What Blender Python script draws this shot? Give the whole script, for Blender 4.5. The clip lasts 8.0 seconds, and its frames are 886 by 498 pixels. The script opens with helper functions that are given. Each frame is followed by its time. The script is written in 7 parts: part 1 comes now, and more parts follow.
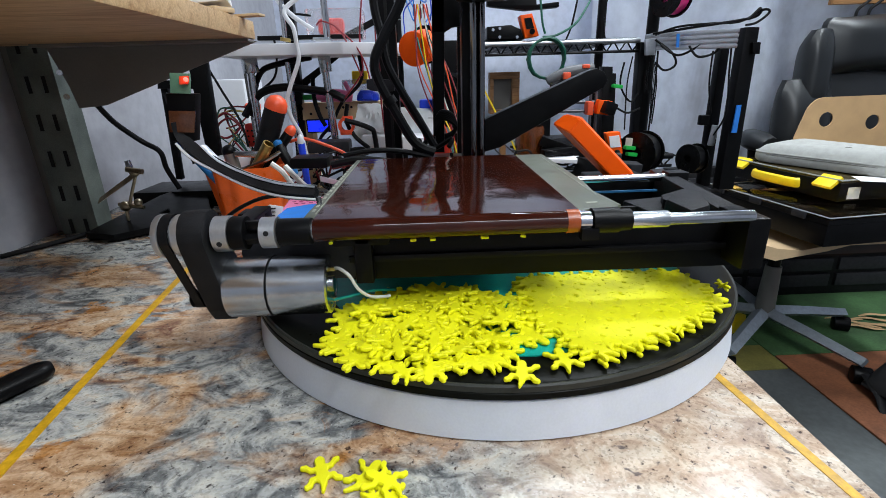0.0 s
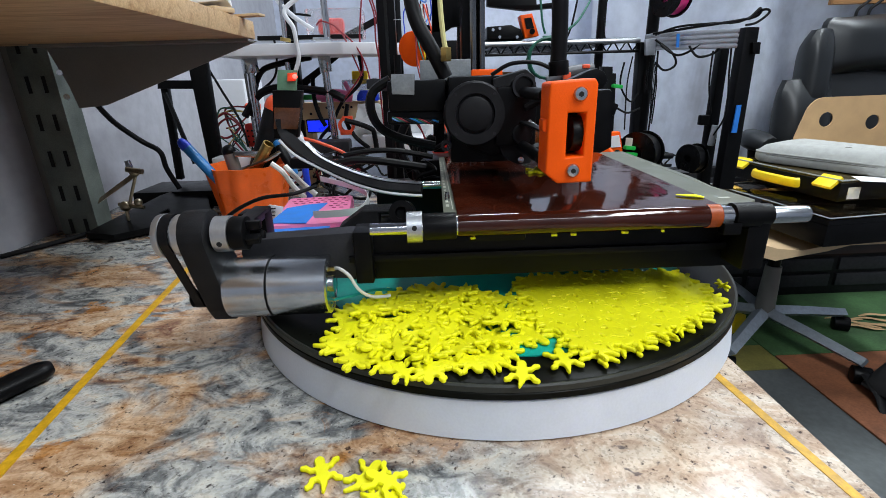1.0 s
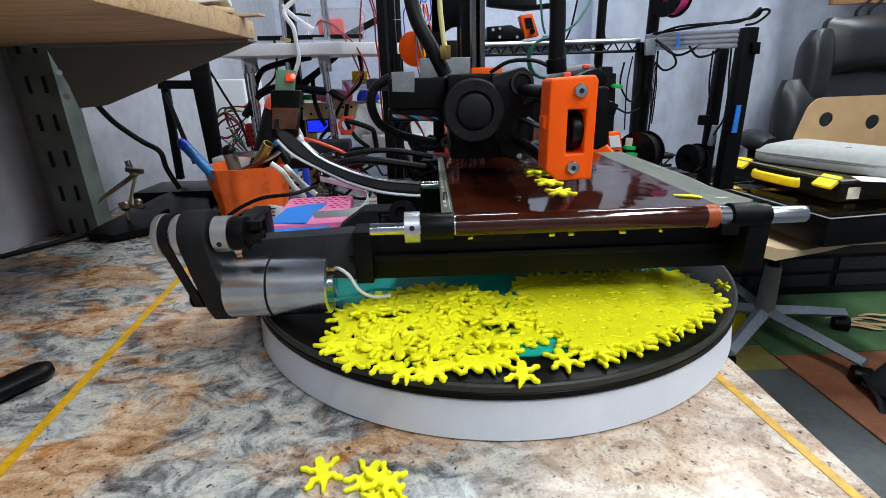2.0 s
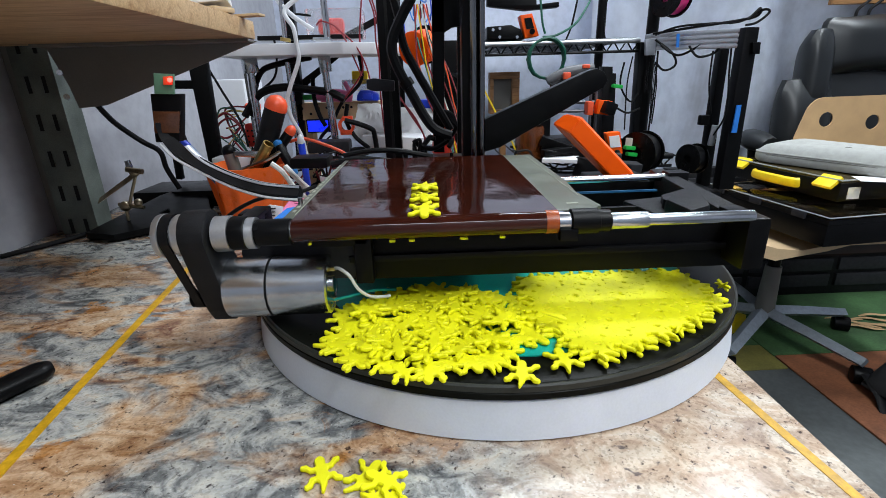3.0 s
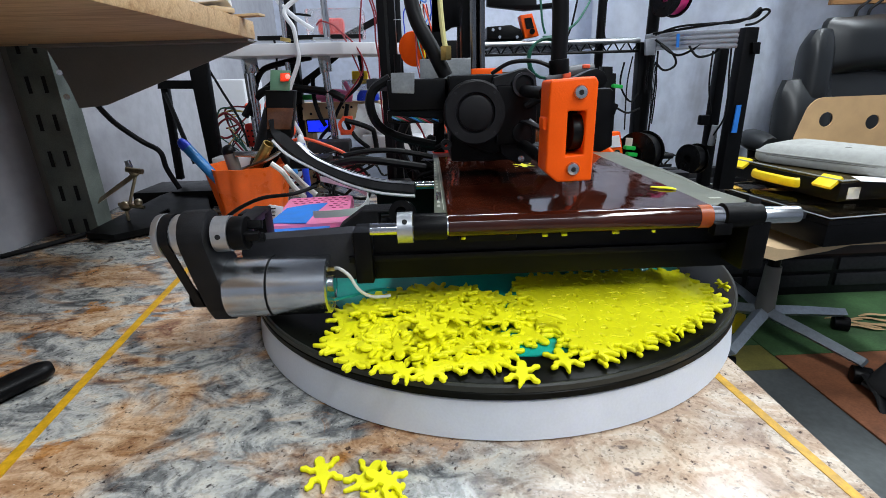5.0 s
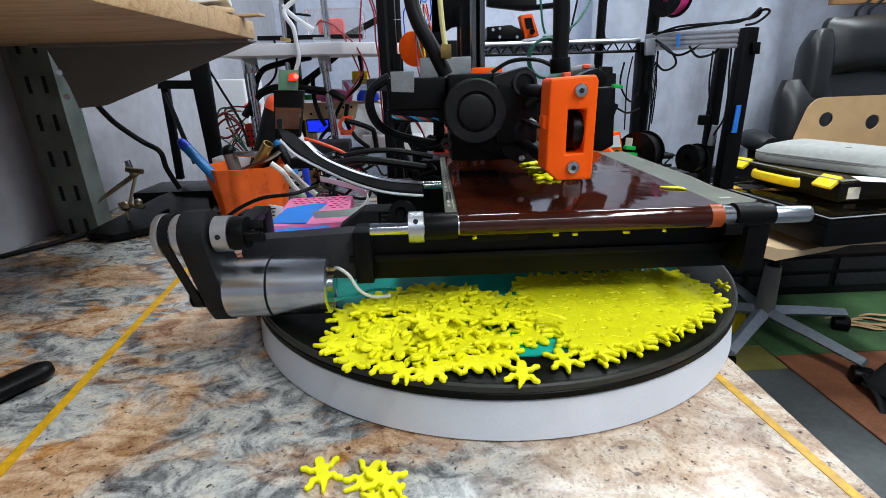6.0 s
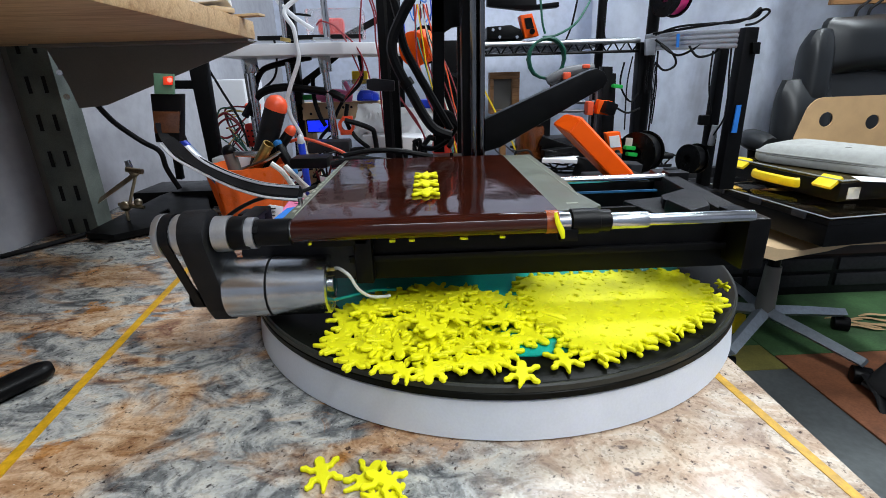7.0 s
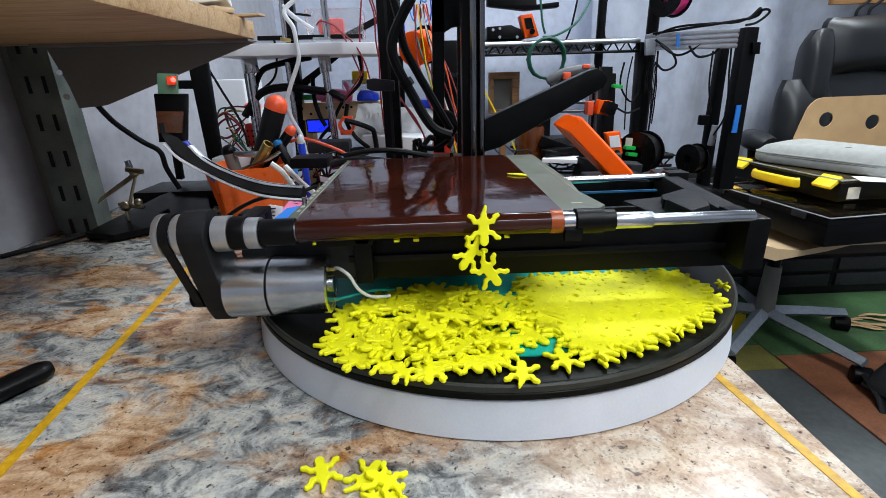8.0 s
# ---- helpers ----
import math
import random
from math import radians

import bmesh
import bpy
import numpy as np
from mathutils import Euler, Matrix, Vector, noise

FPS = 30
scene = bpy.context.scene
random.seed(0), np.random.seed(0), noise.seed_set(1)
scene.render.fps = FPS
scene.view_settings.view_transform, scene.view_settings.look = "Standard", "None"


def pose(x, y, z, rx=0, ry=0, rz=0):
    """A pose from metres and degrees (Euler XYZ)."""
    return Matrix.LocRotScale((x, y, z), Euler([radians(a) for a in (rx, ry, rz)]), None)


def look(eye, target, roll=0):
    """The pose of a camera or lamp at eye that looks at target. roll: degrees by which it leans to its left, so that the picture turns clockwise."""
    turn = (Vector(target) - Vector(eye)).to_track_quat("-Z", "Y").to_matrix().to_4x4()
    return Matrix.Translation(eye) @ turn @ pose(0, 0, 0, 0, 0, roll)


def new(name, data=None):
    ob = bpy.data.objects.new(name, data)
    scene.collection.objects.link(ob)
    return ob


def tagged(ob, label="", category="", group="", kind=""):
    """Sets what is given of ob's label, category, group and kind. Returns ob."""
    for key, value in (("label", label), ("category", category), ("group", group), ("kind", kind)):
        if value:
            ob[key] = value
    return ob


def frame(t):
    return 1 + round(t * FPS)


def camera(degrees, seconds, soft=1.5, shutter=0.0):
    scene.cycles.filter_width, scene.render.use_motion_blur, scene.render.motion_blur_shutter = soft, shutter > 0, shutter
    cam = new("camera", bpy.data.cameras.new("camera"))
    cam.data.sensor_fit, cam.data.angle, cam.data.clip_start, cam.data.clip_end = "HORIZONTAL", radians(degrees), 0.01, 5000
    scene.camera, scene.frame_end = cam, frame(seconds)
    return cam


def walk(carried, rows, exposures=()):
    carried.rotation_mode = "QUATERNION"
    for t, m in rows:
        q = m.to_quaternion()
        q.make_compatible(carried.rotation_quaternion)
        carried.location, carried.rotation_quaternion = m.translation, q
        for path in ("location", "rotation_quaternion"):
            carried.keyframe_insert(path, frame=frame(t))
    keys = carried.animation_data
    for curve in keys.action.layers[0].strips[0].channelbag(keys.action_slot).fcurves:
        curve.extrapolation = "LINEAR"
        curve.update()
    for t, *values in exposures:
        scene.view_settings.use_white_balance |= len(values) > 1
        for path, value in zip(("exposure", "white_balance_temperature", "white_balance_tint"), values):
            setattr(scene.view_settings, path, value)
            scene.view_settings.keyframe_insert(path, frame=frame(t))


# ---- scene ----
cam = camera(86.35, 8.0, soft=0.7)
EYE = pose(0, 0, 0.205) @ pose(0, 0, 0, 0, 0, -1.283) @ pose(0, 0, 0, 90 - 19.785, 0, 0) @ pose(0, 0, 0, 0, 0, -1.72)
walk(cam, [(0, EYE), (8.0, EYE)])

# ---------------------------------------------------------------- light
world = bpy.data.worlds.new("world")
scene.world = world
world.use_nodes = True
world.node_tree.nodes["Background"].inputs[0].default_value = (0.75, 0.85, 1.0, 1)
world.node_tree.nodes["Background"].inputs[1].default_value = 0.1
scene.view_settings.exposure = 0.0


def area_lamp(name, eye, target, sx, sy, watts, color):
    data = bpy.data.lights.new(name, "AREA")
    data.shape, data.size, data.size_y, data.energy, data.color = "RECTANGLE", sx, sy, watts, color
    ob = new(name, data)
    ob.matrix_world = look(eye, target)
    return ob


# First lamp is inferred from the shadows; the other three are added fill lights.
area_lamp("unseen_overhead_light", (0.85, -0.4, 1.66), (0.85, -0.4, 0), 0.2, 1.1, 38, (0.90, 0.955, 1.0))
area_lamp("unseen_overhead_light", (0.35, -1.22, 1.66), (0.35, -1.22, 0), 1.2, 0.25, 14, (0.89, 0.955, 1.0))
area_lamp("unseen_overhead_light", (1.85, 1.3, 1.66), (1.85, 1.3, 0), 0.3, 1.0, 31, (0.86, 0.94, 1.0))
area_lamp("unseen_overhead_light", (0.6, 1.4, 1.66), (0.6, 1.4, 0), 1.2, 0.25, 31, (0.86, 0.94, 1.0))


# ---------------------------------------------------------------- materials
def nodes_of(name):
    m = bpy.data.materials.new(name)
    m.use_nodes = True
    nt = m.node_tree
    return m, nt, nt.nodes["Principled BSDF"]


def noise_node(nt, scale, detail=4, rough=0.55, vec=None, distortion=0.0):
    n = nt.nodes.new("ShaderNodeTexNoise")
    n.inputs["Scale"].default_value, n.inputs["Detail"].default_value = scale, detail
    n.inputs["Roughness"].default_value, n.inputs["Distortion"].default_value = rough, distortion
    if vec:
        nt.links.new(vec, n.inputs["Vector"])
    return n


def ramp_node(nt, src, stops):
    r = nt.nodes.new("ShaderNodeValToRGB")
    e = r.color_ramp.elements
    while len(e) < len(stops):
        e.new(0.5)
    for k, (p, c) in zip(e, stops):
        k.position, k.color = p, (*c, 1) if len(c) == 3 else c
    nt.links.new(src, r.inputs[0])
    return r


def mix_node(nt, fac, a, b, kind="MIX"):
    m = nt.nodes.new("ShaderNodeMix")
    m.data_type, m.blend_type = "RGBA", kind
    for sock, v in ((m.inputs[0], fac), (m.inputs[6], a), (m.inputs[7], b)):
        if isinstance(v, bpy.types.NodeSocket):
            nt.links.new(v, sock)
        elif isinstance(v, (int, float)):
            sock.default_value = v
        else:
            sock.default_value = (*v, 1)
    return m.outputs[2]


def coords(nt):
    return nt.nodes.new("ShaderNodeTexCoord").outputs["Object"]


def mat(name, color, rough=0.5, metal=0.0, vary=0.15, scale=60, bump=0.1, fine=600, coat=0.0, rvary=0.12, emit=None, per_object=0.0, trans=0.0, sss=0.0, spec=0.5):
    m, nt, b = nodes_of(name)
    vec = coords(nt)
    big, small = noise_node(nt, scale, 5, vec=vec), noise_node(nt, fine, 3, vec=vec)
    dark = tuple(c * (1 - vary) for c in color)
    light = tuple(min(1, c * (1 + vary)) for c in color)
    col = ramp_node(nt, big.outputs[0], [(0.3, dark), (0.7, light)]).outputs[0]
    grain = ramp_node(nt, small.outputs[0], [(0.35, (1 - vary * 0.6,) * 3), (0.65, (1, 1, 1))]).outputs[0]
    col = mix_node(nt, 1.0, col, grain, "MULTIPLY")
    if per_object:
        info = nt.nodes.new("ShaderNodeObjectInfo")
        sh = ramp_node(nt, info.outputs["Random"], [(0, (1 - per_object,) * 3), (1, (1, 1, 1))]).outputs[0]
        col = mix_node(nt, 1.0, col, sh, "MULTIPLY")
    nt.links.new(col, b.inputs["Base Color"])
    mr = nt.nodes.new("ShaderNodeMapRange")
    mr.inputs[3].default_value, mr.inputs[4].default_value = max(0.02, rough - rvary), min(1, rough + rvary)
    nt.links.new(big.outputs[0], mr.inputs[0])
    nt.links.new(mr.outputs[0], b.inputs["Roughness"])
    b.inputs["Metallic"].default_value = metal
    b.inputs["Coat Weight"].default_value = coat
    b.inputs["Specular IOR Level"].default_value = spec
    b.inputs["Transmission Weight"].default_value = trans
    if sss:
        b.inputs["Subsurface Weight"].default_value = sss
        b.inputs["Subsurface Radius"].default_value = (0.004, 0.004, 0.002)
        b.inputs["Subsurface Scale"].default_value = 0.5
    if bump:
        bp = nt.nodes.new("ShaderNodeBump")
        bp.inputs["Strength"].default_value, bp.inputs["Distance"].default_value = bump, 0.0006
        nt.links.new(small.outputs[0], bp.inputs["Height"])
        nt.links.new(bp.outputs[0], b.inputs["Normal"])
    if emit:
        b.inputs["Emission Color"].default_value, b.inputs["Emission Strength"].default_value = (*emit[0], 1), emit[1]
    return m


BLACK = mat("black_plastic", (0.0035, 0.0035, 0.004), 0.38, vary=0.3, spec=0.13)
BLACK_ROUGH = mat("black_printed_plastic", (0.013, 0.013, 0.0145), 0.5, vary=0.3, bump=0.4, fine=1500, spec=0.14)
BLACK_METAL = mat("black_anodised_metal", (0.004, 0.004, 0.0045), 0.36, 0.0, vary=0.2, spec=0.16)
BLACK_GLOSS = mat("black_acrylic", (0.004, 0.004, 0.004), 0.26, vary=0.3, scale=25, bump=0.03, spec=0.16)
DARK_GREY = mat("dark_grey_plastic", (0.03, 0.03, 0.034), 0.45, vary=0.2, spec=0.10)
RUBBER = mat("black_rubber", (0.006, 0.006, 0.007), 0.45, vary=0.25, spec=0.15)
CHROME = mat("chrome_steel", (0.58, 0.59, 0.62), 0.13, 1.0, vary=0.08, rvary=0.06, bump=0.03)
STEEL = mat("brushed_steel", (0.54, 0.57, 0.60), 0.24, 1.0, vary=0.12, rvary=0.06, bump=0.04)
ALU = mat("aluminium", (0.55, 0.57, 0.60), 0.38, 0.9, vary=0.12)
BRASS = mat("brass", (0.55, 0.40, 0.14), 0.3, 1.0, vary=0.2)
ORANGE = mat("orange_printed_plastic", (1.0, 0.105, 0.001), 0.45, vary=0.06, bump=0.25, fine=900, spec=0.22)
ORANGE_DULL = mat("orange_silk_plastic", (0.90, 0.14, 0.015), 0.3, vary=0.12, bump=0.2, scale=30)
YELLOW = mat("yellow_printed_plastic", (0.90, 0.87, 0.010), 0.5, vary=0.05, bump=0.15, fine=1400, per_object=0.08, sss=0.45, spec=0.3)
YELLOW_PART = mat("yellow_plastic", (0.85, 0.62, 0.01), 0.4, vary=0.06)
WHITE_PLASTIC = mat("white_plastic", (0.72, 0.73, 0.76), 0.42, vary=0.06, scale=14)
PVC = mat("white_pvc", (0.68, 0.71, 0.77), 0.5, vary=0.07, scale=18, bump=0.1, sss=0.1)
TEAL = mat("teal_sheet", (0.0, 0.36, 0.29), 0.45, vary=0.15)
PCB = mat("grey_green_board", (0.105, 0.115, 0.085), 0.42, vary=0.12, scale=40)
PRINT_INK = mat("faded_white_ink", (0.42, 0.43, 0.36), 0.6, vary=0.3)
ROD_STEEL = mat("dark_polished_rod", (0.20, 0.205, 0.215), 0.09, 1.0, vary=0.12, rvary=0.04, bump=0.03)
GREY_PAINT = mat("grey_painted_steel", (0.17, 0.165, 0.15), 0.45, vary=0.12, scale=9)
GREEN_PAINT = mat("green_grey_steel", (0.15, 0.175, 0.155), 0.4, vary=0.35, scale=22, metal=0.15)
SLOT = mat("slot_black", (0.004, 0.004, 0.0045), 0.8)
PINK = mat("pink_printed_plastic", (0.93, 0.24, 0.46), 0.45, vary=0.08, bump=0.3)
BLUE_SCREEN = mat("blue_lcd_glow", (0.01, 0.03, 0.6), 0.3, emit=((0.01, 0.03, 1.0), 0.9))
BLUE_TAPE = mat("blue_tape", (0.02, 0.22, 0.75), 0.55, vary=0.12)
BLUE = mat("blue_plastic", (0.01, 0.05, 0.62), 0.4, vary=0.1)
BLUE_PEN = mat("blue_pen_plastic", (0.01, 0.15, 0.42), 0.35, vary=0.1)
RED = mat("red_plastic", (0.65, 0.03, 0.02), 0.4, vary=0.1)
RED_ORANGE = mat("red_orange_plastic", (0.9, 0.10, 0.03), 0.4, vary=0.1)
GREEN = mat("green_plastic", (0.01, 0.45, 0.06), 0.4, vary=0.1)
GREEN_WIRE = mat("dark_green_wire", (0.005, 0.10, 0.06), 0.4, vary=0.1)
RED_WIRE = mat("dark_red_wire", (0.25, 0.01, 0.02), 0.45, vary=0.1)
TEAL_WIRE = mat("teal_wire", (0.0, 0.33, 0.27), 0.45, vary=0.1)
WHITE_WIRE = mat("white_wire", (0.72, 0.72, 0.68), 0.45, vary=0.1)
BOWDEN = mat("pale_yellow_tube", (0.70, 0.66, 0.30), 0.35, vary=0.08)
CARD = mat("brown_cardboard", (0.52, 0.33, 0.16), 0.75, vary=0.08, scale=20)
PLY = mat("plywood_face", (0.66, 0.47, 0.27), 0.55, vary=0.1, scale=14)
FABRIC = mat("grey_canvas", (0.34, 0.345, 0.325), 0.85, vary=0.1, bump=0.6, fine=900)
PAPER = mat("white_paper", (0.75, 0.75, 0.75), 0.7, vary=0.05)
CLEAR = mat("clear_plastic", (0.75, 0.78, 0.82), 0.2, vary=0.05, trans=0.8)
BROWN_GLASS = mat("amber_film", (0.10, 0.035, 0.015), 0.15, vary=0.3, coat=0.4)
LED_RED = mat("red_led", (0.9, 0.05, 0.05), 0.3, emit=((1, 0.04, 0.03), 9))
FLOOR_GREY = mat("grey_floor_paint", (0.10, 0.11, 0.11), 0.5, vary=0.3, scale=5, fine=60)
MAT_GREEN = mat("green_floor_mat", (0.055, 0.13, 0.045), 0.7, vary=0.4, scale=9, fine=120)
MAT_ORANGE = mat("orange_floor_mat", (0.27, 0.10, 0.045), 0.7, vary=0.35, scale=9, fine=120)
MAT_YELLOW = mat("yellow_floor_mat", (0.19, 0.17, 0.04), 0.7, vary=0.3, scale=9, fine=120)


def wall_paint(name, dark, light):
    m, nt, b = nodes_of(name)
    vec = coords(nt)
    a = noise_node(nt, 2.2, 5, vec=vec)
    s = noise_node(nt, 38, 4, vec=vec)
    col = ramp_node(nt, a.outputs[0], [(0.3, dark), (0.7, light)]).outputs[0]
    st = ramp_node(nt, s.outputs[0], [(0.32, (0.86, 0.86, 0.86)), (0.6, (1, 1, 1))]).outputs[0]
    nt.links.new(mix_node(nt, 1.0, col, st, "MULTIPLY"), b.inputs["Base Color"])
    b.inputs["Roughness"].default_value = 0.6
    bp = nt.nodes.new("ShaderNodeBump")
    bp.inputs["Strength"].default_value, bp.inputs["Distance"].default_value = 0.25, 0.004
    nt.links.new(s.outputs[0], bp.inputs["Height"])
    nt.links.new(bp.outputs[0], b.inputs["Normal"])
    return m


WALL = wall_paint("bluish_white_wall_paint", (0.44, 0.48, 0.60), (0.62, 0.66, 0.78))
# For unseen closing walls and ceiling, darkened to weaken bounced light.
UNSEEN_WALL = wall_paint("unseen_wall_grey", (0.23, 0.245, 0.29), (0.33, 0.35, 0.40))
# West wall: the wall paint toned darker, so its shade sits in the colour.
SHADED_WALL = wall_paint("shaded_wall_paint", (0.27, 0.27, 0.295), (0.44, 0.445, 0.49))


def wood(name, dark, light, axis_scale):
    m, nt, b = nodes_of(name)
    mp = nt.nodes.new("ShaderNodeMapping")
    mp.inputs["Scale"].default_value = axis_scale
    nt.links.new(coords(nt), mp.inputs[0])
    n1 = noise_node(nt, 6, 5, vec=mp.outputs[0], distortion=1.2)
    n2 = noise_node(nt, 40, 4, vec=mp.outputs[0])
    c = ramp_node(nt, n1.outputs[0], [(0.3, dark), (0.55, light), (0.75, tuple(0.8 * v for v in light))]).outputs[0]
    g = ramp_node(nt, n2.outputs[0], [(0.35, (0.78, 0.75, 0.7)), (0.6, (1, 1, 1))]).outputs[0]
    nt.links.new(mix_node(nt, 1.0, c, g, "MULTIPLY"), b.inputs["Base Color"])
    b.inputs["Roughness"].default_value = 0.5
    bp = nt.nodes.new("ShaderNodeBump")
    bp.inputs["Strength"].default_value, bp.inputs["Distance"].default_value = 0.2, 0.0008
    nt.links.new(n2.outputs[0], bp.inputs["Height"])
    nt.links.new(bp.outputs[0], b.inputs["Normal"])
    return m


WOOD = wood("pale_pine", (0.44, 0.25, 0.11), (0.68, 0.46, 0.24), (1, 11, 11))
WOOD_DARK = wood("brown_wood", (0.22, 0.10, 0.03), (0.40, 0.20, 0.08), (1, 8, 8))


def granite():
    m, nt, b = nodes_of("polished_granite")
    mp = nt.nodes.new("ShaderNodeMapping")
    mp.inputs["Rotation"].default_value = (0, 0, 0.65)
    mp.inputs["Location"].default_value = (0.13, 0.05, 0)
    mp.inputs["Scale"].default_value = (1.0, 1.5, 1.0)
    nt.links.new(coords(nt), mp.inputs[0])
    v = mp.outputs[0]
    plain = coords(nt)
    veins = noise_node(nt, 5.2, 6, 0.58, v, 1.9)
    patch = noise_node(nt, 9, 6, 0.64, v, 1.2)
    mid = noise_node(nt, 30, 6, 0.62, v, 1.4)
    fleck = noise_node(nt, 210, 4, 0.62, plain)
    spark = noise_node(nt, 520, 2, 0.5, plain)
    blot = noise_node(nt, 75, 4, 0.55, v, 0.9)
    grey = ramp_node(nt, mid.outputs[0], [(0.30, (0.045, 0.048, 0.055)), (0.43, (0.17, 0.178, 0.18)), (0.52, (0.38, 0.387, 0.375)), (0.64, (0.56, 0.545, 0.49)), (0.74, (0.36, 0.21, 0.10))]).outputs[0]
    pink = ramp_node(nt, mid.outputs[0], [(0.30, (0.17, 0.06, 0.03)), (0.42, (0.40, 0.23, 0.12)), (0.56, (0.64, 0.44, 0.28)), (0.70, (0.66, 0.56, 0.44))]).outputs[0]
    rust = ramp_node(nt, mid.outputs[0], [(0.3, (0.13, 0.05, 0.015)), (0.5, (0.44, 0.19, 0.05)), (0.68, (0.60, 0.38, 0.20))]).outputs[0]
    c = mix_node(nt, ramp_node(nt, veins.outputs[0], [(0.47, (0, 0, 0)), (0.565, (1, 1, 1))]).outputs[0], grey, pink)
    c = mix_node(nt, ramp_node(nt, patch.outputs[0], [(0.59, (0, 0, 0)), (0.64, (0.9, 0.9, 0.9))]).outputs[0], c, rust)
    sep = nt.nodes.new("ShaderNodeSeparateXYZ")
    nt.links.new(plain, sep.inputs[0])
    wob = nt.nodes.new("ShaderNodeMath")
    wob.operation = "MULTIPLY_ADD"
    wob.inputs[1].default_value = 0.22
    nt.links.new(patch.outputs[0], wob.inputs[0])
    nt.links.new(sep.outputs[0], wob.inputs[2])
    slab = ramp_node(nt, wob.outputs[0], [(0.10, (0, 0, 0)), (0.17, (0.85, 0.85, 0.85))]).outputs[0]
    pale = ramp_node(nt, mid.outputs[0], [(0.3, (0.36, 0.26, 0.20)), (0.42, (0.49, 0.36, 0.26)), (0.55, (0.61, 0.50, 0.39)), (0.7, (0.65, 0.58, 0.49))]).outputs[0]
    c = mix_node(nt, slab, c, pale)
    dark = ramp_node(nt, fleck.outputs[0], [(0.32, (0.16, 0.14, 0.15)), (0.40, (1, 1, 1))]).outputs[0]
    c = mix_node(nt, 1.0, c, dark, "MULTIPLY")
    c = mix_node(nt, ramp_node(nt, blot.outputs[0], [(0.66, (0, 0, 0)), (0.70, (0.7, 0.7, 0.7))]).outputs[0], c, (0.045, 0.04, 0.055))
    lite = ramp_node(nt, spark.outputs[0], [(0.70, (0, 0, 0)), (0.75, (0.7, 0.7, 0.7))]).outputs[0]
    c = mix_node(nt, lite, c, (0.80, 0.80, 0.78))
    cells = nt.nodes.new("ShaderNodeTexVoronoi")
    cells.inputs["Scale"].default_value = 620
    nt.links.new(plain, cells.inputs["Vector"])
    bw = nt.nodes.new("ShaderNodeRGBToBW")
    nt.links.new(cells.outputs["Color"], bw.inputs[0])
    grains = ramp_node(nt, bw.outputs[0], [(0.18, (0.50, 0.47, 0.44)), (0.42, (0.86, 0.84, 0.80)), (0.75, (1, 1, 1))]).outputs[0]
    c = mix_node(nt, 0.55, c, grains, "MULTIPLY")
    nt.links.new(c, b.inputs["Base Color"])
    nt.links.new(ramp_node(nt, mid.outputs[0], [(0.3, (0.14,) * 3), (0.7, (0.28,) * 3)]).outputs[0], b.inputs["Roughness"])
    bp = nt.nodes.new("ShaderNodeBump")
    bp.inputs["Strength"].default_value, bp.inputs["Distance"].default_value = 0.12, 0.0006
    nt.links.new(mid.outputs[0], bp.inputs["Height"])
    nt.links.new(bp.outputs[0], b.inputs["Normal"])
    return m


GRANITE = granite()


def amber_belt():
    """Glossy dark amber film whose long soft ripples run along its way of travel."""
    m, nt, b = nodes_of("amber_belt_film")
    vec = coords(nt)
    mp = nt.nodes.new("ShaderNodeMapping")
    mp.inputs["Scale"].default_value = (1.0, 0.34, 1.0)
    mp.inputs["Rotation"].default_value = (0, 0, 0.12)
    nt.links.new(vec, mp.inputs[0])
    n = noise_node(nt, 34, 2, 0.4, mp.outputs[0], 0.5)
    w = noise_node(nt, 17, 2, 0.5, vec, 0.4)
    s = noise_node(nt, 300, 3, 0.6, vec)
    c = ramp_node(nt, w.outputs[0], [(0.35, (0.024, 0.0045, 0.002)), (0.65, (0.044, 0.0085, 0.0035))]).outputs[0]
    nt.links.new(c, b.inputs["Base Color"])
    r = ramp_node(nt, s.outputs[0], [(0.3, (0.05,) * 3), (0.7, (0.13,) * 3)])
    nt.links.new(r.outputs[0], b.inputs["Roughness"])
    b.inputs["Coat Weight"].default_value, b.inputs["Coat Roughness"].default_value = 0.2, 0.05
    b.inputs["Specular IOR Level"].default_value = 0.30
    h = nt.nodes.new("ShaderNodeMath")
    h.operation = "MULTIPLY_ADD"
    h.inputs[1].default_value = 1.6
    nt.links.new(w.outputs[0], h.inputs[0])
    nt.links.new(n.outputs[0], h.inputs[2])
    bp = nt.nodes.new("ShaderNodeBump")
    bp.inputs["Strength"].default_value, bp.inputs["Distance"].default_value = 0.22, 0.0024
    nt.links.new(h.outputs[0], bp.inputs["Height"])
    nt.links.new(bp.outputs[0], b.inputs["Normal"])
    nt.links.new(bp.outputs[0], b.inputs["Coat Normal"])
    return m


BELT = amber_belt()


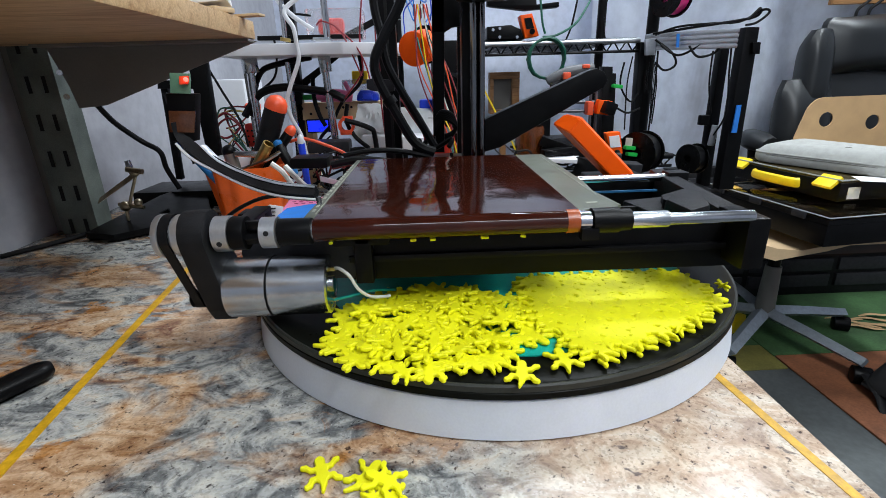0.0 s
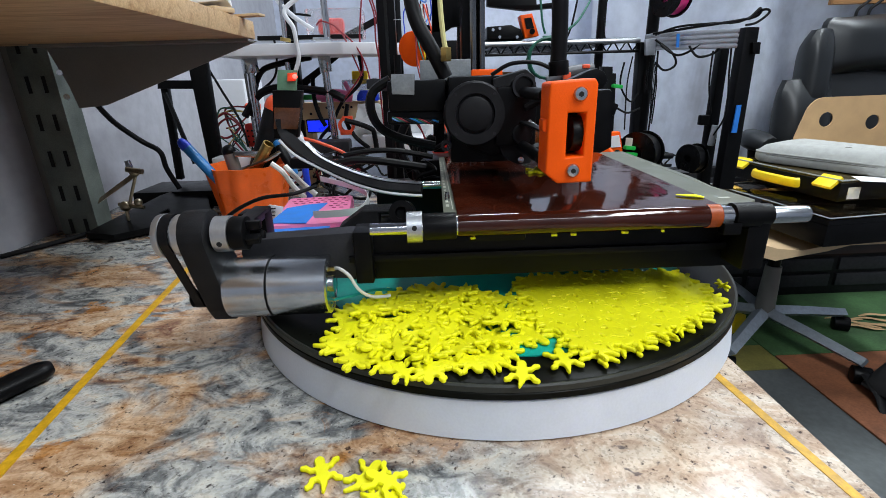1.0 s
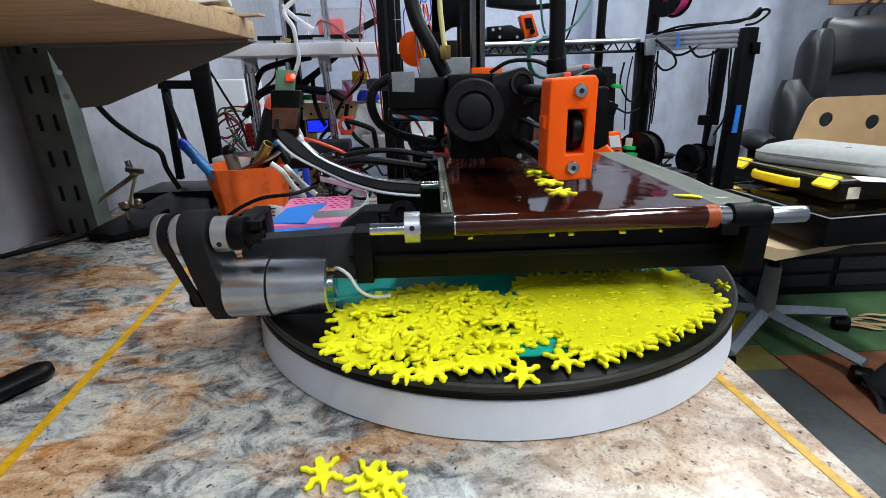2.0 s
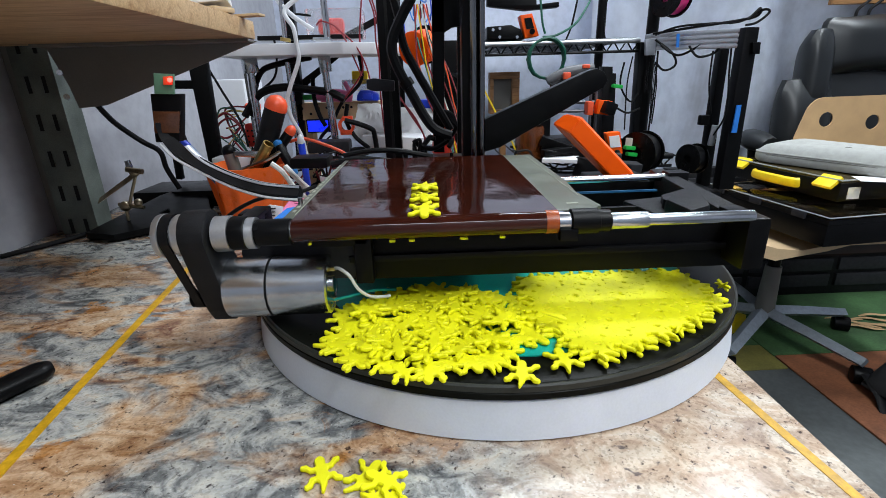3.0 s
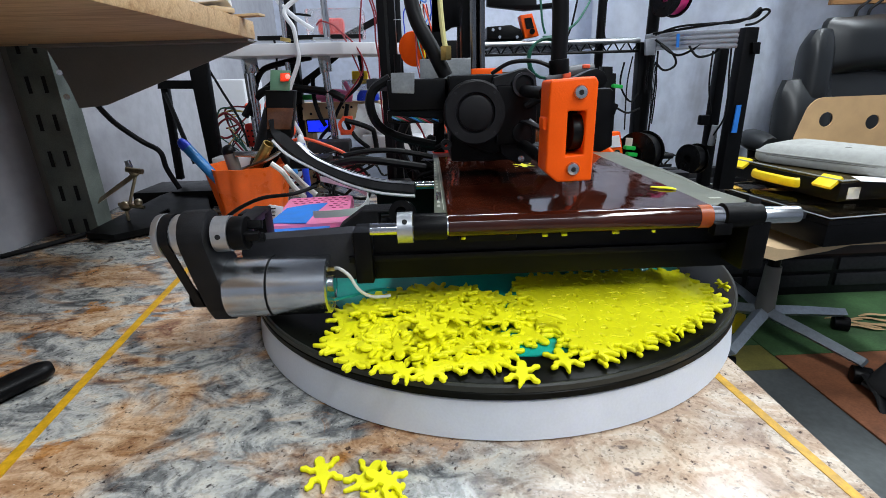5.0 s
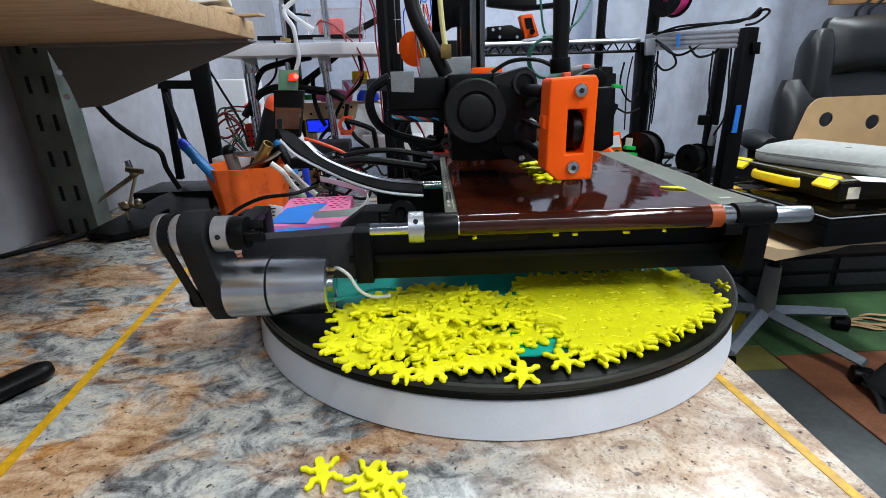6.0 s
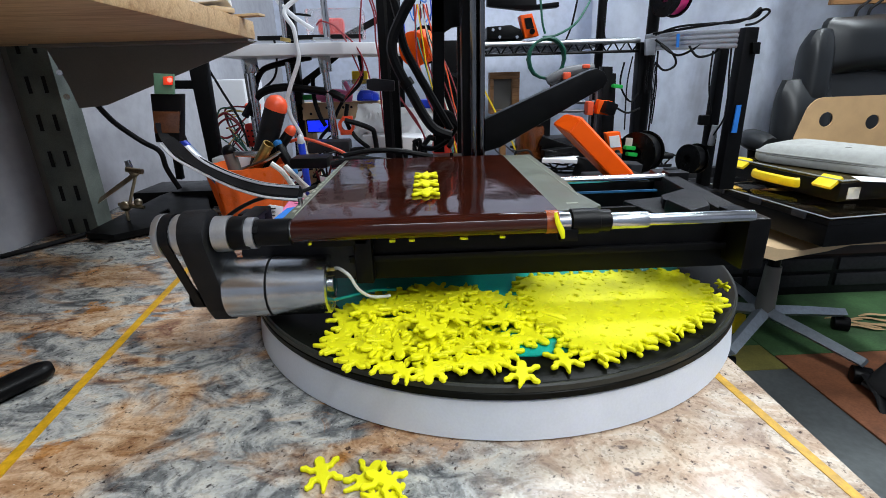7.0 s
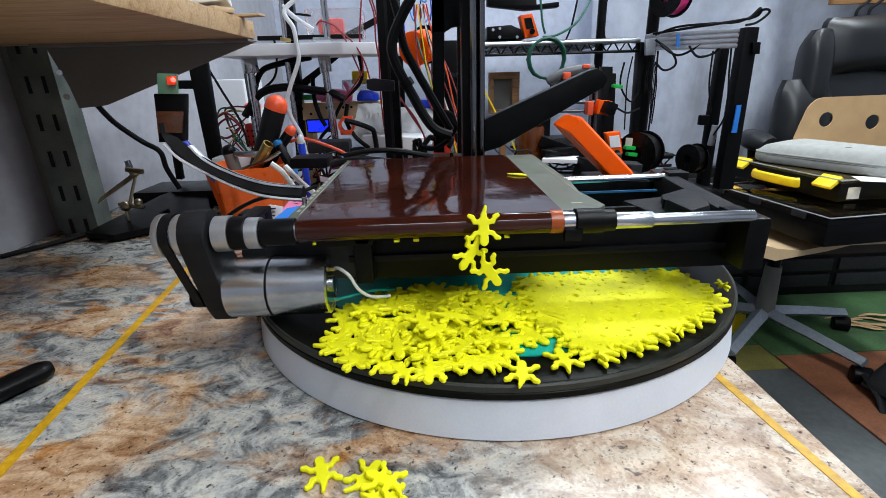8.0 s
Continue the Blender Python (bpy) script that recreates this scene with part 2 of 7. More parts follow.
def streaked_sheet():
    """A bluish white sheet with scuffs and dirt; vertical colour bands shade its folds."""
    m, nt, b = nodes_of("bluish_white_sheet")
    mp = nt.nodes.new("ShaderNodeMapping")
    mp.inputs["Scale"].default_value = (3.2, 3.2, 0.9)
    mp.inputs["Rotation"].default_value = (0, 0.12, 0)
    vec = coords(nt)
    nt.links.new(vec, mp.inputs[0])
    a = noise_node(nt, 1.6, 4, 0.55, mp.outputs[0], 0.4)
    s = noise_node(nt, 14, 4, 0.6, vec)
    c = ramp_node(nt, a.outputs[0], [(0.30, (0.44, 0.45, 0.50)), (0.42, (0.66, 0.70, 0.80)), (0.68, (0.78, 0.82, 0.90))]).outputs[0]
    g = ramp_node(nt, s.outputs[0], [(0.35, (0.84, 0.84, 0.84)), (0.6, (1, 1, 1))]).outputs[0]
    nt.links.new(mix_node(nt, 1.0, c, g, "MULTIPLY"), b.inputs["Base Color"])
    b.inputs["Roughness"].default_value = 0.35
    return m


def leather():
    m = mat("black_leather", (0.010, 0.0115, 0.013), 0.38, vary=0.2, scale=9, rvary=0.05, bump=0.08, fine=420, spec=0.45)
    return m


LEATHER = leather()


# ---------------------------------------------------------------- mesh kit
def box(bm, c, s, rot=None, bev=0.0):
    m = Matrix.Translation(c) @ (rot or Matrix()) @ Matrix.Diagonal((*s, 1))
    r = bmesh.ops.create_cube(bm, size=1, matrix=m)
    if bev:
        es = list({e for v in r["verts"] for e in v.link_edges})
        bmesh.ops.bevel(bm, geom=es, offset=bev, segments=2, profile=0.6, affect="EDGES")
    return bm


def span(bm, lo, hi, bev=0.0):
    c = [(a + b) / 2 for a, b in zip(lo, hi)]
    return box(bm, c, [abs(b - a) for a, b in zip(lo, hi)], None, bev)


def cyl(bm, p, q, r, seg=24, r2=None, bev=0.0):
    p, q = Vector(p), Vector(q)
    d = q - p
    m = Matrix.Translation((p + q) / 2) @ d.to_track_quat("Z", "Y").to_matrix().to_4x4()
    res = bmesh.ops.create_cone(bm, cap_ends=True, segments=seg, radius1=r, radius2=r if r2 is None else r2, depth=d.length, matrix=m)
    if bev:
        es = [e for e in {e for v in res["verts"] for e in v.link_edges} if any(len(f.verts) > 4 for f in e.link_faces)]
        bmesh.ops.bevel(bm, geom=es, offset=bev, segments=2, profile=0.6, affect="EDGES")
    return bm


def ball(bm, c, r, seg=12, s=(1, 1, 1)):
    bmesh.ops.create_uvsphere(bm, u_segments=seg, v_segments=max(6, seg // 2), radius=r, matrix=Matrix.Translation(c) @ Matrix.Diagonal((*s, 1)))
    return bm


def ring(bm, p, q, r, r_in, seg=32):
    """A tube with a bore from p to q."""
    p, q = Vector(p), Vector(q)
    m = (q - p).to_track_quat("Z", "Y").to_matrix()
    rows = []
    for c, rad in ((p, r_in), (p, r), (q, r), (q, r_in)):
        rows.append([bm.verts.new(c + m @ Vector((rad * math.cos(2 * math.pi * i / seg), rad * math.sin(2 * math.pi * i / seg), 0))) for i in range(seg)])
    for a in range(4):
        ra, rb = rows[a], rows[(a + 1) % 4]
        for i in range(seg):
            bm.faces.new((ra[i], ra[(i + 1) % seg], rb[(i + 1) % seg], rb[i]))
    return bm


def sweep(bm, pts, radii, seg=8, flat=(1, 1), smooth=1):
    """A closed tube through points, with a radius each; flat squeezes its section sideways and upwards."""
    pts = [Vector(p) for p in pts]
    if isinstance(radii, (int, float)):
        radii = [radii] * len(pts)
    if smooth > 1:
        fine, fr = [], []
        for i in range(len(pts) - 1):
            p0, p1, p2, p3 = pts[max(0, i - 1)], pts[i], pts[i + 1], pts[min(len(pts) - 1, i + 2)]
            for k in range(smooth):
                t = k / smooth
                fine.append(0.5 * ((2 * p1) + (p2 - p0) * t + (2 * p0 - 5 * p1 + 4 * p2 - p3) * t * t + (3 * p1 - p0 - 3 * p2 + p3) * t ** 3))
                fr.append(radii[i] * (1 - t) + radii[i + 1] * t)
        fine.append(pts[-1])
        fr.append(radii[-1])
        pts, radii = fine, fr
    rows, side = [], None
    for i, (p, r) in enumerate(zip(pts, radii)):
        d = (pts[min(i + 1, len(pts) - 1)] - pts[max(i - 1, 0)]).normalized()
        if side is None:
            side = d.cross(Vector((0, 0, 1)))
            if side.length < 0.05:
                side = d.cross(Vector((0, 1, 0)))
        side = (side - d * side.dot(d)).normalized()
        up = side.cross(d)
        rows.append([bm.verts.new(p + side * (r * flat[0] * math.cos(2 * math.pi * k / seg)) + up * (r * flat[1] * math.sin(2 * math.pi * k / seg))) for k in range(seg)])
    for a, b in zip(rows, rows[1:]):
        for k in range(seg):
            bm.faces.new((a[k], a[(k + 1) % seg], b[(k + 1) % seg], b[k]))
    bm.faces.new(rows[0][::-1])
    bm.faces.new(rows[-1])
    return bm


def prism(bm, outline, vec, bev=0.0):
    """An outline of 3D points pushed along vec."""
    vec = Vector(vec)
    a = [bm.verts.new(Vector(p)) for p in outline]
    b = [bm.verts.new(Vector(p) + vec) for p in outline]
    n = len(a)
    fs = [bm.faces.new(a), bm.faces.new(b[::-1])] + [bm.faces.new((a[i], b[i], b[(i + 1) % n], a[(i + 1) % n])) for i in range(n)]
    bmesh.ops.recalc_face_normals(bm, faces=fs)
    if bev:
        es = list({e for f in fs for e in f.edges})
        bmesh.ops.bevel(bm, geom=es, offset=bev, segments=2, profile=0.6, affect="EDGES")
    return bm


def lathe(bm, base, axis, profile, seg=32):
    """A turned body: (radius, way along the axis) pairs."""
    base, axis = Vector(base), Vector(axis).normalized()
    m = axis.to_track_quat("Z", "Y").to_matrix()
    rows = [[bm.verts.new(base + m @ Vector((r * math.cos(2 * math.pi * i / seg), r * math.sin(2 * math.pi * i / seg), h))) for i in range(seg)] for r, h in profile]
    for a, b in zip(rows, rows[1:]):
        for i in range(seg):
            bm.faces.new((a[i], a[(i + 1) % seg], b[(i + 1) % seg], b[i]))
    bm.faces.new(rows[0][::-1])
    bm.faces.new(rows[-1])
    bmesh.ops.recalc_face_normals(bm, faces=bm.faces)
    return bm


def B():
    return bmesh.new()


def mesh_of(name, bm, material, smooth=True):
    me = bpy.data.meshes.new(name)
    bm.normal_update()
    for f in bm.faces:
        f.smooth = smooth
    for e in bm.edges:
        if len(e.link_faces) == 2 and e.calc_face_angle(0) > 0.7:
            e.smooth = False
    bm.to_mesh(me)
    bm.free()
    me.materials.append(material)
    return me


def part(name, bm, material, parent=None, label=""):
    ob = new(name, mesh_of(name, bm, material))
    if parent:
        ob.parent = parent
        ob.matrix_parent_inverse = parent.matrix_world.inverted()
    return tagged(ob, label)


def thing(name, label, category, group="", kind="", at_=(0, 0, 0)):
    ob = new(name)
    ob.empty_display_size = 0.02
    ob.location = at_
    return tagged(ob, label, category, group, kind)


def solo(name, bm, material, label, category, group="", kind=""):
    return tagged(part(name, bm, material), label, category, group, kind)


def cable(pts, r, material, label, name="cable", category="cable", smooth=8, seg=8):
    return solo(name, sweep(B(), pts, r, seg, smooth=smooth), material, label, category)


# ---------------------------------------------------------------- setting
solo("floor", span(B(), (-0.6, -1.5, -0.80), (2.7, 2.15, -0.75)), FLOOR_GREY, "worn dark grey painted floor", "floor", kind="structure")
solo("wall_west", span(B(), (-0.68, -1.5, -0.75), (-0.58, 2.15, 1.7)), SHADED_WALL, "plastered wall toned darker for its shade", "wall", kind="structure")
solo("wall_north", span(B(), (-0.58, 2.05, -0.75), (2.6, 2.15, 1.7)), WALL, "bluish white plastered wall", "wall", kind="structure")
solo("wall_east", span(B(), (2.6, -1.5, -0.75), (2.7, 2.15, 1.7)), UNSEEN_WALL, "unseen wall, greyed to cut bounced light", "wall", kind="structure")
solo("wall_south", span(B(), (-0.68, -1.6, -0.75), (2.7, -1.5, 1.7)), UNSEEN_WALL, "unseen wall, greyed to cut bounced light", "wall", kind="structure")
solo("ceiling", span(B(), (-0.68, -1.6, 1.7), (2.7, 2.15, 1.78)), UNSEEN_WALL, "unseen ceiling, greyed to cut bounced light", "ceiling", kind="structure")

# ---------------------------------------------------------------- bench
bench = thing("workbench", "granite topped workbench with yellow tape lines", "table")
part("worktop", span(B(), (-0.578, -0.35, -0.03), (0.222, 0.98, 0), 0.002), GRANITE, bench, "polished pink and grey granite slab")
TAPE = mat("yellow_tape", (0.60, 0.33, 0.01), 0.45, vary=0.25, scale=120)


def tape(p, q, w):
    p, q = Vector(p), Vector(q)
    side = (q - p).cross(Vector((0, 0, 1))).normalized() * w / 2
    return prism(B(), [p - side, p + side, q + side, q - side], (0, 0, 0.0004))


part("tape_line", tape((-0.225, 0.0, 0), (-0.297, 0.56, 0), 0.0072), TAPE, bench, "yellow adhesive tape line")
part("tape_line", tape((0.222, 0.05, 0), (0.186, 0.42, 0), 0.0062), TAPE, bench, "yellow adhesive tape line")
for x in (-0.5, 0.16):
    for y in (-0.25, 0.9):
        part("leg", span(B(), (x - 0.025, y - 0.025, -0.75), (x + 0.025, y + 0.025, -0.03), 0.002), GREY_PAINT, bench)

# ---------------------------------------------------------------- turntable
CX, CY, RT = 0.053, 0.442, 0.218
turn = thing("turntable", "round black turntable on a white ring base", "turntable")
part("base", lathe(B(), (CX, CY, 0.0005), (0, 0, 1), [(RT - 0.003, 0), (RT, 0.001), (RT - 0.003, 0.0262), (RT - 0.006, 0.0285)], 96), PVC, turn, "white plastic ring base")
DISC_BLACK = mat("smoky_black_acrylic", (0.006, 0.0065, 0.005), 0.32, vary=0.3, scale=25, bump=0.03, spec=0.06)
EDGE_BLACK = mat("lighter_acrylic_edge", (0.030, 0.032, 0.027), 0.4, vary=0.3, scale=40, spec=0.25)
part("disc", lathe(B(), (CX, CY, 0.029), (0, 0, 1), [(RT - 0.0035, 0.009), (RT - 0.0035, 0.0101), (RT - 0.0045, 0.0104), (RT - 0.02, 0.0105)], 128), DISC_BLACK, turn, "smoky black acrylic disc")
part("disc_edge", lathe(B(), (CX, CY, 0.029), (0, 0, 1), [(RT - 0.004, 0), (RT - 0.0012, 0.0005), (RT - 0.001, 0.0045), (RT - 0.0015, 0.0050)], 128), DISC_BLACK, turn)
part("disc_rim", lathe(B(), (CX, CY, 0.029), (0, 0, 1), [(RT - 0.004, 0.0051), (RT - 0.0015, 0.0053), (RT - 0.0012, 0.0092), (RT - 0.0022, 0.0103), (RT - 0.0036, 0.0100)], 128), EDGE_BLACK, turn, "lighter grey rim of the disc")
part("mat", lathe(B(), (0.062, 0.412, 0.0396), (0, 0, 1), [(0.158, 0), (0.158, 0.0008)], 64), TEAL, turn, "teal plastic sheet on the disc")
DISC_Z = 0.0405


# ---------------------------------------------------------------- geckos
def gecko_outline(curl):
    """The outline of a flat gecko, as points in order: the zero line of rounded limbs that melt into the body."""
    bones = [((0.0046 * curl, 0.0128), (0.0030 * curl, 0.0108), 0.0011), ((0.0030 * curl, 0.0108), (0.0006 * curl, 0.0075), 0.0014), ((0.0004 * curl, 0.0075), (0, 0.003), 0.0021),
             ((0, 0.0032), (0, -0.003), 0.0036), ((0, -0.003), (0, -0.0065), 0.0026), ((0, -0.0080), (0, -0.0094), 0.0032), ((0, -0.0092), (0, -0.0112), 0.0017)]
    for k in (-1, 1):
        bones += [((k * 0.001, -0.0035), (k * 0.0056, -0.0042), 0.0016), ((k * 0.0056, -0.0042), (k * 0.0080, -0.0070), 0.0015), ((k * 0.0080, -0.0072), (k * 0.0096, -0.0076), 0.0017),
                  ((k * 0.001, 0.0032), (k * 0.0058, 0.0030), 0.0017), ((k * 0.0058, 0.0030), (k * 0.0072, 0.0060), 0.0016), ((k * 0.0072, 0.0062), (k * 0.0090, 0.0070), 0.0017)]
    step = 0.0004
    xs, ys = np.arange(-0.0125, 0.0125, step), np.arange(-0.0145, 0.0160, step)
    gx, gy = np.meshgrid(xs, ys, indexing="ij")
    acc = np.zeros_like(gx)
    for (ax, ay), (bx, by), r in bones:
        dx, dy = bx - ax, by - ay
        u = np.clip(((gx - ax) * dx + (gy - ay) * dy) / (dx * dx + dy * dy), 0, 1)
        acc += np.exp(-(np.hypot(gx - ax - u * dx, gy - ay - u * dy) - r) / 0.00035)
    f = -0.00035 * np.log(acc + 1e-30) + 0.0002
    links = {}
    for i in range(len(xs) - 1):
        for j in range(len(ys) - 1):
            c = [(i, j), (i + 1, j), (i + 1, j + 1), (i, j + 1)]
            v = [f[p] for p in c]
            if min(v) >= 0 or max(v) < 0:
                continue
            cross = []
            for k in range(4):
                p, q = c[k], c[(k + 1) % 4]
                if (f[p] < 0) != (f[q] < 0):
                    cross.append(((min(p, q), max(p, q)), f[p] < 0))
            ins = [e for e, leaving in cross if leaving]
            outs = [e for e, leaving in cross if not leaving]
            for a, b in zip(ins, outs):
                links[a] = b
    best = []
    while links:
        start = next(iter(links))
        loop_, e = [], start
        while e in links:
            loop_.append(e)
            e = links.pop(e)
        if len(loop_) > len(best):
            best = loop_
    pts = []
    for p, q in best:
        w = f[p] / (f[p] - f[q])
        pts.append(Vector((xs[p[0]] + w * (xs[q[0]] - xs[p[0]]), ys[p[1]] + w * (ys[q[1]] - ys[p[1]]))))
    pts = pts[::3]
    area = sum(a.x * b.y - b.x * a.y for a, b in zip(pts, pts[1:] + pts[:1]))
    return pts if area > 0 else pts[::-1]


OUTLINES = {c: gecko_outline(c) for c in (1.0, -1.0, 0.3)}


def gecko_bm(curl=1.0):
    bm = B()
    pts = OUTLINES[curl]
    n = len(pts)
    normals = []
    for i in range(n):
        d = (pts[(i + 1) % n] - pts[i - 1]).normalized()
        normals.append(Vector((d.y, -d.x)))
    rows = [[bm.verts.new((*(p - q * inset), z)) for p, q in zip(pts, normals)] for inset, z in ((0.0003, 0), (0, 0.0005), (0, 0.0017), (0.00025, 0.0022), (0.0006, 0.0025))]
    for a, b in zip(rows, rows[1:]):
        for i in range(n):
            bm.faces.new((a[i], a[(i + 1) % n], b[(i + 1) % n], b[i]))
    bm.faces.new(rows[0][::-1])
    bm.faces.new(rows[-1])
    return bm


GECKO_MESHES = [mesh_of("gecko", gecko_bm(c), YELLOW) for c in (1.0, -1.0, 0.3)]


def gecko(x, y, z, rz, rx=0.0, ry=0.0, label="yellow printed toy gecko lying in a heap on the turntable", group="geckos on the turntable", v=0, name="toy_gecko"):
    ob = new(name, GECKO_MESHES[v % 3])
    ob.matrix_world = pose(x, y, z, rx, ry, rz)
    return tagged(ob, label, "toy gecko", group)


rng = random.Random(7)
# loose heap
placed = []
tries = 0
while len(placed) < 112 and tries < 12000:
    tries += 1
    x, y = rng.uniform(-0.085, 0.072), rng.uniform(0.232, 0.36)
    e = ((x - 0.001) / 0.071) ** 2 + ((y - 0.297) / 0.060) ** 2
    edge = 0.245 + max(0, -0.02 - x) * 0.5
    if e > 1 or e > 0.45 and rng.random() < 0.55 or y < edge - 0.006 or (x + 0.02 < -0.03 and y > 0.33):
        continue
    near = [p for p in placed if (p[0] - x) ** 2 + (p[1] - y) ** 2 < 0.0108 ** 2]
    if len(near) >= (2 if e < 0.6 else 1) or near and max(p[2] for p in near) > DISC_Z + 0.0075:
        continue
    z = DISC_Z + 0.0006 + (max(p[2] for p in near) + 0.0022 - DISC_Z if near else 0)
    tilt = 10 if near else 2
    placed.append((x, y, z))
    gecko(x, y, z, rng.uniform(0, 360), rng.uniform(-tilt, tilt), rng.uniform(-tilt, tilt), v=rng.randrange(3))
for x, y, a in ((0.049, 0.2335, 170), (0.077, 0.2455, 185), (-0.001, 0.2405, 150), (-0.068, 0.274, 95), (-0.052, 0.256, 40), (-0.060, 0.300, 75), (0.03, 0.247, 200)):
    gecko(x, y, DISC_Z + 0.0004, a, v=int(a), label="yellow printed toy gecko lying flat on the black turntable")
small = new("toy_gecko", GECKO_MESHES[2])
small.matrix_world = pose(0.2275, 0.335, DISC_Z + 0.0042, 0, 70, 25) @ Matrix.Diagonal((0.42, 0.5, 0.8, 1))
tagged(small, "small yellow printed gecko curled up beside the rim", "toy gecko", "geckos on the turntable")
# close-packed layer: three turns by 120 degrees on a tight lattice, lying flat on a lower layer
LAYERS = 2
lower = B()
for lay in range(LAYERS):
    z = DISC_Z + 0.0006 + lay * 0.0027
    for i in range(15):
        for j in range(15):
            x = 0.064 + j * 0.0116 + (0.0058 if i % 2 else 0) + rng.uniform(-0.0006, 0.0006)
            y = 0.228 + i * 0.0101 + rng.uniform(-0.0006, 0.0006) + lay * 0.002
            rim = math.hypot(x - CX, y - CY)
            if rim > RT - 0.0165 - 0.002 * lay or x > 0.209 - 0.002 * lay or y > 0.366 or x < 0.073 + max(0, 0.29 - y) * 0.55:
                continue
            m = pose(x, y, z + rng.uniform(0, 0.0003), rng.uniform(-0.5, 0.5), rng.uniform(-0.5, 0.5), ((i % 2) * 60 + (i + j) % 3 * 120) + rng.uniform(-5, 5))
            if lay == LAYERS - 1 or rim > RT - 0.026:
                g = gecko(0, 0, 0, 0, v=rng.randrange(3), label="yellow printed toy gecko packed flat in a dense layer")
                g.matrix_world = m
            else:
                tmp = gecko_bm(rng.choice((1.0, -1.0)))
                tmp.transform(m)
                me = bpy.data.meshes.new("tmp")
                tmp.to_mesh(me)
                tmp.free()
                lower.from_mesh(me)
                bpy.data.meshes.remove(me)
solo("gecko_pile", lower, YELLOW, "lower layers of a dense pile of yellow printed geckos", "toy geckos", kind="stuff")
for (x, y, a) in ((-0.066, 0.206, 200), (-0.041, 0.202, 150), (-0.030, 0.196, 240), (-0.030, 0.187, 80)):
    gecko(x, y, 0.0005 + (0.003 if a == 240 else 0), a, v=int(a), label="yellow printed toy gecko lying on the granite top", group="geckos on the bench")

def windowed_block(outer, inner, depth):
    bm = B()
    edges = []
    for ring_ in (outer, inner):
        vs = [bm.verts.new(p) for p in ring_]
        edges += [bm.edges.new((vs[k], vs[(k + 1) % len(vs)])) for k in range(len(vs))]
    bmesh.ops.triangle_fill(bm, use_beauty=True, use_dissolve=False, edges=edges, normal=(0, -1, 0))
    made = bmesh.ops.extrude_face_region(bm, geom=bm.faces[:])
    bmesh.ops.translate(bm, verts=[v for v in made["geom"] if isinstance(v, bmesh.types.BMVert)], vec=(0, depth, 0))
    bmesh.ops.recalc_face_normals(bm, faces=bm.faces)
    bm.normal_update()
    es = [e for e in bm.edges if len(e.link_faces) == 2 and e.calc_face_angle(0) > 0.5]
    bmesh.ops.bevel(bm, geom=es, offset=0.0016, segments=3, profile=0.6, affect="EDGES")
    return bm


# ---------------------------------------------------------------- printer frame
printer = thing("printer_frame", "black desktop printer frame with chrome rods and a tall column", "3d printer")
part("front_beam", span(B(), (-0.060, 0.320, 0.068), (0.238, 0.329, 0.1035), 0.002), BLACK, printer)
part("front_rail", span(B(), (-0.060, 0.316, 0.083), (0.238, 0.3205, 0.088), 0.0008), BLACK_METAL, printer)
part("rear_beam", span(B(), (-0.060, 0.510, 0.06), (0.250, 0.535, 0.095), 0.002), BLACK, printer)
part("side_beam", prism(B(), [(0.226, 0.335, 0.068), (0.246, 0.335, 0.068), (0.266, 0.53, 0.068), (0.250, 0.53, 0.068)], (0, 0, 0.034), 0.002), BLACK_ROUGH, printer)
part("end_block", span(B(), (0.212, 0.296, 0.074), (0.228, 0.334, 0.1115), 0.003), BLACK, printer)
part("end_block", span(B(), (-0.0555, 0.310, 0.069), (-0.0425, 0.333, 0.1078), 0.002), BLACK, printer)
part("end_cap", prism(B(), [(-0.140, 0.328, 0.07), (-0.140, 0.328, 0.099), (-0.056, 0.318, 0.1055), (-0.056, 0.318, 0.07)], (0, 0.018, 0), 0.002), DARK_GREY, printer, "dark grey plastic end cover")
part("drive_rod", cyl(B(), (-0.041, 0.300, 0.1125), (0.216, 0.300, 0.1125), 0.0042, 24), CHROME, printer, "chrome drive rod")
part("rear_rod", cyl(B(), (-0.05, 0.492, 0.100), (0.258, 0.492, 0.100), 0.0042, 20), CHROME, printer, "chrome guide rod")
part("rod_holder", span(B(), (0.250, 0.484, 0.09), (0.272, 0.502, 0.106), 0.002), BLACK, printer)
# Blue bar imitates the bluish reflection under the rear rod.
part("blue_reflection", span(B(), (0.10, 0.477, 0.0885), (0.236, 0.479, 0.0905)), mat("dull_blue_reflection", (0.015, 0.10, 0.22), 0.4, vary=0.3), printer, "thin blue bar painted in as a reflection")
part("idler_block", box(B(), (0.205, 0.400, 0.086), (0.05, 0.05, 0.02), pose(0, 0, 0, 0, 0, 12), 0.004), BLACK_ROUGH, printer)
part("idler_plate", prism(B(), [(0.206, 0.408, 0.102), (0.249, 0.437, 0.102), (0.247, 0.387, 0.102), (0.189, 0.358, 0.102)], (0, 0, -0.008), 0.001), BLACK_ROUGH, printer)
part("idler_cover", prism(B(), [(0.1834, 0.3553, 0.112), (0.2129, 0.3894, 0.112), (0.2231, 0.3770, 0.112), (0.2071, 0.3341, 0.112), (0.1860, 0.3209, 0.112)], (0, 0, -0.012), 0.0025), BLACK_ROUGH, printer)
part("idler_wheel", cyl(B(), (0.206, 0.385, 0.094), (0.206, 0.385, 0.104), 0.009, 20), BLACK, printer)
part("drive_belt", span(B(), (-0.05, 0.398, 0.088), (0.19, 0.402, 0.0945)), RUBBER, printer)
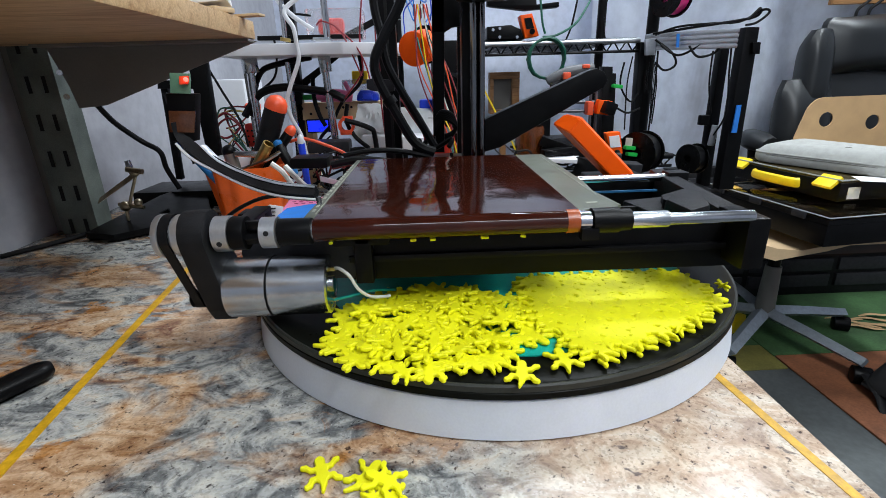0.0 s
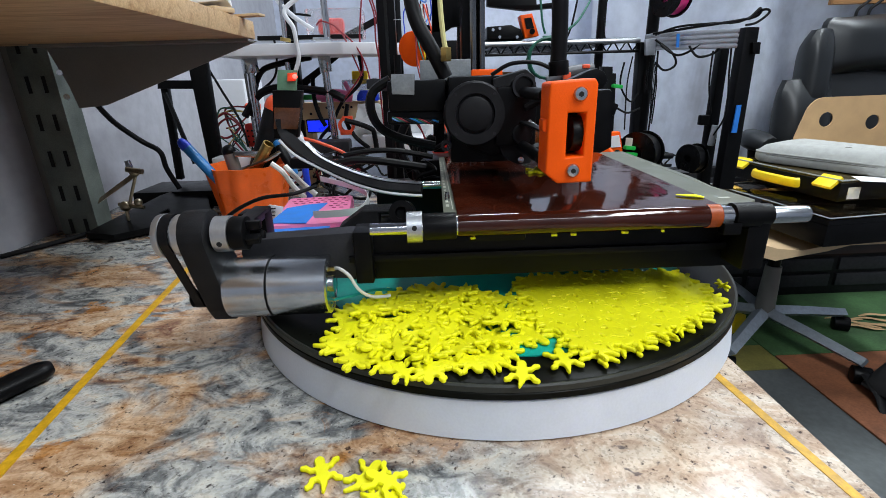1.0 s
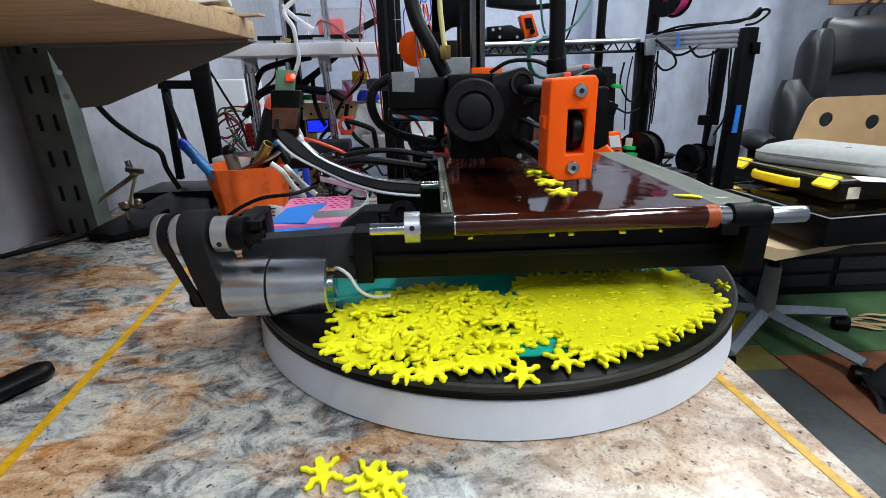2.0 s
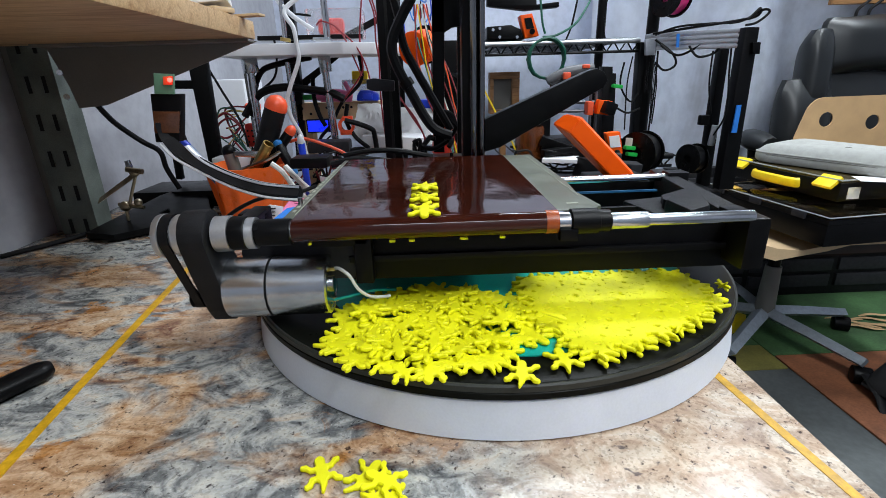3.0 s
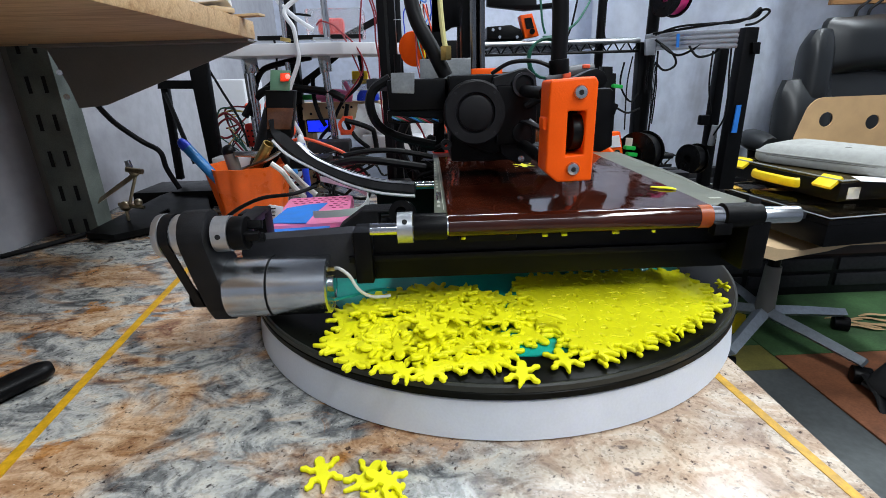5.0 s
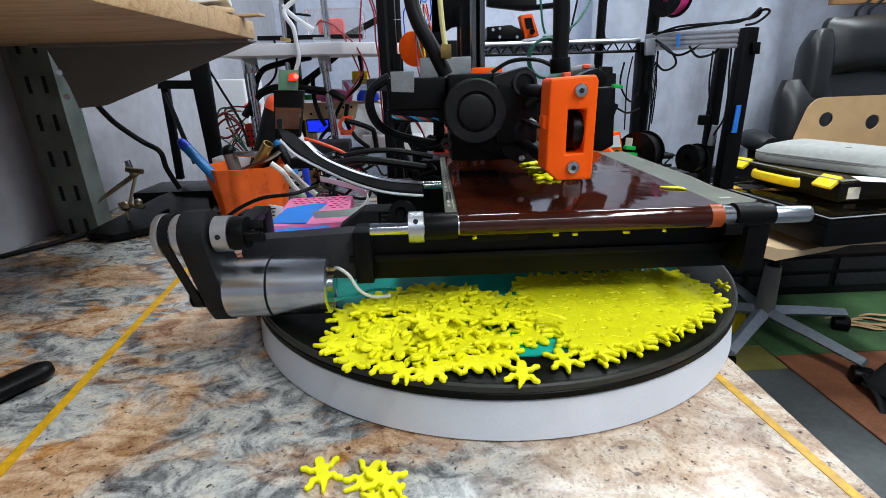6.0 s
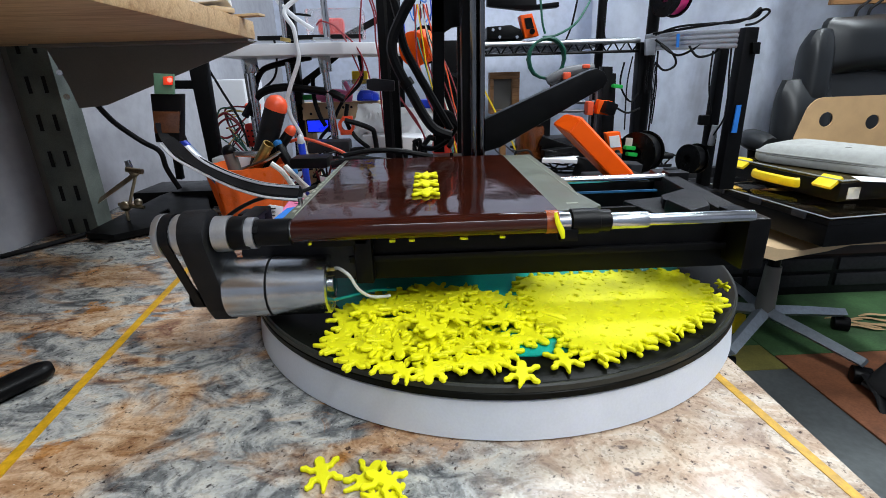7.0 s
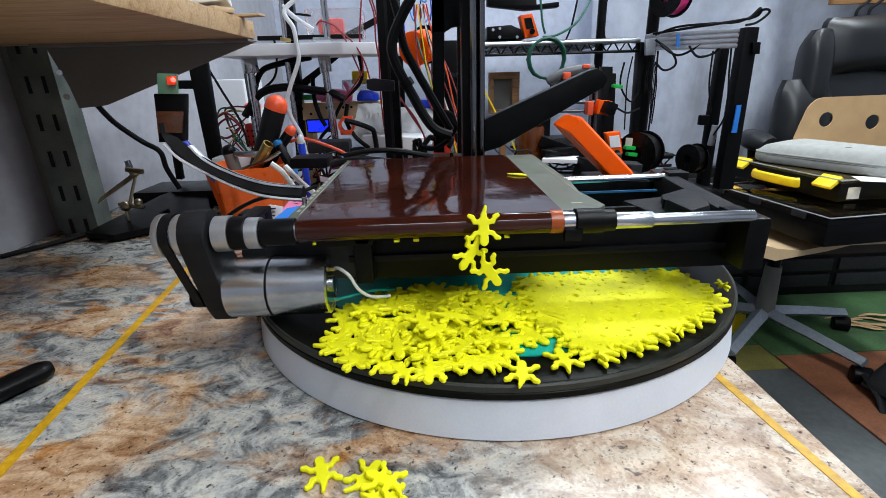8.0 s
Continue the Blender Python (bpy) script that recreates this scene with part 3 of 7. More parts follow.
part("idler_bracket", windowed_block([(-0.076, 0.366, 0.094), (-0.0551, 0.366, 0.1085), (-0.0214, 0.366, 0.1085), (-0.0197, 0.366, 0.094)], [(-0.0427, 0.366, 0.1055), (-0.0291, 0.366, 0.1055), (-0.0297, 0.366, 0.0965), (-0.0426, 0.366, 0.0965)], 0.02), BLACK_ROUGH, printer)
part("column", span(B(), (0.042, 0.592, 0.045), (0.062, 0.622, 0.62), 0.001), BLACK_METAL, printer, "black aluminium column")
part("column_rod", cyl(B(), (0.0645, 0.588, 0.06), (0.0645, 0.588, 0.62), 0.004, 20), ROD_STEEL, printer, "chrome vertical rod")
part("column_screw", cyl(B(), (0.0545, 0.584, 0.06), (0.0545, 0.584, 0.62), 0.004, 16), ROD_STEEL, printer)
part("arm", prism(B(), [(0.068, 0.585, 0.158), (0.189, 0.585, 0.209), (0.2, 0.585, 0.212), (0.21, 0.585, 0.207), (0.214, 0.585, 0.198), (0.209, 0.585, 0.19), (0.087, 0.585, 0.124), (0.068, 0.585, 0.119)], (0, 0.018, 0), 0.0015), BLACK, printer, "black plastic brace arm")
part("base_beam", span(B(), (-0.06, 0.53, 0.045), (0.10, 0.70, 0.068), 0.002), BLACK, printer)
for x in (-0.05, 0.09):
    part("foot", span(B(), (x - 0.012, 0.672, 0.0002), (x + 0.012, 0.70, 0.046), 0.002), RUBBER, printer)

display = thing("control_box", "slanted orange printer control box behind the bed", "control box")
shell = B()
for p in ((0.166, 0.565, 0.141), (0.178, 0.565, 0.157), (0.256, 0.565, 0.08), (0.227, 0.565, 0.081), (0.15, 0.585, 0.15), (0.165, 0.585, 0.161), (0.226, 0.585, 0.077), (0.175, 0.615, 0.159), (0.195, 0.615, 0.155), (0.279, 0.615, 0.072)):
    shell.verts.new(p)
bmesh.ops.convex_hull(shell, input=shell.verts[:])
bmesh.ops.delete(shell, geom=[v for v in shell.verts if not v.link_faces], context="VERTS")
bmesh.ops.dissolve_limit(shell, angle_limit=0.02, verts=shell.verts[:], edges=shell.edges[:])
bmesh.ops.bevel(shell, geom=shell.edges[:], offset=0.0012, segments=2, affect="EDGES")
part("shell", shell, ORANGE, display)
part("foot", span(B(), (0.20, 0.58, 0.03), (0.27, 0.62, 0.084), 0.002), BLACK, display)
part("stand", span(B(), (0.275, 0.59, -0.0), (0.285, 0.61, 0.07), 0.002), BLACK, display)
solo("rear_bench", span(B(), (-0.57, 1.00, -0.12), (0.70, 1.5, -0.09), 0.003), DARK_GREY, "dark grey rear bench", "table", kind="structure")

# ---------------------------------------------------------------- belt drive unit
drive = thing("belt_drive", "geared motor with toothed belt drive in a black bracket", "motor drive")
AX = (0.300, 0.1135)
part("bracket", prism(B(), [(-0.160, AX[0] + 0.0165 * math.cos(a), AX[1] + 0.0165 * math.sin(a)) for a in [math.radians(v) for v in range(-20, 201, 20)]]
     + [(-0.160, 0.292, 0.085), (-0.160, 0.303, 0.056), (-0.160, 0.310, 0.0455), (-0.160, 0.340, 0.0455), (-0.160, 0.348, 0.060)], (0.0165, 0, 0), 0.0015), BLACK_ROUGH, drive, "black printed bracket")
part("motor", lathe(B(), (-0.1435, 0.314, 0.0690), (1, 0, 0), [(0.0214, 0), (0.0214, 0.0285), (0.0209, 0.029), (0.0209, 0.0298), (0.0212, 0.030), (0.0212, 0.0688), (0.0198, 0.0700), (0.0175, 0.0700), (0.0175, 0.0692), (0.006, 0.0692), (0.006, 0.072), (0.002, 0.072)], 48), STEEL, drive, "bare steel geared motor")
part("motor_band", ring(B(), (-0.1145, 0.314, 0.0690), (-0.1135, 0.314, 0.0690), 0.0217, 0.0195, 48), BLACK, drive)
part("terminal", span(B(), (-0.0745, 0.317, 0.077), (-0.071, 0.320, 0.0795), 0.0004), BRASS, drive)
part("terminal", span(B(), (-0.0745, 0.317, 0.053), (-0.071, 0.320, 0.0555), 0.0004), BRASS, drive)
pulley = part("pulley", lathe(B(), (-0.178, AX[0], AX[1]), (1, 0, 0), [(0.010, 0), (0.0140, 0.001), (0.0145, 0.003), (0.0145, 0.005), (0.0122, 0.006), (0.0122, 0.012), (0.0138, 0.013), (0.0138, 0.0175), (0.012, 0.0178)], 40), ALU, drive, "polished metal pulley")
part("small_pulley", lathe(B(), (-0.176, 0.318, 0.060), (1, 0, 0), [(0.006, 0), (0.007, 0.001), (0.005, 0.003), (0.005, 0.010), (0.007, 0.011), (0.006, 0.016)], 24), BLACK, drive)


def timing_belt():
    bm = B()
    pts, n = [], 72
    a, ra, b, rb = Vector((AX[0], AX[1])), 0.0142, Vector((0.318, 0.060)), 0.0072
    for i in range(28):
        t = math.radians(-8 + 196 * i / 27)
        pts.append((a.x + ra * math.cos(t), a.y + ra * math.sin(t)))
    for i in range(16):
        t = math.radians(186 + 170 * i / 15)
        pts.append((b.x + rb * math.cos(t), b.y + rb * math.sin(t)))
    fine = []
    for (p, q) in zip(pts, pts[1:] + pts[:1]):
        k = max(1, int((Vector(q) - Vector(p)).length / 0.0013))
        fine += [(Vector(p).lerp(Vector(q), i / k)) for i in range(k)]
    cen = (a + b) / 2
    n = len(fine)
    rows = []
    for i, p in enumerate(fine):
        d = (fine[(i + 1) % n] - fine[i - 1]).normalized()
        nrm = Vector((d.y, -d.x))
        tooth = 0.0018 if i % 2 else 0.0009
        rows.append([bm.verts.new((x, *(p + nrm * o))) for x, o in ((-0.1725, 0), (-0.1665, 0), (-0.1665, -tooth), (-0.1725, -tooth))])
    for i in range(n):
        r, s = rows[i], rows[(i + 1) % n]
        for k in range(4):
            bm.faces.new((r[k], r[(k + 1) % 4], s[(k + 1) % 4], s[k]))
    bmesh.ops.recalc_face_normals(bm, faces=bm.faces)
    return bm


part("timing_belt", timing_belt(), RUBBER, drive, "toothed black rubber belt")
coupler = part("coupler", B(), STEEL, drive, "shaft coupler with a metal ring and black jaws")
bmc = B()
ring(bmc, (-0.141, 0, 0), (-0.131, 0, 0), 0.0118, 0.004, 40)
coupler.data = mesh_of("coupler", bmc, ALU)
coupler.location = (0, AX[0], AX[1])
bmj = B()
cyl(bmj, (-0.131, 0, 0), (-0.121, 0, 0), 0.0112, 28, bev=0.001)
for k in range(3):
    r = Matrix.Rotation(k * 2.094, 4, "X")
    box(bmj, r @ Vector((-0.117, 0, 0.0055)), (0.010, 0.005, 0.0055), r, 0.0008)
jaw = part("jaw", bmj, BLACK, coupler, "black jaw")
jaw.matrix_parent_inverse = Matrix()
hole = part("set_screw", cyl(B(), (-0.136, -0.0112, -0.0035), (-0.136, -0.0119, -0.0037), 0.0017, 12), SLOT, coupler)
hole.matrix_parent_inverse = Matrix()
part("motor_wire", sweep(B(), [(-0.071, 0.318, 0.079), (-0.066, 0.310, 0.0815), (-0.0590, 0.306, 0.0775), (-0.0535, 0.306, 0.067), (-0.045, 0.310, 0.059), (-0.033, 0.318, 0.0555)], 0.0012, 8, smooth=6), WHITE_WIRE, drive, "white motor wire")
part("motor_wire", sweep(B(), [(-0.075, 0.318, 0.054), (-0.06, 0.318, 0.057), (-0.047, 0.33, 0.055), (-0.031, 0.345, 0.048)], 0.0012, 8, smooth=6), TEAL_WIRE, drive, "teal motor wire")
part("stand", span(B(), (-0.168, 0.40, 0.0002), (-0.145, 0.42, 0.10), 0.001), BLACK, drive)
part("stand_arm", span(B(), (-0.160, 0.31, 0.095), (-0.145, 0.42, 0.102), 0.001), BLACK, drive)

# ---------------------------------------------------------------- moving bed
bed = thing("belt_bed", "sliding printer bed with a glossy amber conveyor belt", "print bed")
ZB = 0.1195
part("bed_board", prism(B(), [(-0.087, 0.306, ZB - 0.003), (0.122, 0.306, ZB - 0.003), (0.132, 0.316, ZB - 0.003), (0.127, 0.36, ZB - 0.003), (0.131, 0.40, ZB - 0.003), (0.131, 0.552, ZB - 0.003), (-0.084, 0.552, ZB - 0.003)], (0, 0, 0.003), 0.0004), PCB, bed, "grey green heater board")


def loop_belt():
    bm = B()
    prof = [(0.548, ZB + 0.0012), (0.50, ZB + 0.0012), (0.42, ZB + 0.0012), (0.35, ZB + 0.0012)]
    for i in range(13):
        t = math.radians(90 + 180 * i / 12)
        prof.append((0.302 + 0.0078 * math.cos(t), ZB - 0.0066 + 0.0078 * math.sin(t)))
    prof += [(0.36, ZB - 0.0144), (0.548, ZB - 0.0144)]
    for i in range(9):
        t = math.radians(-90 + 180 * i / 8)
        prof.append((0.548 + 0.0078 * math.cos(t), ZB - 0.0066 + 0.0078 * math.sin(t)))
    rows = [[bm.verts.new((x, y, z)) for y, z in prof] for x in (-0.078, 0.098)]
    inner = [[bm.verts.new((x, y + (0.0004 if y < 0.42 else -0.0004), z * 0.996 + 0.004 * (ZB - 0.0066))) for y, z in prof] for x in (-0.078, 0.098)]
    n = len(prof)
    for i in range(n):
        j = (i + 1) % n
        bm.faces.new((rows[0][i], rows[1][i], rows[1][j], rows[0][j]))
        bm.faces.new((rows[0][i], rows[0][j], inner[0][j], inner[0][i]))
        bm.faces.new((rows[1][j], rows[1][i], inner[1][i], inner[1][j]))
    bmesh.ops.recalc_face_normals(bm, faces=bm.faces)
    return bm


part("belt", loop_belt(), BELT, bed, "glossy dark amber film belt")
ZR = ZB - 0.0066
part("roller", cyl(B(), (-0.08, 0.302, ZR), (0.102, 0.302, ZR), 0.0070, 28), STEEL, bed)
part("roller_end", cyl(B(), (0.098, 0.301, ZR), (0.106, 0.301, ZR), 0.0068, 24), CHROME, bed)
part("tape_mark", ring(B(), (0.0895, 0.302, ZR), (0.0978, 0.302, ZR), 0.0080, 0.007, 32), mat("orange_film_tape", (0.34, 0.065, 0.012), 0.25, vary=0.15), bed, "orange film tape on the belt edge")
part("bushing", cyl(B(), (-0.101, 0.301, ZR), (-0.079, 0.301, ZR), 0.0090, 28, bev=0.001), BLACK, bed)
part("bushing", lathe(B(), (0.1055, 0.301, ZR), (1, 0, 0), [(0.007, 0), (0.0086, 0.001), (0.0086, 0.019), (0.0074, 0.0195), (0.0074, 0.027), (0.0065, 0.0275)], 28), BLACK, bed)
part("bushing_clip", span(B(), (0.098, 0.292, ZR - 0.011), (0.110, 0.300, ZR - 0.003), 0.001), BLACK, bed)
part("shaft_sleeve", cyl(B(), (0.132, 0.301, ZR - 0.0006), (0.1585, 0.301, ZR - 0.0006), 0.0058, 24, bev=0.0006), STEEL, bed, "bright steel sleeve")
clamp = part("clamp_ring", ring(B(), (-0.1115, 0, 0), (-0.1015, 0, 0), 0.0104, 0.0089, 40), ALU, bed, "bright metal clamp ring with a set screw")
clamp.location = (0, 0.301, ZR)
hole = part("set_screw", cyl(B(), (-0.1065, -0.0098, 0.0022), (-0.1065, -0.0106, 0.0024), 0.0017, 12), SLOT, clamp)
hole.matrix_parent_inverse = Matrix()
part("bearing_block", span(B(), (-0.07, 0.31, ZB - 0.022), (-0.03, 0.33, ZB - 0.004), 0.002), BLACK, bed)
part("under_frame", span(B(), (-0.07, 0.33, ZB - 0.013), (0.115, 0.53, ZB - 0.004), 0.002), BLACK, bed)
part("bed_screw", cyl(B(), (-0.083, 0.345, ZB), (-0.083, 0.345, ZB + 0.006), 0.0018, 12), STEEL, bed)
# printed legend on the board
for i in range(16):
    y = 0.325 + i * 0.0125
    part("legend_mark", span(B(), (-0.0845, y, ZB), (-0.0825, y + rng.uniform(0.005, 0.009), ZB + 0.0003)), PRINT_INK, bed)
part("legend_line", span(B(), (-0.0805, 0.318, ZB), (-0.0800, 0.54, ZB + 0.0003)), PRINT_INK, bed)
part("legend_line", span(B(), (0.1245, 0.345, ZB), (0.1250, 0.54, ZB + 0.0003)), PRINT_INK, bed)
part("legend_mark", span(B(), (0.110, 0.322, ZB), (0.118, 0.325, ZB + 0.0003)), PRINT_INK, bed)
for x in (-0.068, 0.0, -0.013, 0.035, 0.061, 0.106):
    part("plastic_bit", box(B(), (x, 0.300, ZR - 0.0088), (0.004 + 0.002 * (x > 0), 0.002, 0.0018), pose(0, 0, 0, 0, x * 300, x * 900), 0.0006), YELLOW, bed, "yellow plastic remnant")
# curved cable channel with the sensor at its end
arc = [(-0.103, 0.42, 0.1115), (-0.135, 0.425, 0.1145), (-0.165, 0.435, 0.1215), (-0.194, 0.445, 0.1335), (-0.216, 0.452, 0.147), (-0.230, 0.458, 0.160), (-0.232, 0.458, 0.175)]
part("cable_arc", sweep(B(), arc, 0.0074, 4, (1.0, 1.0), smooth=6), BLACK_ROUGH, bed, "curved black cable channel")
arc_edge = [(p[0] - (0.004 if k > 3 else 0), p[1] - 0.0060, p[2] - 0.0042) for k, p in enumerate(arc)]
part("arc_edge", sweep(B(), arc_edge[:-1], 0.0014, 6, (1, 1), smooth=6), WHITE_PLASTIC, bed, "white edge strip")
part("arc_rim", sweep(B(), [(p[0] + (0.006 if k > 3 else 0), p[1] + 0.001, p[2] + 0.0060) for k, p in enumerate(arc[:5])], 0.0026, 6, (1.6, 0.5), smooth=6), ALU, bed, "pale grey upper rim")
part("sensor_post", prism(B(), [(-0.235, 0.455, 0.2), (-0.209, 0.455, 0.199), (-0.218, 0.455, 0.157), (-0.24, 0.455, 0.157)], (0, 0.012, 0), 0.001), BLACK, bed)
part("film_wrap", prism(B(), [(-0.235, 0.453, 0.185), (-0.211, 0.453, 0.184), (-0.216, 0.453, 0.165), (-0.238, 0.453, 0.166)], (0, 0.0015, 0), 0.0005), BROWN_GLASS, bed, "amber film wrapped round the post")
sensor = part("sensor_board", prism(B(), [(-0.227, 0.453, 0.217), (-0.21, 0.453, 0.216), (-0.213, 0.453, 0.199), (-0.23, 0.453, 0.2)], (0, 0.003, 0), 0.0003), mat("sensor_green_board", (0.12, 0.25, 0.16), 0.4), bed, "small green sensor board")
part("sensor_block", prism(B(), [(-0.218, 0.45, 0.214), (-0.21, 0.45, 0.214), (-0.212, 0.45, 0.207), (-0.219, 0.45, 0.207)], (0, 0.003, 0), 0.0003), RED_ORANGE, sensor)
part("led", ball(B(), (-0.211, 0.447, 0.211), 0.0021, 10), LED_RED, sensor, "glowing red indicator")

# ---------------------------------------------------------------- moving gantry arm and print head
gantry = thing("gantry_arm", "orange ended horizontal gantry arm carrying the print head", "gantry")


xe = part("gantry_end", windowed_block([(0.0765, 0.302, 0.2015), (0.103, 0.302, 0.203), (0.105, 0.302, 0.2), (0.105, 0.302, 0.139), (0.0825, 0.302, 0.1385), (0.0745, 0.302, 0.1455), (0.0750, 0.302, 0.200)],
                                       [(0.0872, 0.302, 0.183), (0.0985, 0.302, 0.183), (0.0985, 0.302, 0.156), (0.0872, 0.302, 0.155)], 0.024), ORANGE, gantry, "bright orange printed end block")
part("back_plate", prism(B(), [(0.079, 0.326, 0.2), (0.109, 0.326, 0.199), (0.111, 0.326, 0.139), (0.084, 0.326, 0.14)], (0, 0.008, 0), 0.002), ORANGE, xe)
part("window_lining", prism(B(), [(0.091, 0.32, 0.182), (0.103, 0.32, 0.181), (0.103, 0.32, 0.154), (0.092, 0.32, 0.153)], (0, 0.002, 0)), SLOT, xe)
part("pulley_wheel", cyl(B(), (0.092, 0.316, 0.169), (0.099, 0.316, 0.169), 0.0115, 32, bev=0.0008), BLACK_METAL, xe, "black belt pulley")
for c in ((0.094, 0.302, 0.194), (0.092, 0.302, 0.147)):
    screw = part("screw", lathe(B(), c, (0, -1, 0), [(0.0044, 0), (0.0044, 0.0012), (0.0036, 0.0022), (0.0022, 0.0024)], 24), STEEL, xe, "steel screw head")
    part("socket", cyl(B(), (c[0], c[1] - 0.0023, c[2]), (c[0], c[1] - 0.00255, c[2]), 0.0017, 6), SLOT, screw)
part("wedge", prism(B(), [(0.0725, 0.306, 0.172), (0.0725, 0.306, 0.179), (0.077, 0.306, 0.180), (0.077, 0.306, 0.170)], (0, 0.012, 0), 0.001), ORANGE, xe)
part("rod", cyl(B(), (0.079, 0.33, 0.193), (0.079, 0.60, 0.193), 0.0045, 18), BLACK_METAL, gantry)
part("rod", cyl(B(), (0.079, 0.33, 0.150), (0.079, 0.60, 0.150), 0.0045, 18), BLACK_METAL, gantry)
part("gantry_mount", span(B(), (0.035, 0.565, 0.140), (0.095, 0.59, 0.205), 0.003), BLACK, gantry)
part("gantry_mount_top", span(B(), (0.05, 0.56, 0.200), (0.085, 0.585, 0.214), 0.002), ORANGE, gantry)
part("gantry_belt", span(B(), (0.076, 0.33, 0.169), (0.082, 0.58, 0.1705)), RUBBER, gantry)
DULL_ALU = mat("dull_heat_sink", (0.30, 0.32, 0.33), 0.45, 0.6, vary=0.25)
head = part("print_head", span(B(), (0.018, 0.415, 0.135), (0.084, 0.47, 0.207), 0.004), BLACK, gantry, "black print head with blower and motor")
blower = part("blower", lathe(B(), (0.039, 0.415, 0.177), (0, -1, 0), [(0.0250, 0), (0.0262, 0.002), (0.0262, 0.011), (0.0245, 0.013), (0.0165, 0.013), (0.0160, 0.009), (0.0145, 0.009), (0.0140, 0.0125), (0.0125, 0.0135), (0.001, 0.0135)], 48), BLACK_ROUGH, head, "round black blower fan")
for k in range(4):
    a = math.radians(45 + 90 * k)
    part("blower_screw", cyl(B(), (0.039 + 0.0225 * math.cos(a), 0.4025, 0.177 + 0.0225 * math.sin(a)), (0.039 + 0.0225 * math.cos(a), 0.4015, 0.177 + 0.0225 * math.sin(a)), 0.0012, 8), DARK_GREY, head)
part("blower_lug", ring(B(), (0.0145, 0.413, 0.1515), (0.0145, 0.406, 0.1515), 0.0045, 0.0022, 16), BLACK_ROUGH, head)
part("nozzle_duct", prism(B(), [(0.029, 0.41, 0.164), (0.058, 0.41, 0.166), (0.071, 0.41, 0.148), (0.054, 0.41, 0.141), (0.032, 0.41, 0.149)], (0, 0.03, 0), 0.003), BLACK, head)
part("side_plate", prism(B(), [(0.054, 0.408, 0.204), (0.081, 0.408, 0.211), (0.089, 0.408, 0.205), (0.09, 0.408, 0.194), (0.088, 0.408, 0.134), (0.076, 0.408, 0.133), (0.063, 0.408, 0.14), (0.056, 0.408, 0.159)], (0, 0.02, 0), 0.002), BLACK_ROUGH, head)
for c in ((0.065, 0.406, 0.195), (0.078, 0.406, 0.138)):
    part("bolt", cyl(B(), c, (c[0], c[1] - 0.002, c[2]), 0.0028, 14, bev=0.0005), STEEL, head)
part("bearing", cyl(B(), (0.077, 0.4, 0.197), (0.075, 0.44, 0.196), 0.0085, 24, bev=0.001), BLACK_METAL, head)
part("stepper", span(B(), (-0.034, 0.425, 0.179), (0.016, 0.466, 0.205), 0.003), BLACK, head, "square black stepper motor")
part("stepper_body", span(B(), (-0.036, 0.430, 0.168), (0.018, 0.462, 0.180), 0.003), BLACK_METAL, head)
part("carriage_plate", span(B(), (0.056, 0.402, 0.150), (0.090, 0.412, 0.198), 0.003), BLACK, head)
part("bearing_ring", ring(B(), (0.078, 0.398, 0.198), (0.078, 0.402, 0.198), 0.0095, 0.0075, 28), DARK_GREY, head)
part("bearing", cyl(B(), (0.078, 0.4, 0.16), (0.079, 0.44, 0.156), 0.0085, 24, bev=0.001), BLACK_METAL, head)
part("head_cable", sweep(B(), [(0.053, 0.41, 0.207), (0.068, 0.405, 0.215), (0.088, 0.4, 0.215), (0.104, 0.4, 0.208)], 0.0016, 8, smooth=6), RUBBER, head)
part("head_cable", sweep(B(), [(0.08, 0.4, 0.181), (0.09, 0.395, 0.186), (0.094, 0.39, 0.182)], 0.003, 8, smooth=5), RUBBER, head)
part("head_cable", sweep(B(), [(0.083, 0.4, 0.17), (0.089, 0.395, 0.165), (0.093, 0.39, 0.16)], 0.002, 8, smooth=5), ALU, head)
part("cable_chain", prism(B(), [(-0.01, 0.45, 0.201), (0.018, 0.45, 0.205), (0.02, 0.45, 0.176), (-0.009, 0.45, 0.174)], (0, 0.02, 0), 0.002), BLACK, head)
part("stepper_label", prism(B(), [(-0.03, 0.424, 0.21), (-0.01, 0.424, 0.21), (-0.011, 0.424, 0.193), (-0.03, 0.424, 0.194)], (0, 0.0012, 0), 0.0005), DULL_ALU, head, "bare metal heat sink plate")
HX = Matrix.Translation((0, 0.09, 0))


def fore(bm):
    """The hot end stands further back than the blower."""
    bm.transform(HX)
    return bm


part("shroud", fore(prism(B(), [(0.136, 0.335, 0.192), (0.158, 0.335, 0.193), (0.161, 0.335, 0.19), (0.164, 0.335, 0.143), (0.154, 0.335, 0.138), (0.14, 0.335, 0.14)], (0, 0.012, 0), 0.002)), BLACK, head, "black square fan shroud")
part("hotend_body", fore(prism(B(), [(0.116, 0.345, 0.201), (0.138, 0.345, 0.201), (0.143, 0.345, 0.126), (0.12, 0.345, 0.126)], (0, 0.02, 0), 0.003)), BLACK, head)
part("lower_body", fore(prism(B(), [(0.063, 0.33, 0.15), (0.117, 0.33, 0.145), (0.121, 0.33, 0.124), (0.104, 0.33, 0.124), (0.098, 0.33, 0.133), (0.069, 0.33, 0.137)], (0, 0.03, 0), 0.003)), BLACK_ROUGH, head)
for p in ((0.086, 0.328, 0.142), (0.113, 0.328, 0.139)):
    part("bolt", fore(cyl(B(), p, (p[0], p[1] - 0.002, p[2]), 0.0026, 14, bev=0.0004)), STEEL, head)
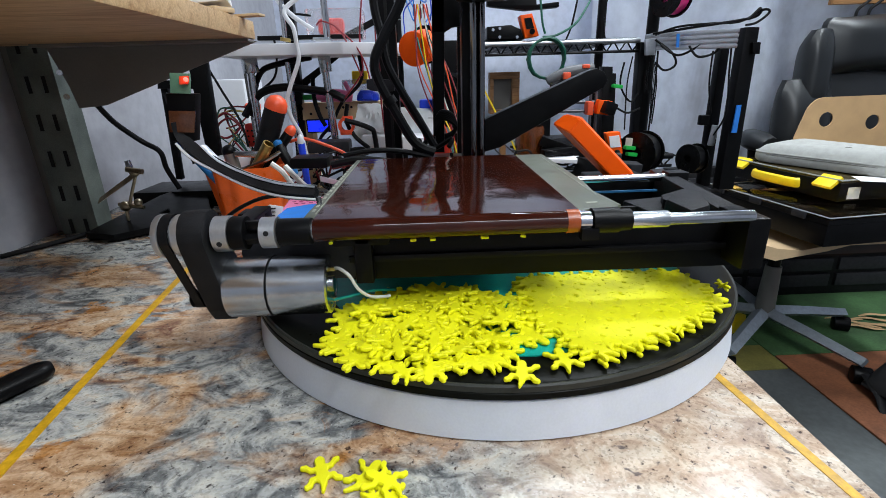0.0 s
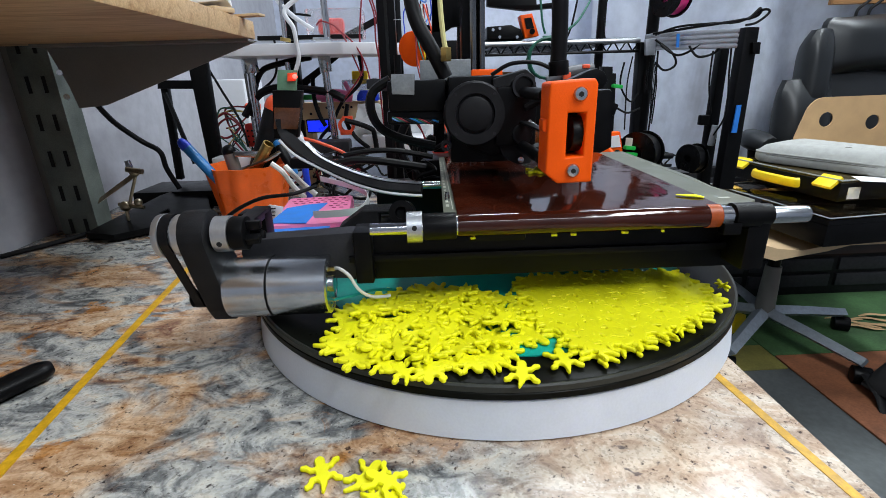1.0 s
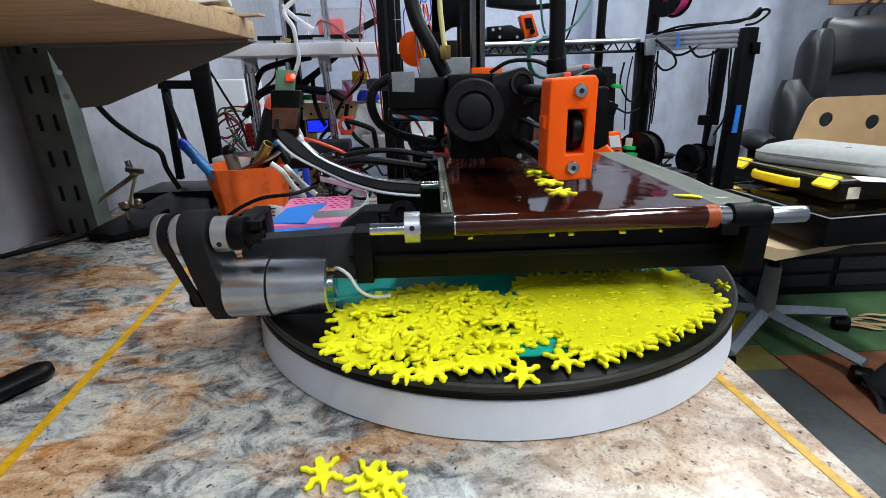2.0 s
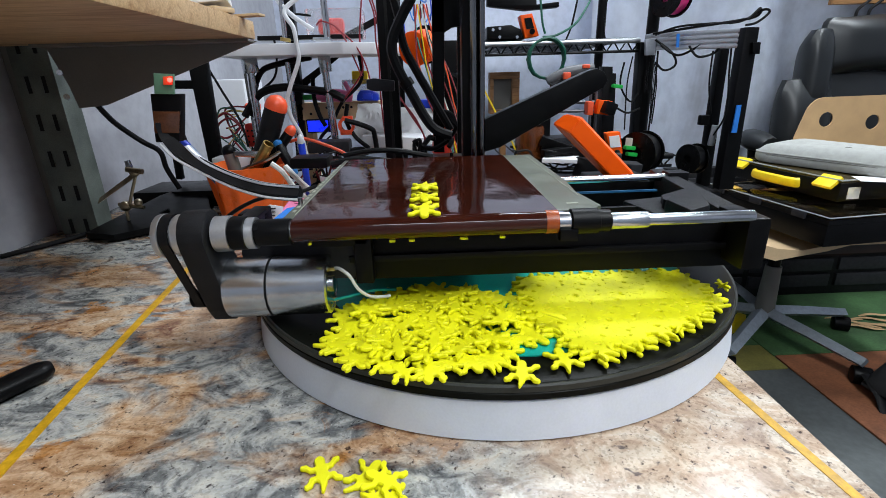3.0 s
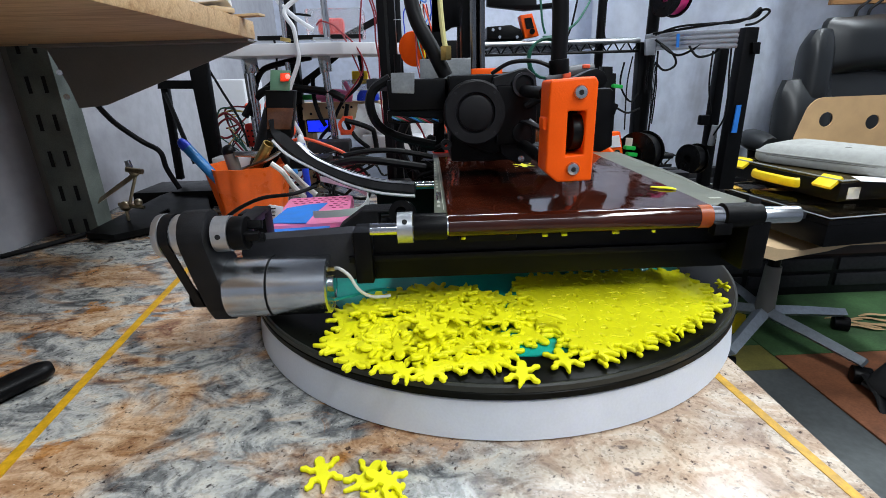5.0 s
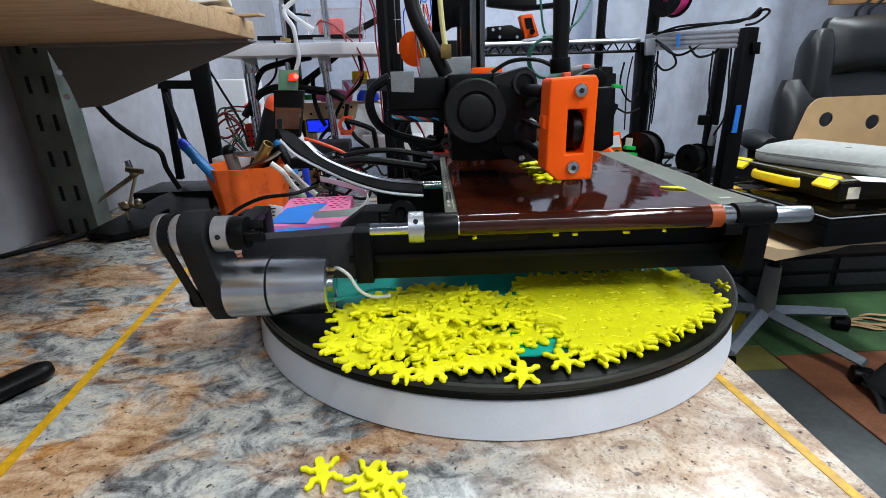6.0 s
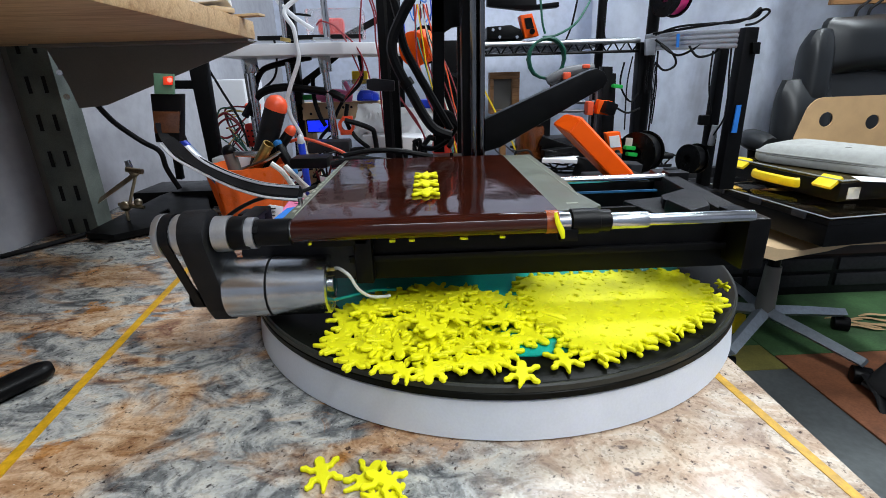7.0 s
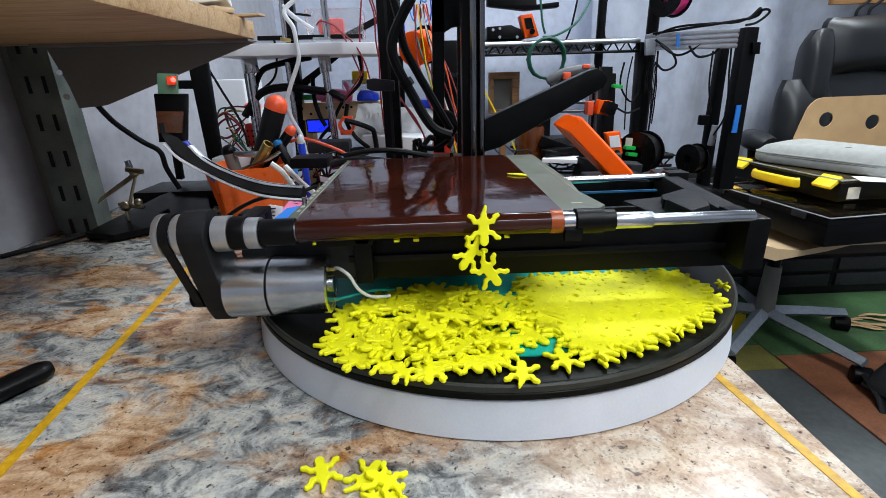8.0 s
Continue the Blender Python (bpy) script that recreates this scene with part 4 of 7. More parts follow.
part("heat_break", fore(cyl(B(), (0.127, 0.33, 0.158), (0.127, 0.33, 0.141), 0.0042, 16)), CHROME, head, "steel heat break tube")
part("heater_sleeve", fore(cyl(B(), (0.127, 0.328, 0.14), (0.126, 0.328, 0.124), 0.0075, 16, bev=0.0008)), CLEAR, head)
part("nozzle", fore(cyl(B(), (0.124, 0.325, 0.12), (0.124, 0.325, 0.125), 0.0022, 12, 0.0046)), BRASS, head, "brass nozzle")
part("heater_wire", fore(sweep(B(), [(0.118, 0.328, 0.201), (0.121, 0.328, 0.188), (0.124, 0.328, 0.171), (0.127, 0.328, 0.161)], 0.0028, 8, smooth=5)), RED_ORANGE, head, "red heater wire sleeve")
part("heater_wire", fore(sweep(B(), [(0.121, 0.33, 0.201), (0.124, 0.33, 0.188), (0.128, 0.33, 0.171), (0.13, 0.33, 0.156), (0.131, 0.33, 0.139)], 0.0030, 8, smooth=5)), RED_ORANGE, head, "red heater wire sleeve")
part("heater_wire", fore(sweep(B(), [(0.121, 0.327, 0.201), (0.126, 0.327, 0.18), (0.133, 0.327, 0.158), (0.139, 0.327, 0.142)], 0.0030, 8, smooth=5)), RUBBER, head)
part("fitting", cyl(B(), (0.017, 0.43, 0.219), (0.017, 0.43, 0.23), 0.005, 6, bev=0.0008), BRASS, head)
part("feed_tube", sweep(B(), [(0.017, 0.43, 0.227), (0.015, 0.43, 0.24), (0.013, 0.43, 0.266), (0.011, 0.43, 0.324)], 0.0022, 8, smooth=4), BOWDEN, head, "translucent yellowish feed tube")
part("cable_sleeve", sweep(B(), [(0.017, 0.44, 0.206), (0.006, 0.44, 0.228), (-0.008, 0.445, 0.255), (-0.012, 0.45, 0.286), (-0.011, 0.45, 0.334)], [0.0065] * 5, 10, smooth=5), RUBBER, head, "thick black cable sleeve")
part("cable_sleeve", sweep(B(), [(0.105, 0.4, 0.215), (0.105, 0.4, 0.236), (0.104, 0.4, 0.259), (0.1, 0.4, 0.318)], [0.0065] * 4, 10, smooth=4), RUBBER, head, "thick black cable sleeve")
part("cable_collar", cyl(B(), (0.106, 0.4, 0.205), (0.105, 0.4, 0.216), 0.008, 16, bev=0.001), BLACK, head)
part("side_cable", sweep(B(), [(-0.032, 0.44, 0.206), (-0.047, 0.44, 0.197), (-0.051, 0.44, 0.183), (-0.045, 0.45, 0.165), (-0.026, 0.46, 0.153), (0.006, 0.46, 0.145)], 0.0042, 8, smooth=6), RUBBER, head)
part("mount_plate", span(B(), (-0.006, 0.474, 0.192), (0.042, 0.478, 0.222), 0.001), DULL_ALU, head, "grey metal mounting plate")
for k, m in enumerate((RED_WIRE, GREEN_WIRE, BLUE_PEN, RUBBER, RUBBER)):
    part("twisted_wire", sweep(B(), [(-0.031 + 0.004 * i, 0.424 + 0.0014 * math.cos(i * 1.3 + k * 1.257), 0.1735 - 0.0004 * i + 0.0014 * math.sin(i * 1.3 + k * 1.257)) for i in range(11)], 0.0008, 6, smooth=3), m, head)

# ---------------------------------------------------------------- shelf on the west wall
upright = thing("shelf_upright", "green grey slotted steel shelf upright", "shelf upright")
part("channel", prism(B(), [(-0.558, 0.700, 0.0003), (-0.505, 0.700, 0.0003), (-0.505, 0.735, 0.0003), (-0.508, 0.735, 0.0003), (-0.508, 0.703, 0.0003), (-0.555, 0.703, 0.0003), (-0.555, 0.735, 0.0003), (-0.558, 0.735, 0.0003)], (0, 0, 0.75)), GREEN_PAINT, upright)
for k in range(9):
    z = 0.012 + 0.0503 * k
    for x in (-0.5425, -0.5205):
        part("slot", span(B(), (x - 0.0022, 0.6985, z - 0.011), (x + 0.0022, 0.7003, z + 0.011)), SLOT, upright)
solo("wall_post", span(B(), (-0.579, 0.715, 0.0), (-0.562, 0.76, 0.75), 0.001), GREY_PAINT, "grey steel strip on the wall", "post", kind="structure")
bracket = thing("shelf_bracket", "grey triangular sheet steel shelf bracket", "bracket")
part("plate", prism(B(), [(-0.503, 0.694, 0.262), (-0.223, 0.694, 0.26), (-0.442, 0.694, 0.184), (-0.48, 0.694, 0.181), (-0.486, 0.694, 0.212)], (0, 0.003, 0), 0.0008), GREY_PAINT, bracket)
part("flange", span(B(), (-0.505, 0.670, 0.258), (-0.228, 0.694, 0.2615)), GREY_PAINT, bracket)
part("bolt", cyl(B(), (-0.493, 0.694, 0.228), (-0.489, 0.688, 0.228), 0.004, 6), STEEL, bracket)
part("bolt", cyl(B(), (-0.492, 0.694, 0.196), (-0.488, 0.688, 0.197), 0.004, 6), STEEL, bracket)
solo("shelf_board", span(B(), (-0.578, -0.2, 0.262), (-0.2265, 0.698, 0.284), 0.0015), WOOD, "thick pale pine shelf board with a rough sawn edge", "shelf")
solo("wood_offcut", prism(B(), [(-0.32, 0.62, 0.2846), (-0.235, 0.60, 0.2846), (-0.222, 0.625, 0.2846), (-0.25, 0.66, 0.2846), (-0.33, 0.67, 0.2846)], (0, 0, 0.006), 0.002), PLY, "pale wooden offcut on the shelf", "offcut")
solo("wood_offcut", box(B(), (-0.225, 0.66, 0.2862), (0.05, 0.016, 0.003), pose(0, 0, 0, 0, 0, -12), 0.001), PLY, "thin pale wooden stick on the shelf", "offcut")
solo("paper_stack", box(B(), (-0.28, 0.625, 0.2955), (0.10, 0.06, 0.008), pose(0, 0, 0, 0, -6, 15), 0.001), PAPER, "crumpled white paper on the shelf", "paper")

cable([(-0.562, 0.592, 0.004), (-0.533, 0.64, 0.004), (-0.498, 0.696, 0.005), (-0.457, 0.735, 0.006), (-0.42, 0.747, 0.02)], 0.0035, RUBBER, "thick black cable lying on the bench")
cable([(-0.495, 0.75, 0.19), (-0.493, 0.78, 0.157), (-0.469, 0.8, 0.124), (-0.443, 0.8, 0.106), (-0.438, 0.8, 0.077), (-0.424, 0.8, 0.043)], 0.0042, RUBBER, "thick black cable hanging behind the upright")
cable([(-0.385, 0.9, 0.24), (-0.364, 0.9, 0.193), (-0.342, 0.9, 0.143), (-0.335, 0.9, 0.097)], 0.0022, RUBBER, "thin black hanging cable")
solo("black_tray", prism(B(), [(-0.499, 0.663, 0.012), (-0.468, 0.818, 0.03), (-0.45, 0.948, 0.03), (-0.351, 0.74, 0.012), (-0.449, 0.647, 0.012)], (0, 0, -0.010), 0.002), BLACK, "low black plastic tray", "tray")
rod = thing("black_bar", "round black bar lying on the granite", "bar")
part("shaft", sweep(B(), [(-0.330, 0.250, 0.0075), (-0.312, 0.285, 0.0075), (-0.298, 0.311, 0.0075), (-0.293, 0.318, 0.0075)], [0.0072, 0.0072, 0.0070, 0.004], 14, (1.5, 1.0), smooth=4), BLACK, rod)

CLAMP_METAL = mat("tarnished_brass", (0.42, 0.36, 0.25), 0.32, 1.0, vary=0.3)
solder = thing("soldering_clamp", "brass soldering clamp with two crocodile clips", "clamp")
part("base", lathe(B(), (-0.476, 0.738, 0.001), (0, 0, 1), [(0.022, 0), (0.022, 0.006), (0.018, 0.009), (0.008, 0.010)], 24), BLACK_METAL, solder)
part("post", cyl(B(), (-0.457, 0.7, 0.018), (-0.456, 0.7, 0.04), 0.0025, 10), CLAMP_METAL, solder)
part("joint", ball(B(), (-0.456, 0.7, 0.04), 0.008, 12), CLAMP_METAL, solder)
part("joint", ball(B(), (-0.436, 0.7, 0.045), 0.006, 12), CLAMP_METAL, solder)
part("rail", cyl(B(), (-0.465, 0.7, 0.043), (-0.429, 0.7, 0.037), 0.003, 10), CLAMP_METAL, solder)
part("arm", cyl(B(), (-0.449, 0.7, 0.044), (-0.428, 0.7, 0.09), 0.0022, 10), CLAMP_METAL, solder)
part("joint", ball(B(), (-0.431, 0.7, 0.09), 0.007, 12), CLAMP_METAL, solder)
part("clip", prism(B(), [(-0.423, 0.7, 0.096), (-0.43, 0.7, 0.084), (-0.497, 0.7, 0.044), (-0.491, 0.7, 0.054)], (0, 0.006, 0), 0.001), CLAMP_METAL, solder)
part("clip", prism(B(), [(-0.439, 0.695, 0.107), (-0.433, 0.695, 0.108), (-0.43, 0.695, 0.093), (-0.437, 0.695, 0.09)], (0, 0.006, 0), 0.001), STEEL, solder)
part("thumb_screw", cyl(B(), (-0.435, 0.69, 0.096), (-0.413, 0.69, 0.092), 0.004, 10), CLAMP_METAL, solder)

stand = thing("black_stand", "black steel tube stand", "stand")
part("post", prism(B(), [(-0.398, 0.86, 0.248), (-0.369, 0.86, 0.247), (-0.375, 0.86, 0.064), (-0.395, 0.86, 0.064)], (0, 0.018, 0), 0.001), BLACK_METAL, stand)
part("post", prism(B(), [(-0.472, 0.9, 0.21), (-0.46, 0.9, 0.21), (-0.469, 0.9, 0.04), (-0.48, 0.9, 0.041)], (0, 0.012, 0), 0.001), BLACK_METAL, stand)
part("bar", prism(B(), [(-0.464, 0.88, 0.217), (-0.4, 0.88, 0.215), (-0.402, 0.88, 0.201), (-0.467, 0.88, 0.203)], (0, 0.016, 0), 0.001), BLACK_METAL, stand)
part("brace", sweep(B(), [(-0.461, 0.89, 0.196), (-0.434, 0.89, 0.071)], 0.004, 6), BLACK_METAL, stand)
part("base", span(B(), (-0.53, 0.84, 0.0004), (-0.36, 0.94, 0.03), 0.002), BLACK_METAL, stand)

# ---------------------------------------------------------------- pen cup
cup = thing("pen_cup", "faceted orange printed cup full of pens and tools", "pen cup")
cbase = (-0.292, 0.77, 0.0005)


def faceted_cup(h, r0, r1, wall):
    bm = B()
    n = 44
    def row(r, z, tw):
        return [bm.verts.new((cbase[0] + r * (1 if i % 4 < 2 else 0.93) * math.cos(2 * math.pi * i / n + tw), cbase[1] + r * (1 if i % 4 < 2 else 0.93) * math.sin(2 * math.pi * i / n + tw), cbase[2] + z)) for i in range(n)]
    rows = [row(r0, 0, 0)] + [row(r0 + (r1 - r0) * k / 4, h * k / 4, 0.05 * k) for k in range(1, 5)] + [row(r1 - wall, h, 0.2), row(r0 - wall, 0.006, 0)]
    for a, b in zip(rows, rows[1:]):
        for i in range(n):
            bm.faces.new((a[i], a[(i + 1) % n], b[(i + 1) % n], b[i]))
    bm.faces.new(rows[0][::-1])
    bm.faces.new(rows[-1])
    bmesh.ops.recalc_face_normals(bm, faces=bm.faces)
    return bm


part("body", faceted_cup(0.086, 0.050, 0.066, 0.003), ORANGE_DULL, cup)


def pen(p, q, r, m, label, tip=None):
    """A pen or tool that leans in the cup, from its foot p to its top q."""
    ob = thing("pen", label, "pen")
    p, q = Vector(p), Vector(q)
    part("barrel", lathe(B(), p, q - p, [(r * 0.8, 0), (r, 0.004), (r, (q - p).length * 0.97), (r * 0.7, (q - p).length)], 14), m, ob)
    if tip:
        part("cap", lathe(B(), p + (q - p) * 0.92, q - p, [(r * 1.03, 0), (r * 1.06, 0.003), (r * 0.98, (q - p).length * 0.07), (r * 0.7, (q - p).length * 0.11), (r * 0.25, (q - p).length * 0.13)], 14), tip, ob)
    return ob


pen((-0.300, 0.735, 0.03), (-0.364, 0.72, 0.128), 0.0075, BLUE_PEN, "blue pen leaning in the orange cup", BLUE)
pen((-0.30, 0.76, 0.02), (-0.311, 0.75, 0.114), 0.010, GREY_PAINT, "grey handled tool in the orange cup", BLACK)
tube = thing("brass_tube", "hollow brass tube leaning in the orange cup", "tube")
part("pipe", ring(B(), (-0.318, 0.765, 0.022), (-0.2427, 0.735, 0.1205), 0.0082, 0.0066, 20), BRASS, tube)
pen((-0.303, 0.785, 0.02), (-0.234, 0.78, 0.180), 0.0165, BLACK_ROUGH, "black screwdriver with an orange cap", RED_ORANGE)
pen((-0.288, 0.775, 0.05), (-0.2175, 0.78, 0.137), 0.008, BLACK, "small black screwdriver with an orange cap", RED_ORANGE)
fine = thing("precision_screwdriver", "black precision screwdriver with blue ends", "screwdriver")
part("handle", lathe(B(), (-0.2319, 0.74, 0.1225), (0.0267, -0.01, -0.0536), [(0.0055, 0.006), (0.0068, 0.010), (0.0072, 0.030), (0.0062, 0.044)], 14), BLACK, fine)
part("cap", lathe(B(), (-0.2319, 0.74, 0.1225), (0.0267, -0.01, -0.0536), [(0.003, -0.002), (0.0065, 0.0), (0.0066, 0.005), (0.006, 0.0065)], 14), BLUE_PEN, fine, "bright blue end cap")
part("collar", lathe(B(), (-0.2319, 0.74, 0.1225), (0.0267, -0.01, -0.0536), [(0.006, 0.0445), (0.0064, 0.048), (0.005, 0.056), (0.002, 0.057)], 14), BLUE_PEN, fine)
part("shaft", cyl(B(), (-0.2078, 0.731, 0.0742), (-0.199, 0.7277, 0.0565), 0.0011, 8), STEEL, fine)
pen((-0.19, 0.73, 0.03), (-0.19, 0.72, 0.129), 0.005, BLUE, "slim blue ballpoint pen", WHITE_PLASTIC)
pliers = thing("side_cutters", "steel side cutters in the orange cup", "pliers")
part("jaw", prism(B(), [(-0.3, 0.74, 0.11), (-0.251, 0.74, 0.109), (-0.254, 0.74, 0.098), (-0.299, 0.74, 0.102)], (0, 0.008, 0), 0.001), STEEL, pliers)
part("handle", sweep(B(), [(-0.288, 0.735, 0.083), (-0.25, 0.73, 0.096), (-0.225, 0.73, 0.109)], 0.003, 8, smooth=4), STEEL, pliers)
part("handle", sweep(B(), [(-0.232, 0.7, 0.096), (-0.217, 0.7, 0.083), (-0.201, 0.69, 0.063), (-0.184, 0.68, 0.048)], 0.004, 8, smooth=4), WHITE_WIRE, pliers)
cable([(-0.209, 0.69, 0.093), (-0.185, 0.68, 0.069), (-0.167, 0.68, 0.052)], 0.004, WHITE_WIRE, "white cable beside the orange cup")
cable([(-0.269, 0.6, 0.042), (-0.247, 0.6, 0.056), (-0.216, 0.6, 0.068), (-0.176, 0.6, 0.072), (-0.151, 0.62, 0.077)], 0.0025, RUBBER, "black cable in front of the orange cup")

# ---------------------------------------------------------------- pink case
pink = thing("pink_case", "pink perforated electronics case with blue tape", "electronics case")
PM = pose(-0.133, 0.527, 0, 0, 0, 5.5)


def local(bm):
    bm.transform(PM)
    return bm


DARK_PINK = mat("dark_pink_hole", (0.35, 0.03, 0.10), 0.6)
part("case", local(span(B(), (-0.040, -0.056, 0.0005), (0.040, 0.068, 0.069), 0.005)), PINK, pink)
part("front_lip", local(span(B(), (-0.040, -0.070, 0.0005), (0.030, -0.0565, 0.064), 0.004)), PINK, pink)
part("blue_tape", local(prism(B(), [(-0.041, -0.048, 0.0692), (-0.033, 0.012, 0.0692), (-0.010, 0.024, 0.0692), (0.012, 0.027, 0.0692), (0.002, -0.020, 0.0692), (-0.002, -0.0560, 0.0692)], (0, 0, 0.0006))), BLUE_TAPE, pink, "blue masking tape")
part("blue_tape", local(prism(B(), [(-0.036, -0.0706, 0.0642), (0.020, -0.0706, 0.0642), (0.022, -0.0560, 0.0645), (-0.040, -0.0560, 0.0645)], (0, 0, 0.0006))), BLUE_TAPE, pink, "blue masking tape")
part("blue_tape", local(span(B(), (-0.036, -0.0712, 0.040), (0.020, -0.0703, 0.0645))), BLUE_TAPE, pink, "blue masking tape")
for i in range(8):
    for j in range(6):
        u, v = -0.030 + i * 0.0085 + (j % 2) * 0.004, 0.004 + j * 0.010
        if v > 0.028 or u > 0.014:
            part("vent_hole", local(box(B(), (u, v, 0.0691), (0.0045, 0.0022, 0.0006))), DARK_PINK, pink)
part("corner_screw", local(cyl(B(), (0.030, 0.050, 0.0688), (0.030, 0.050, 0.0694), 0.0022, 10)), STEEL, pink)
ribbon = [(-0.1206, 0.47, 0.0786), (-0.0926, 0.46, 0.0815), (-0.0733, 0.47, 0.0818), (-0.0673, 0.49, 0.0855), (-0.0735, 0.53, 0.0845), (-0.0949, 0.58, 0.082), (-0.1237, 0.6, 0.086), (-0.1423, 0.61, 0.0883)]
solo("ribbon_cable", sweep(B(), ribbon, 0.0042, 6, (0.14, 1.0), smooth=6), PAPER, "flat white ribbon cable", "cable")
flap = thing("paper_label", "curled white paper label with printed lines", "label")
part("sheet", prism(B(), [(-0.1891, 0.52, 0.0738), (-0.1811, 0.52, 0.0783), (-0.1659, 0.52, 0.0751), (-0.1719, 0.52, 0.0621), (-0.1929, 0.52, 0.0563)], (0, 0.0015, 0), 0.0003), PAPER, flap)
for k in range(3):
    part("print_bar", span(B(), (-0.1845 + 0.001 * k, 0.5186, 0.0735 - 0.004 * k), (-0.1745 - 0.001 * k, 0.5198, 0.0745 - 0.004 * k)), DARK_GREY, flap)
solo("round_bearing", ring(B(), (-0.024, 0.36, 0.107), (-0.022, 0.37, 0.104), 0.010, 0.005, 24), BLACK, "round black ball bearing", "bearing")

# ---------------------------------------------------------------- white plate machine behind
plate = thing("plate_machine", "white plate machine on steel rods", "machine")
part("plate", prism(B(), [(-0.347, 0.86, 0.25), (-0.139, 0.86, 0.249), (-0.128, 0.9, 0.253), (0.024, 1, 0.253), (0.03, 1, 0.268), (-0.22, 1.05, 0.288), (-0.379, 1.05, 0.287)][:2] + [(0.02, 1.0, 0.252), (0.03, 1.05, 0.252), (-0.37, 1.05, 0.252)], (0, 0, 0.019), 0.003), WHITE_PLASTIC, plate, "thick white plastic plate")
for a, b, r in (((-0.249, 0.93, 0.36), (-0.25, 0.93, 0.275), 0.0045), ((-0.175, 0.93, 0.359), (-0.175, 0.93, 0.276), 0.0062), ((-0.186, 0.93, 0.25), (-0.177, 0.93, 0.061), 0.0068), ((-0.32, 0.93, 0.249), (-0.321, 0.93, 0.103), 0.0075), ((-0.252, 0.93, 0.242), (-0.249, 0.93, 0.08), 0.0045)):
    part("rod", cyl(B(), a, b, r, 16), CHROME, plate, "polished steel rod")
part("rod_clamp", cyl(B(), (-0.184, 0.925, 0.252), (-0.182, 0.925, 0.223), 0.011, 16, bev=0.001), STEEL, plate)
part("rod_clamp", cyl(B(), (-0.318, 0.925, 0.249), (-0.317, 0.925, 0.225), 0.014, 16, bev=0.001), STEEL, plate)
part("rod_foot", prism(B(), [(-0.199, 0.92, 0.281), (-0.17, 0.92, 0.281), (-0.171, 0.92, 0.275), (-0.2, 0.92, 0.276)], (0, 0.03, 0), 0.001), STEEL, plate)
part("rod_foot", cyl(B(), (-0.25, 0.93, 0.276), (-0.249, 0.93, 0.282), 0.009, 16), BRASS, plate)
part("post", prism(B(), [(-0.265, 1, 0.363), (-0.246, 1, 0.362), (-0.255, 1, 0.046), (-0.278, 1, 0.047)], (0, 0.02, 0), 0.001), BLACK_METAL, plate, "black aluminium post")
part("dark_bar", prism(B(), [(-0.315, 0.98, 0.291), (-0.119, 0.98, 0.29), (-0.12, 0.98, 0.282), (-0.316, 0.98, 0.283)], (0, 0.02, 0), 0.001), BLACK_METAL, plate)
part("angle_brace", prism(B(), [(-0.2627, 1.02, 0.2048), (-0.1877, 1.02, 0.2515), (-0.1725, 1.02, 0.2514), (-0.2485, 1.02, 0.196)], (0, 0.003, 0)), BLACK_METAL, plate)
part("angle_brace", prism(B(), [(-0.163, 1.02, 0.292), (-0.094, 1.02, 0.323), (-0.092, 1.02, 0.311), (-0.149, 1.02, 0.286)], (0, 0.003, 0)), BLACK_METAL, plate)
part("leg", span(B(), (-0.34, 0.95, 0.0), (-0.33, 0.97, 0.255)), STEEL, plate)
solo("clear_box", box(B(), (-0.174, 1.03, 0.311), (0.11, 0.05, 0.055), None, 0.006), CLEAR, "clear plastic box with a red part", "box").visible_shadow = False
solo("red_part", box(B(), (-0.182, 1.03, 0.308), (0.05, 0.02, 0.028), None, 0.008), RED, "red plastic part in the clear box", "part")
cable([(-0.189, 0.88, 0.347), (-0.226, 0.86, 0.318), (-0.213, 0.85, 0.29), (-0.2111, 0.85, 0.2644), (-0.211, 0.85, 0.2414), (-0.2286, 0.85, 0.2035), (-0.2387, 0.85, 0.1765), (-0.2357, 0.85, 0.1517), (-0.2221, 0.85, 0.1195), (-0.2168, 0.85, 0.0834)], 0.0036, WHITE_PLASTIC, "white plastic tube hanging down")
cable([(-0.256, 0.93, 0.343), (-0.23, 0.93, 0.316), (-0.198, 0.93, 0.294)], 0.004, WHITE_PLASTIC, "thin white plastic tube")
for pts in ([(-0.104, 0.9, 0.344), (-0.113, 0.9, 0.283), (-0.113, 0.9, 0.247), (-0.115, 0.9, 0.219), (-0.149, 0.9, 0.177)], [(-0.088, 0.88, 0.34), (-0.079, 0.88, 0.298), (-0.081, 0.88, 0.227), (-0.082, 0.88, 0.171), (-0.078, 0.88, 0.102)],
            [(-0.149, 0.88, 0.291), (-0.123, 0.88, 0.268), (-0.106, 0.88, 0.237), (-0.099, 0.88, 0.209)], [(-0.094, 0.89, 0.342), (-0.085, 0.89, 0.312), (-0.085, 0.89, 0.273), (-0.082, 0.89, 0.245)],
            [(-0.186, 0.9, 0.298), (-0.175, 0.9, 0.304), (-0.148, 0.9, 0.291), (-0.13, 0.89, 0.256), (-0.114, 0.89, 0.214)], [(-0.05, 0.8, 0.19), (-0.03, 0.8, 0.155), (-0.01, 0.8, 0.123), (-0.007, 0.8, 0.107)], [(-0.048, 0.8, 0.182), (-0.021, 0.8, 0.146), (-0.004, 0.8, 0.109)]):
    cable(pts, 0.0015, RED_WIRE, "thin dark red wire", "wire", "wire", 6, 6)
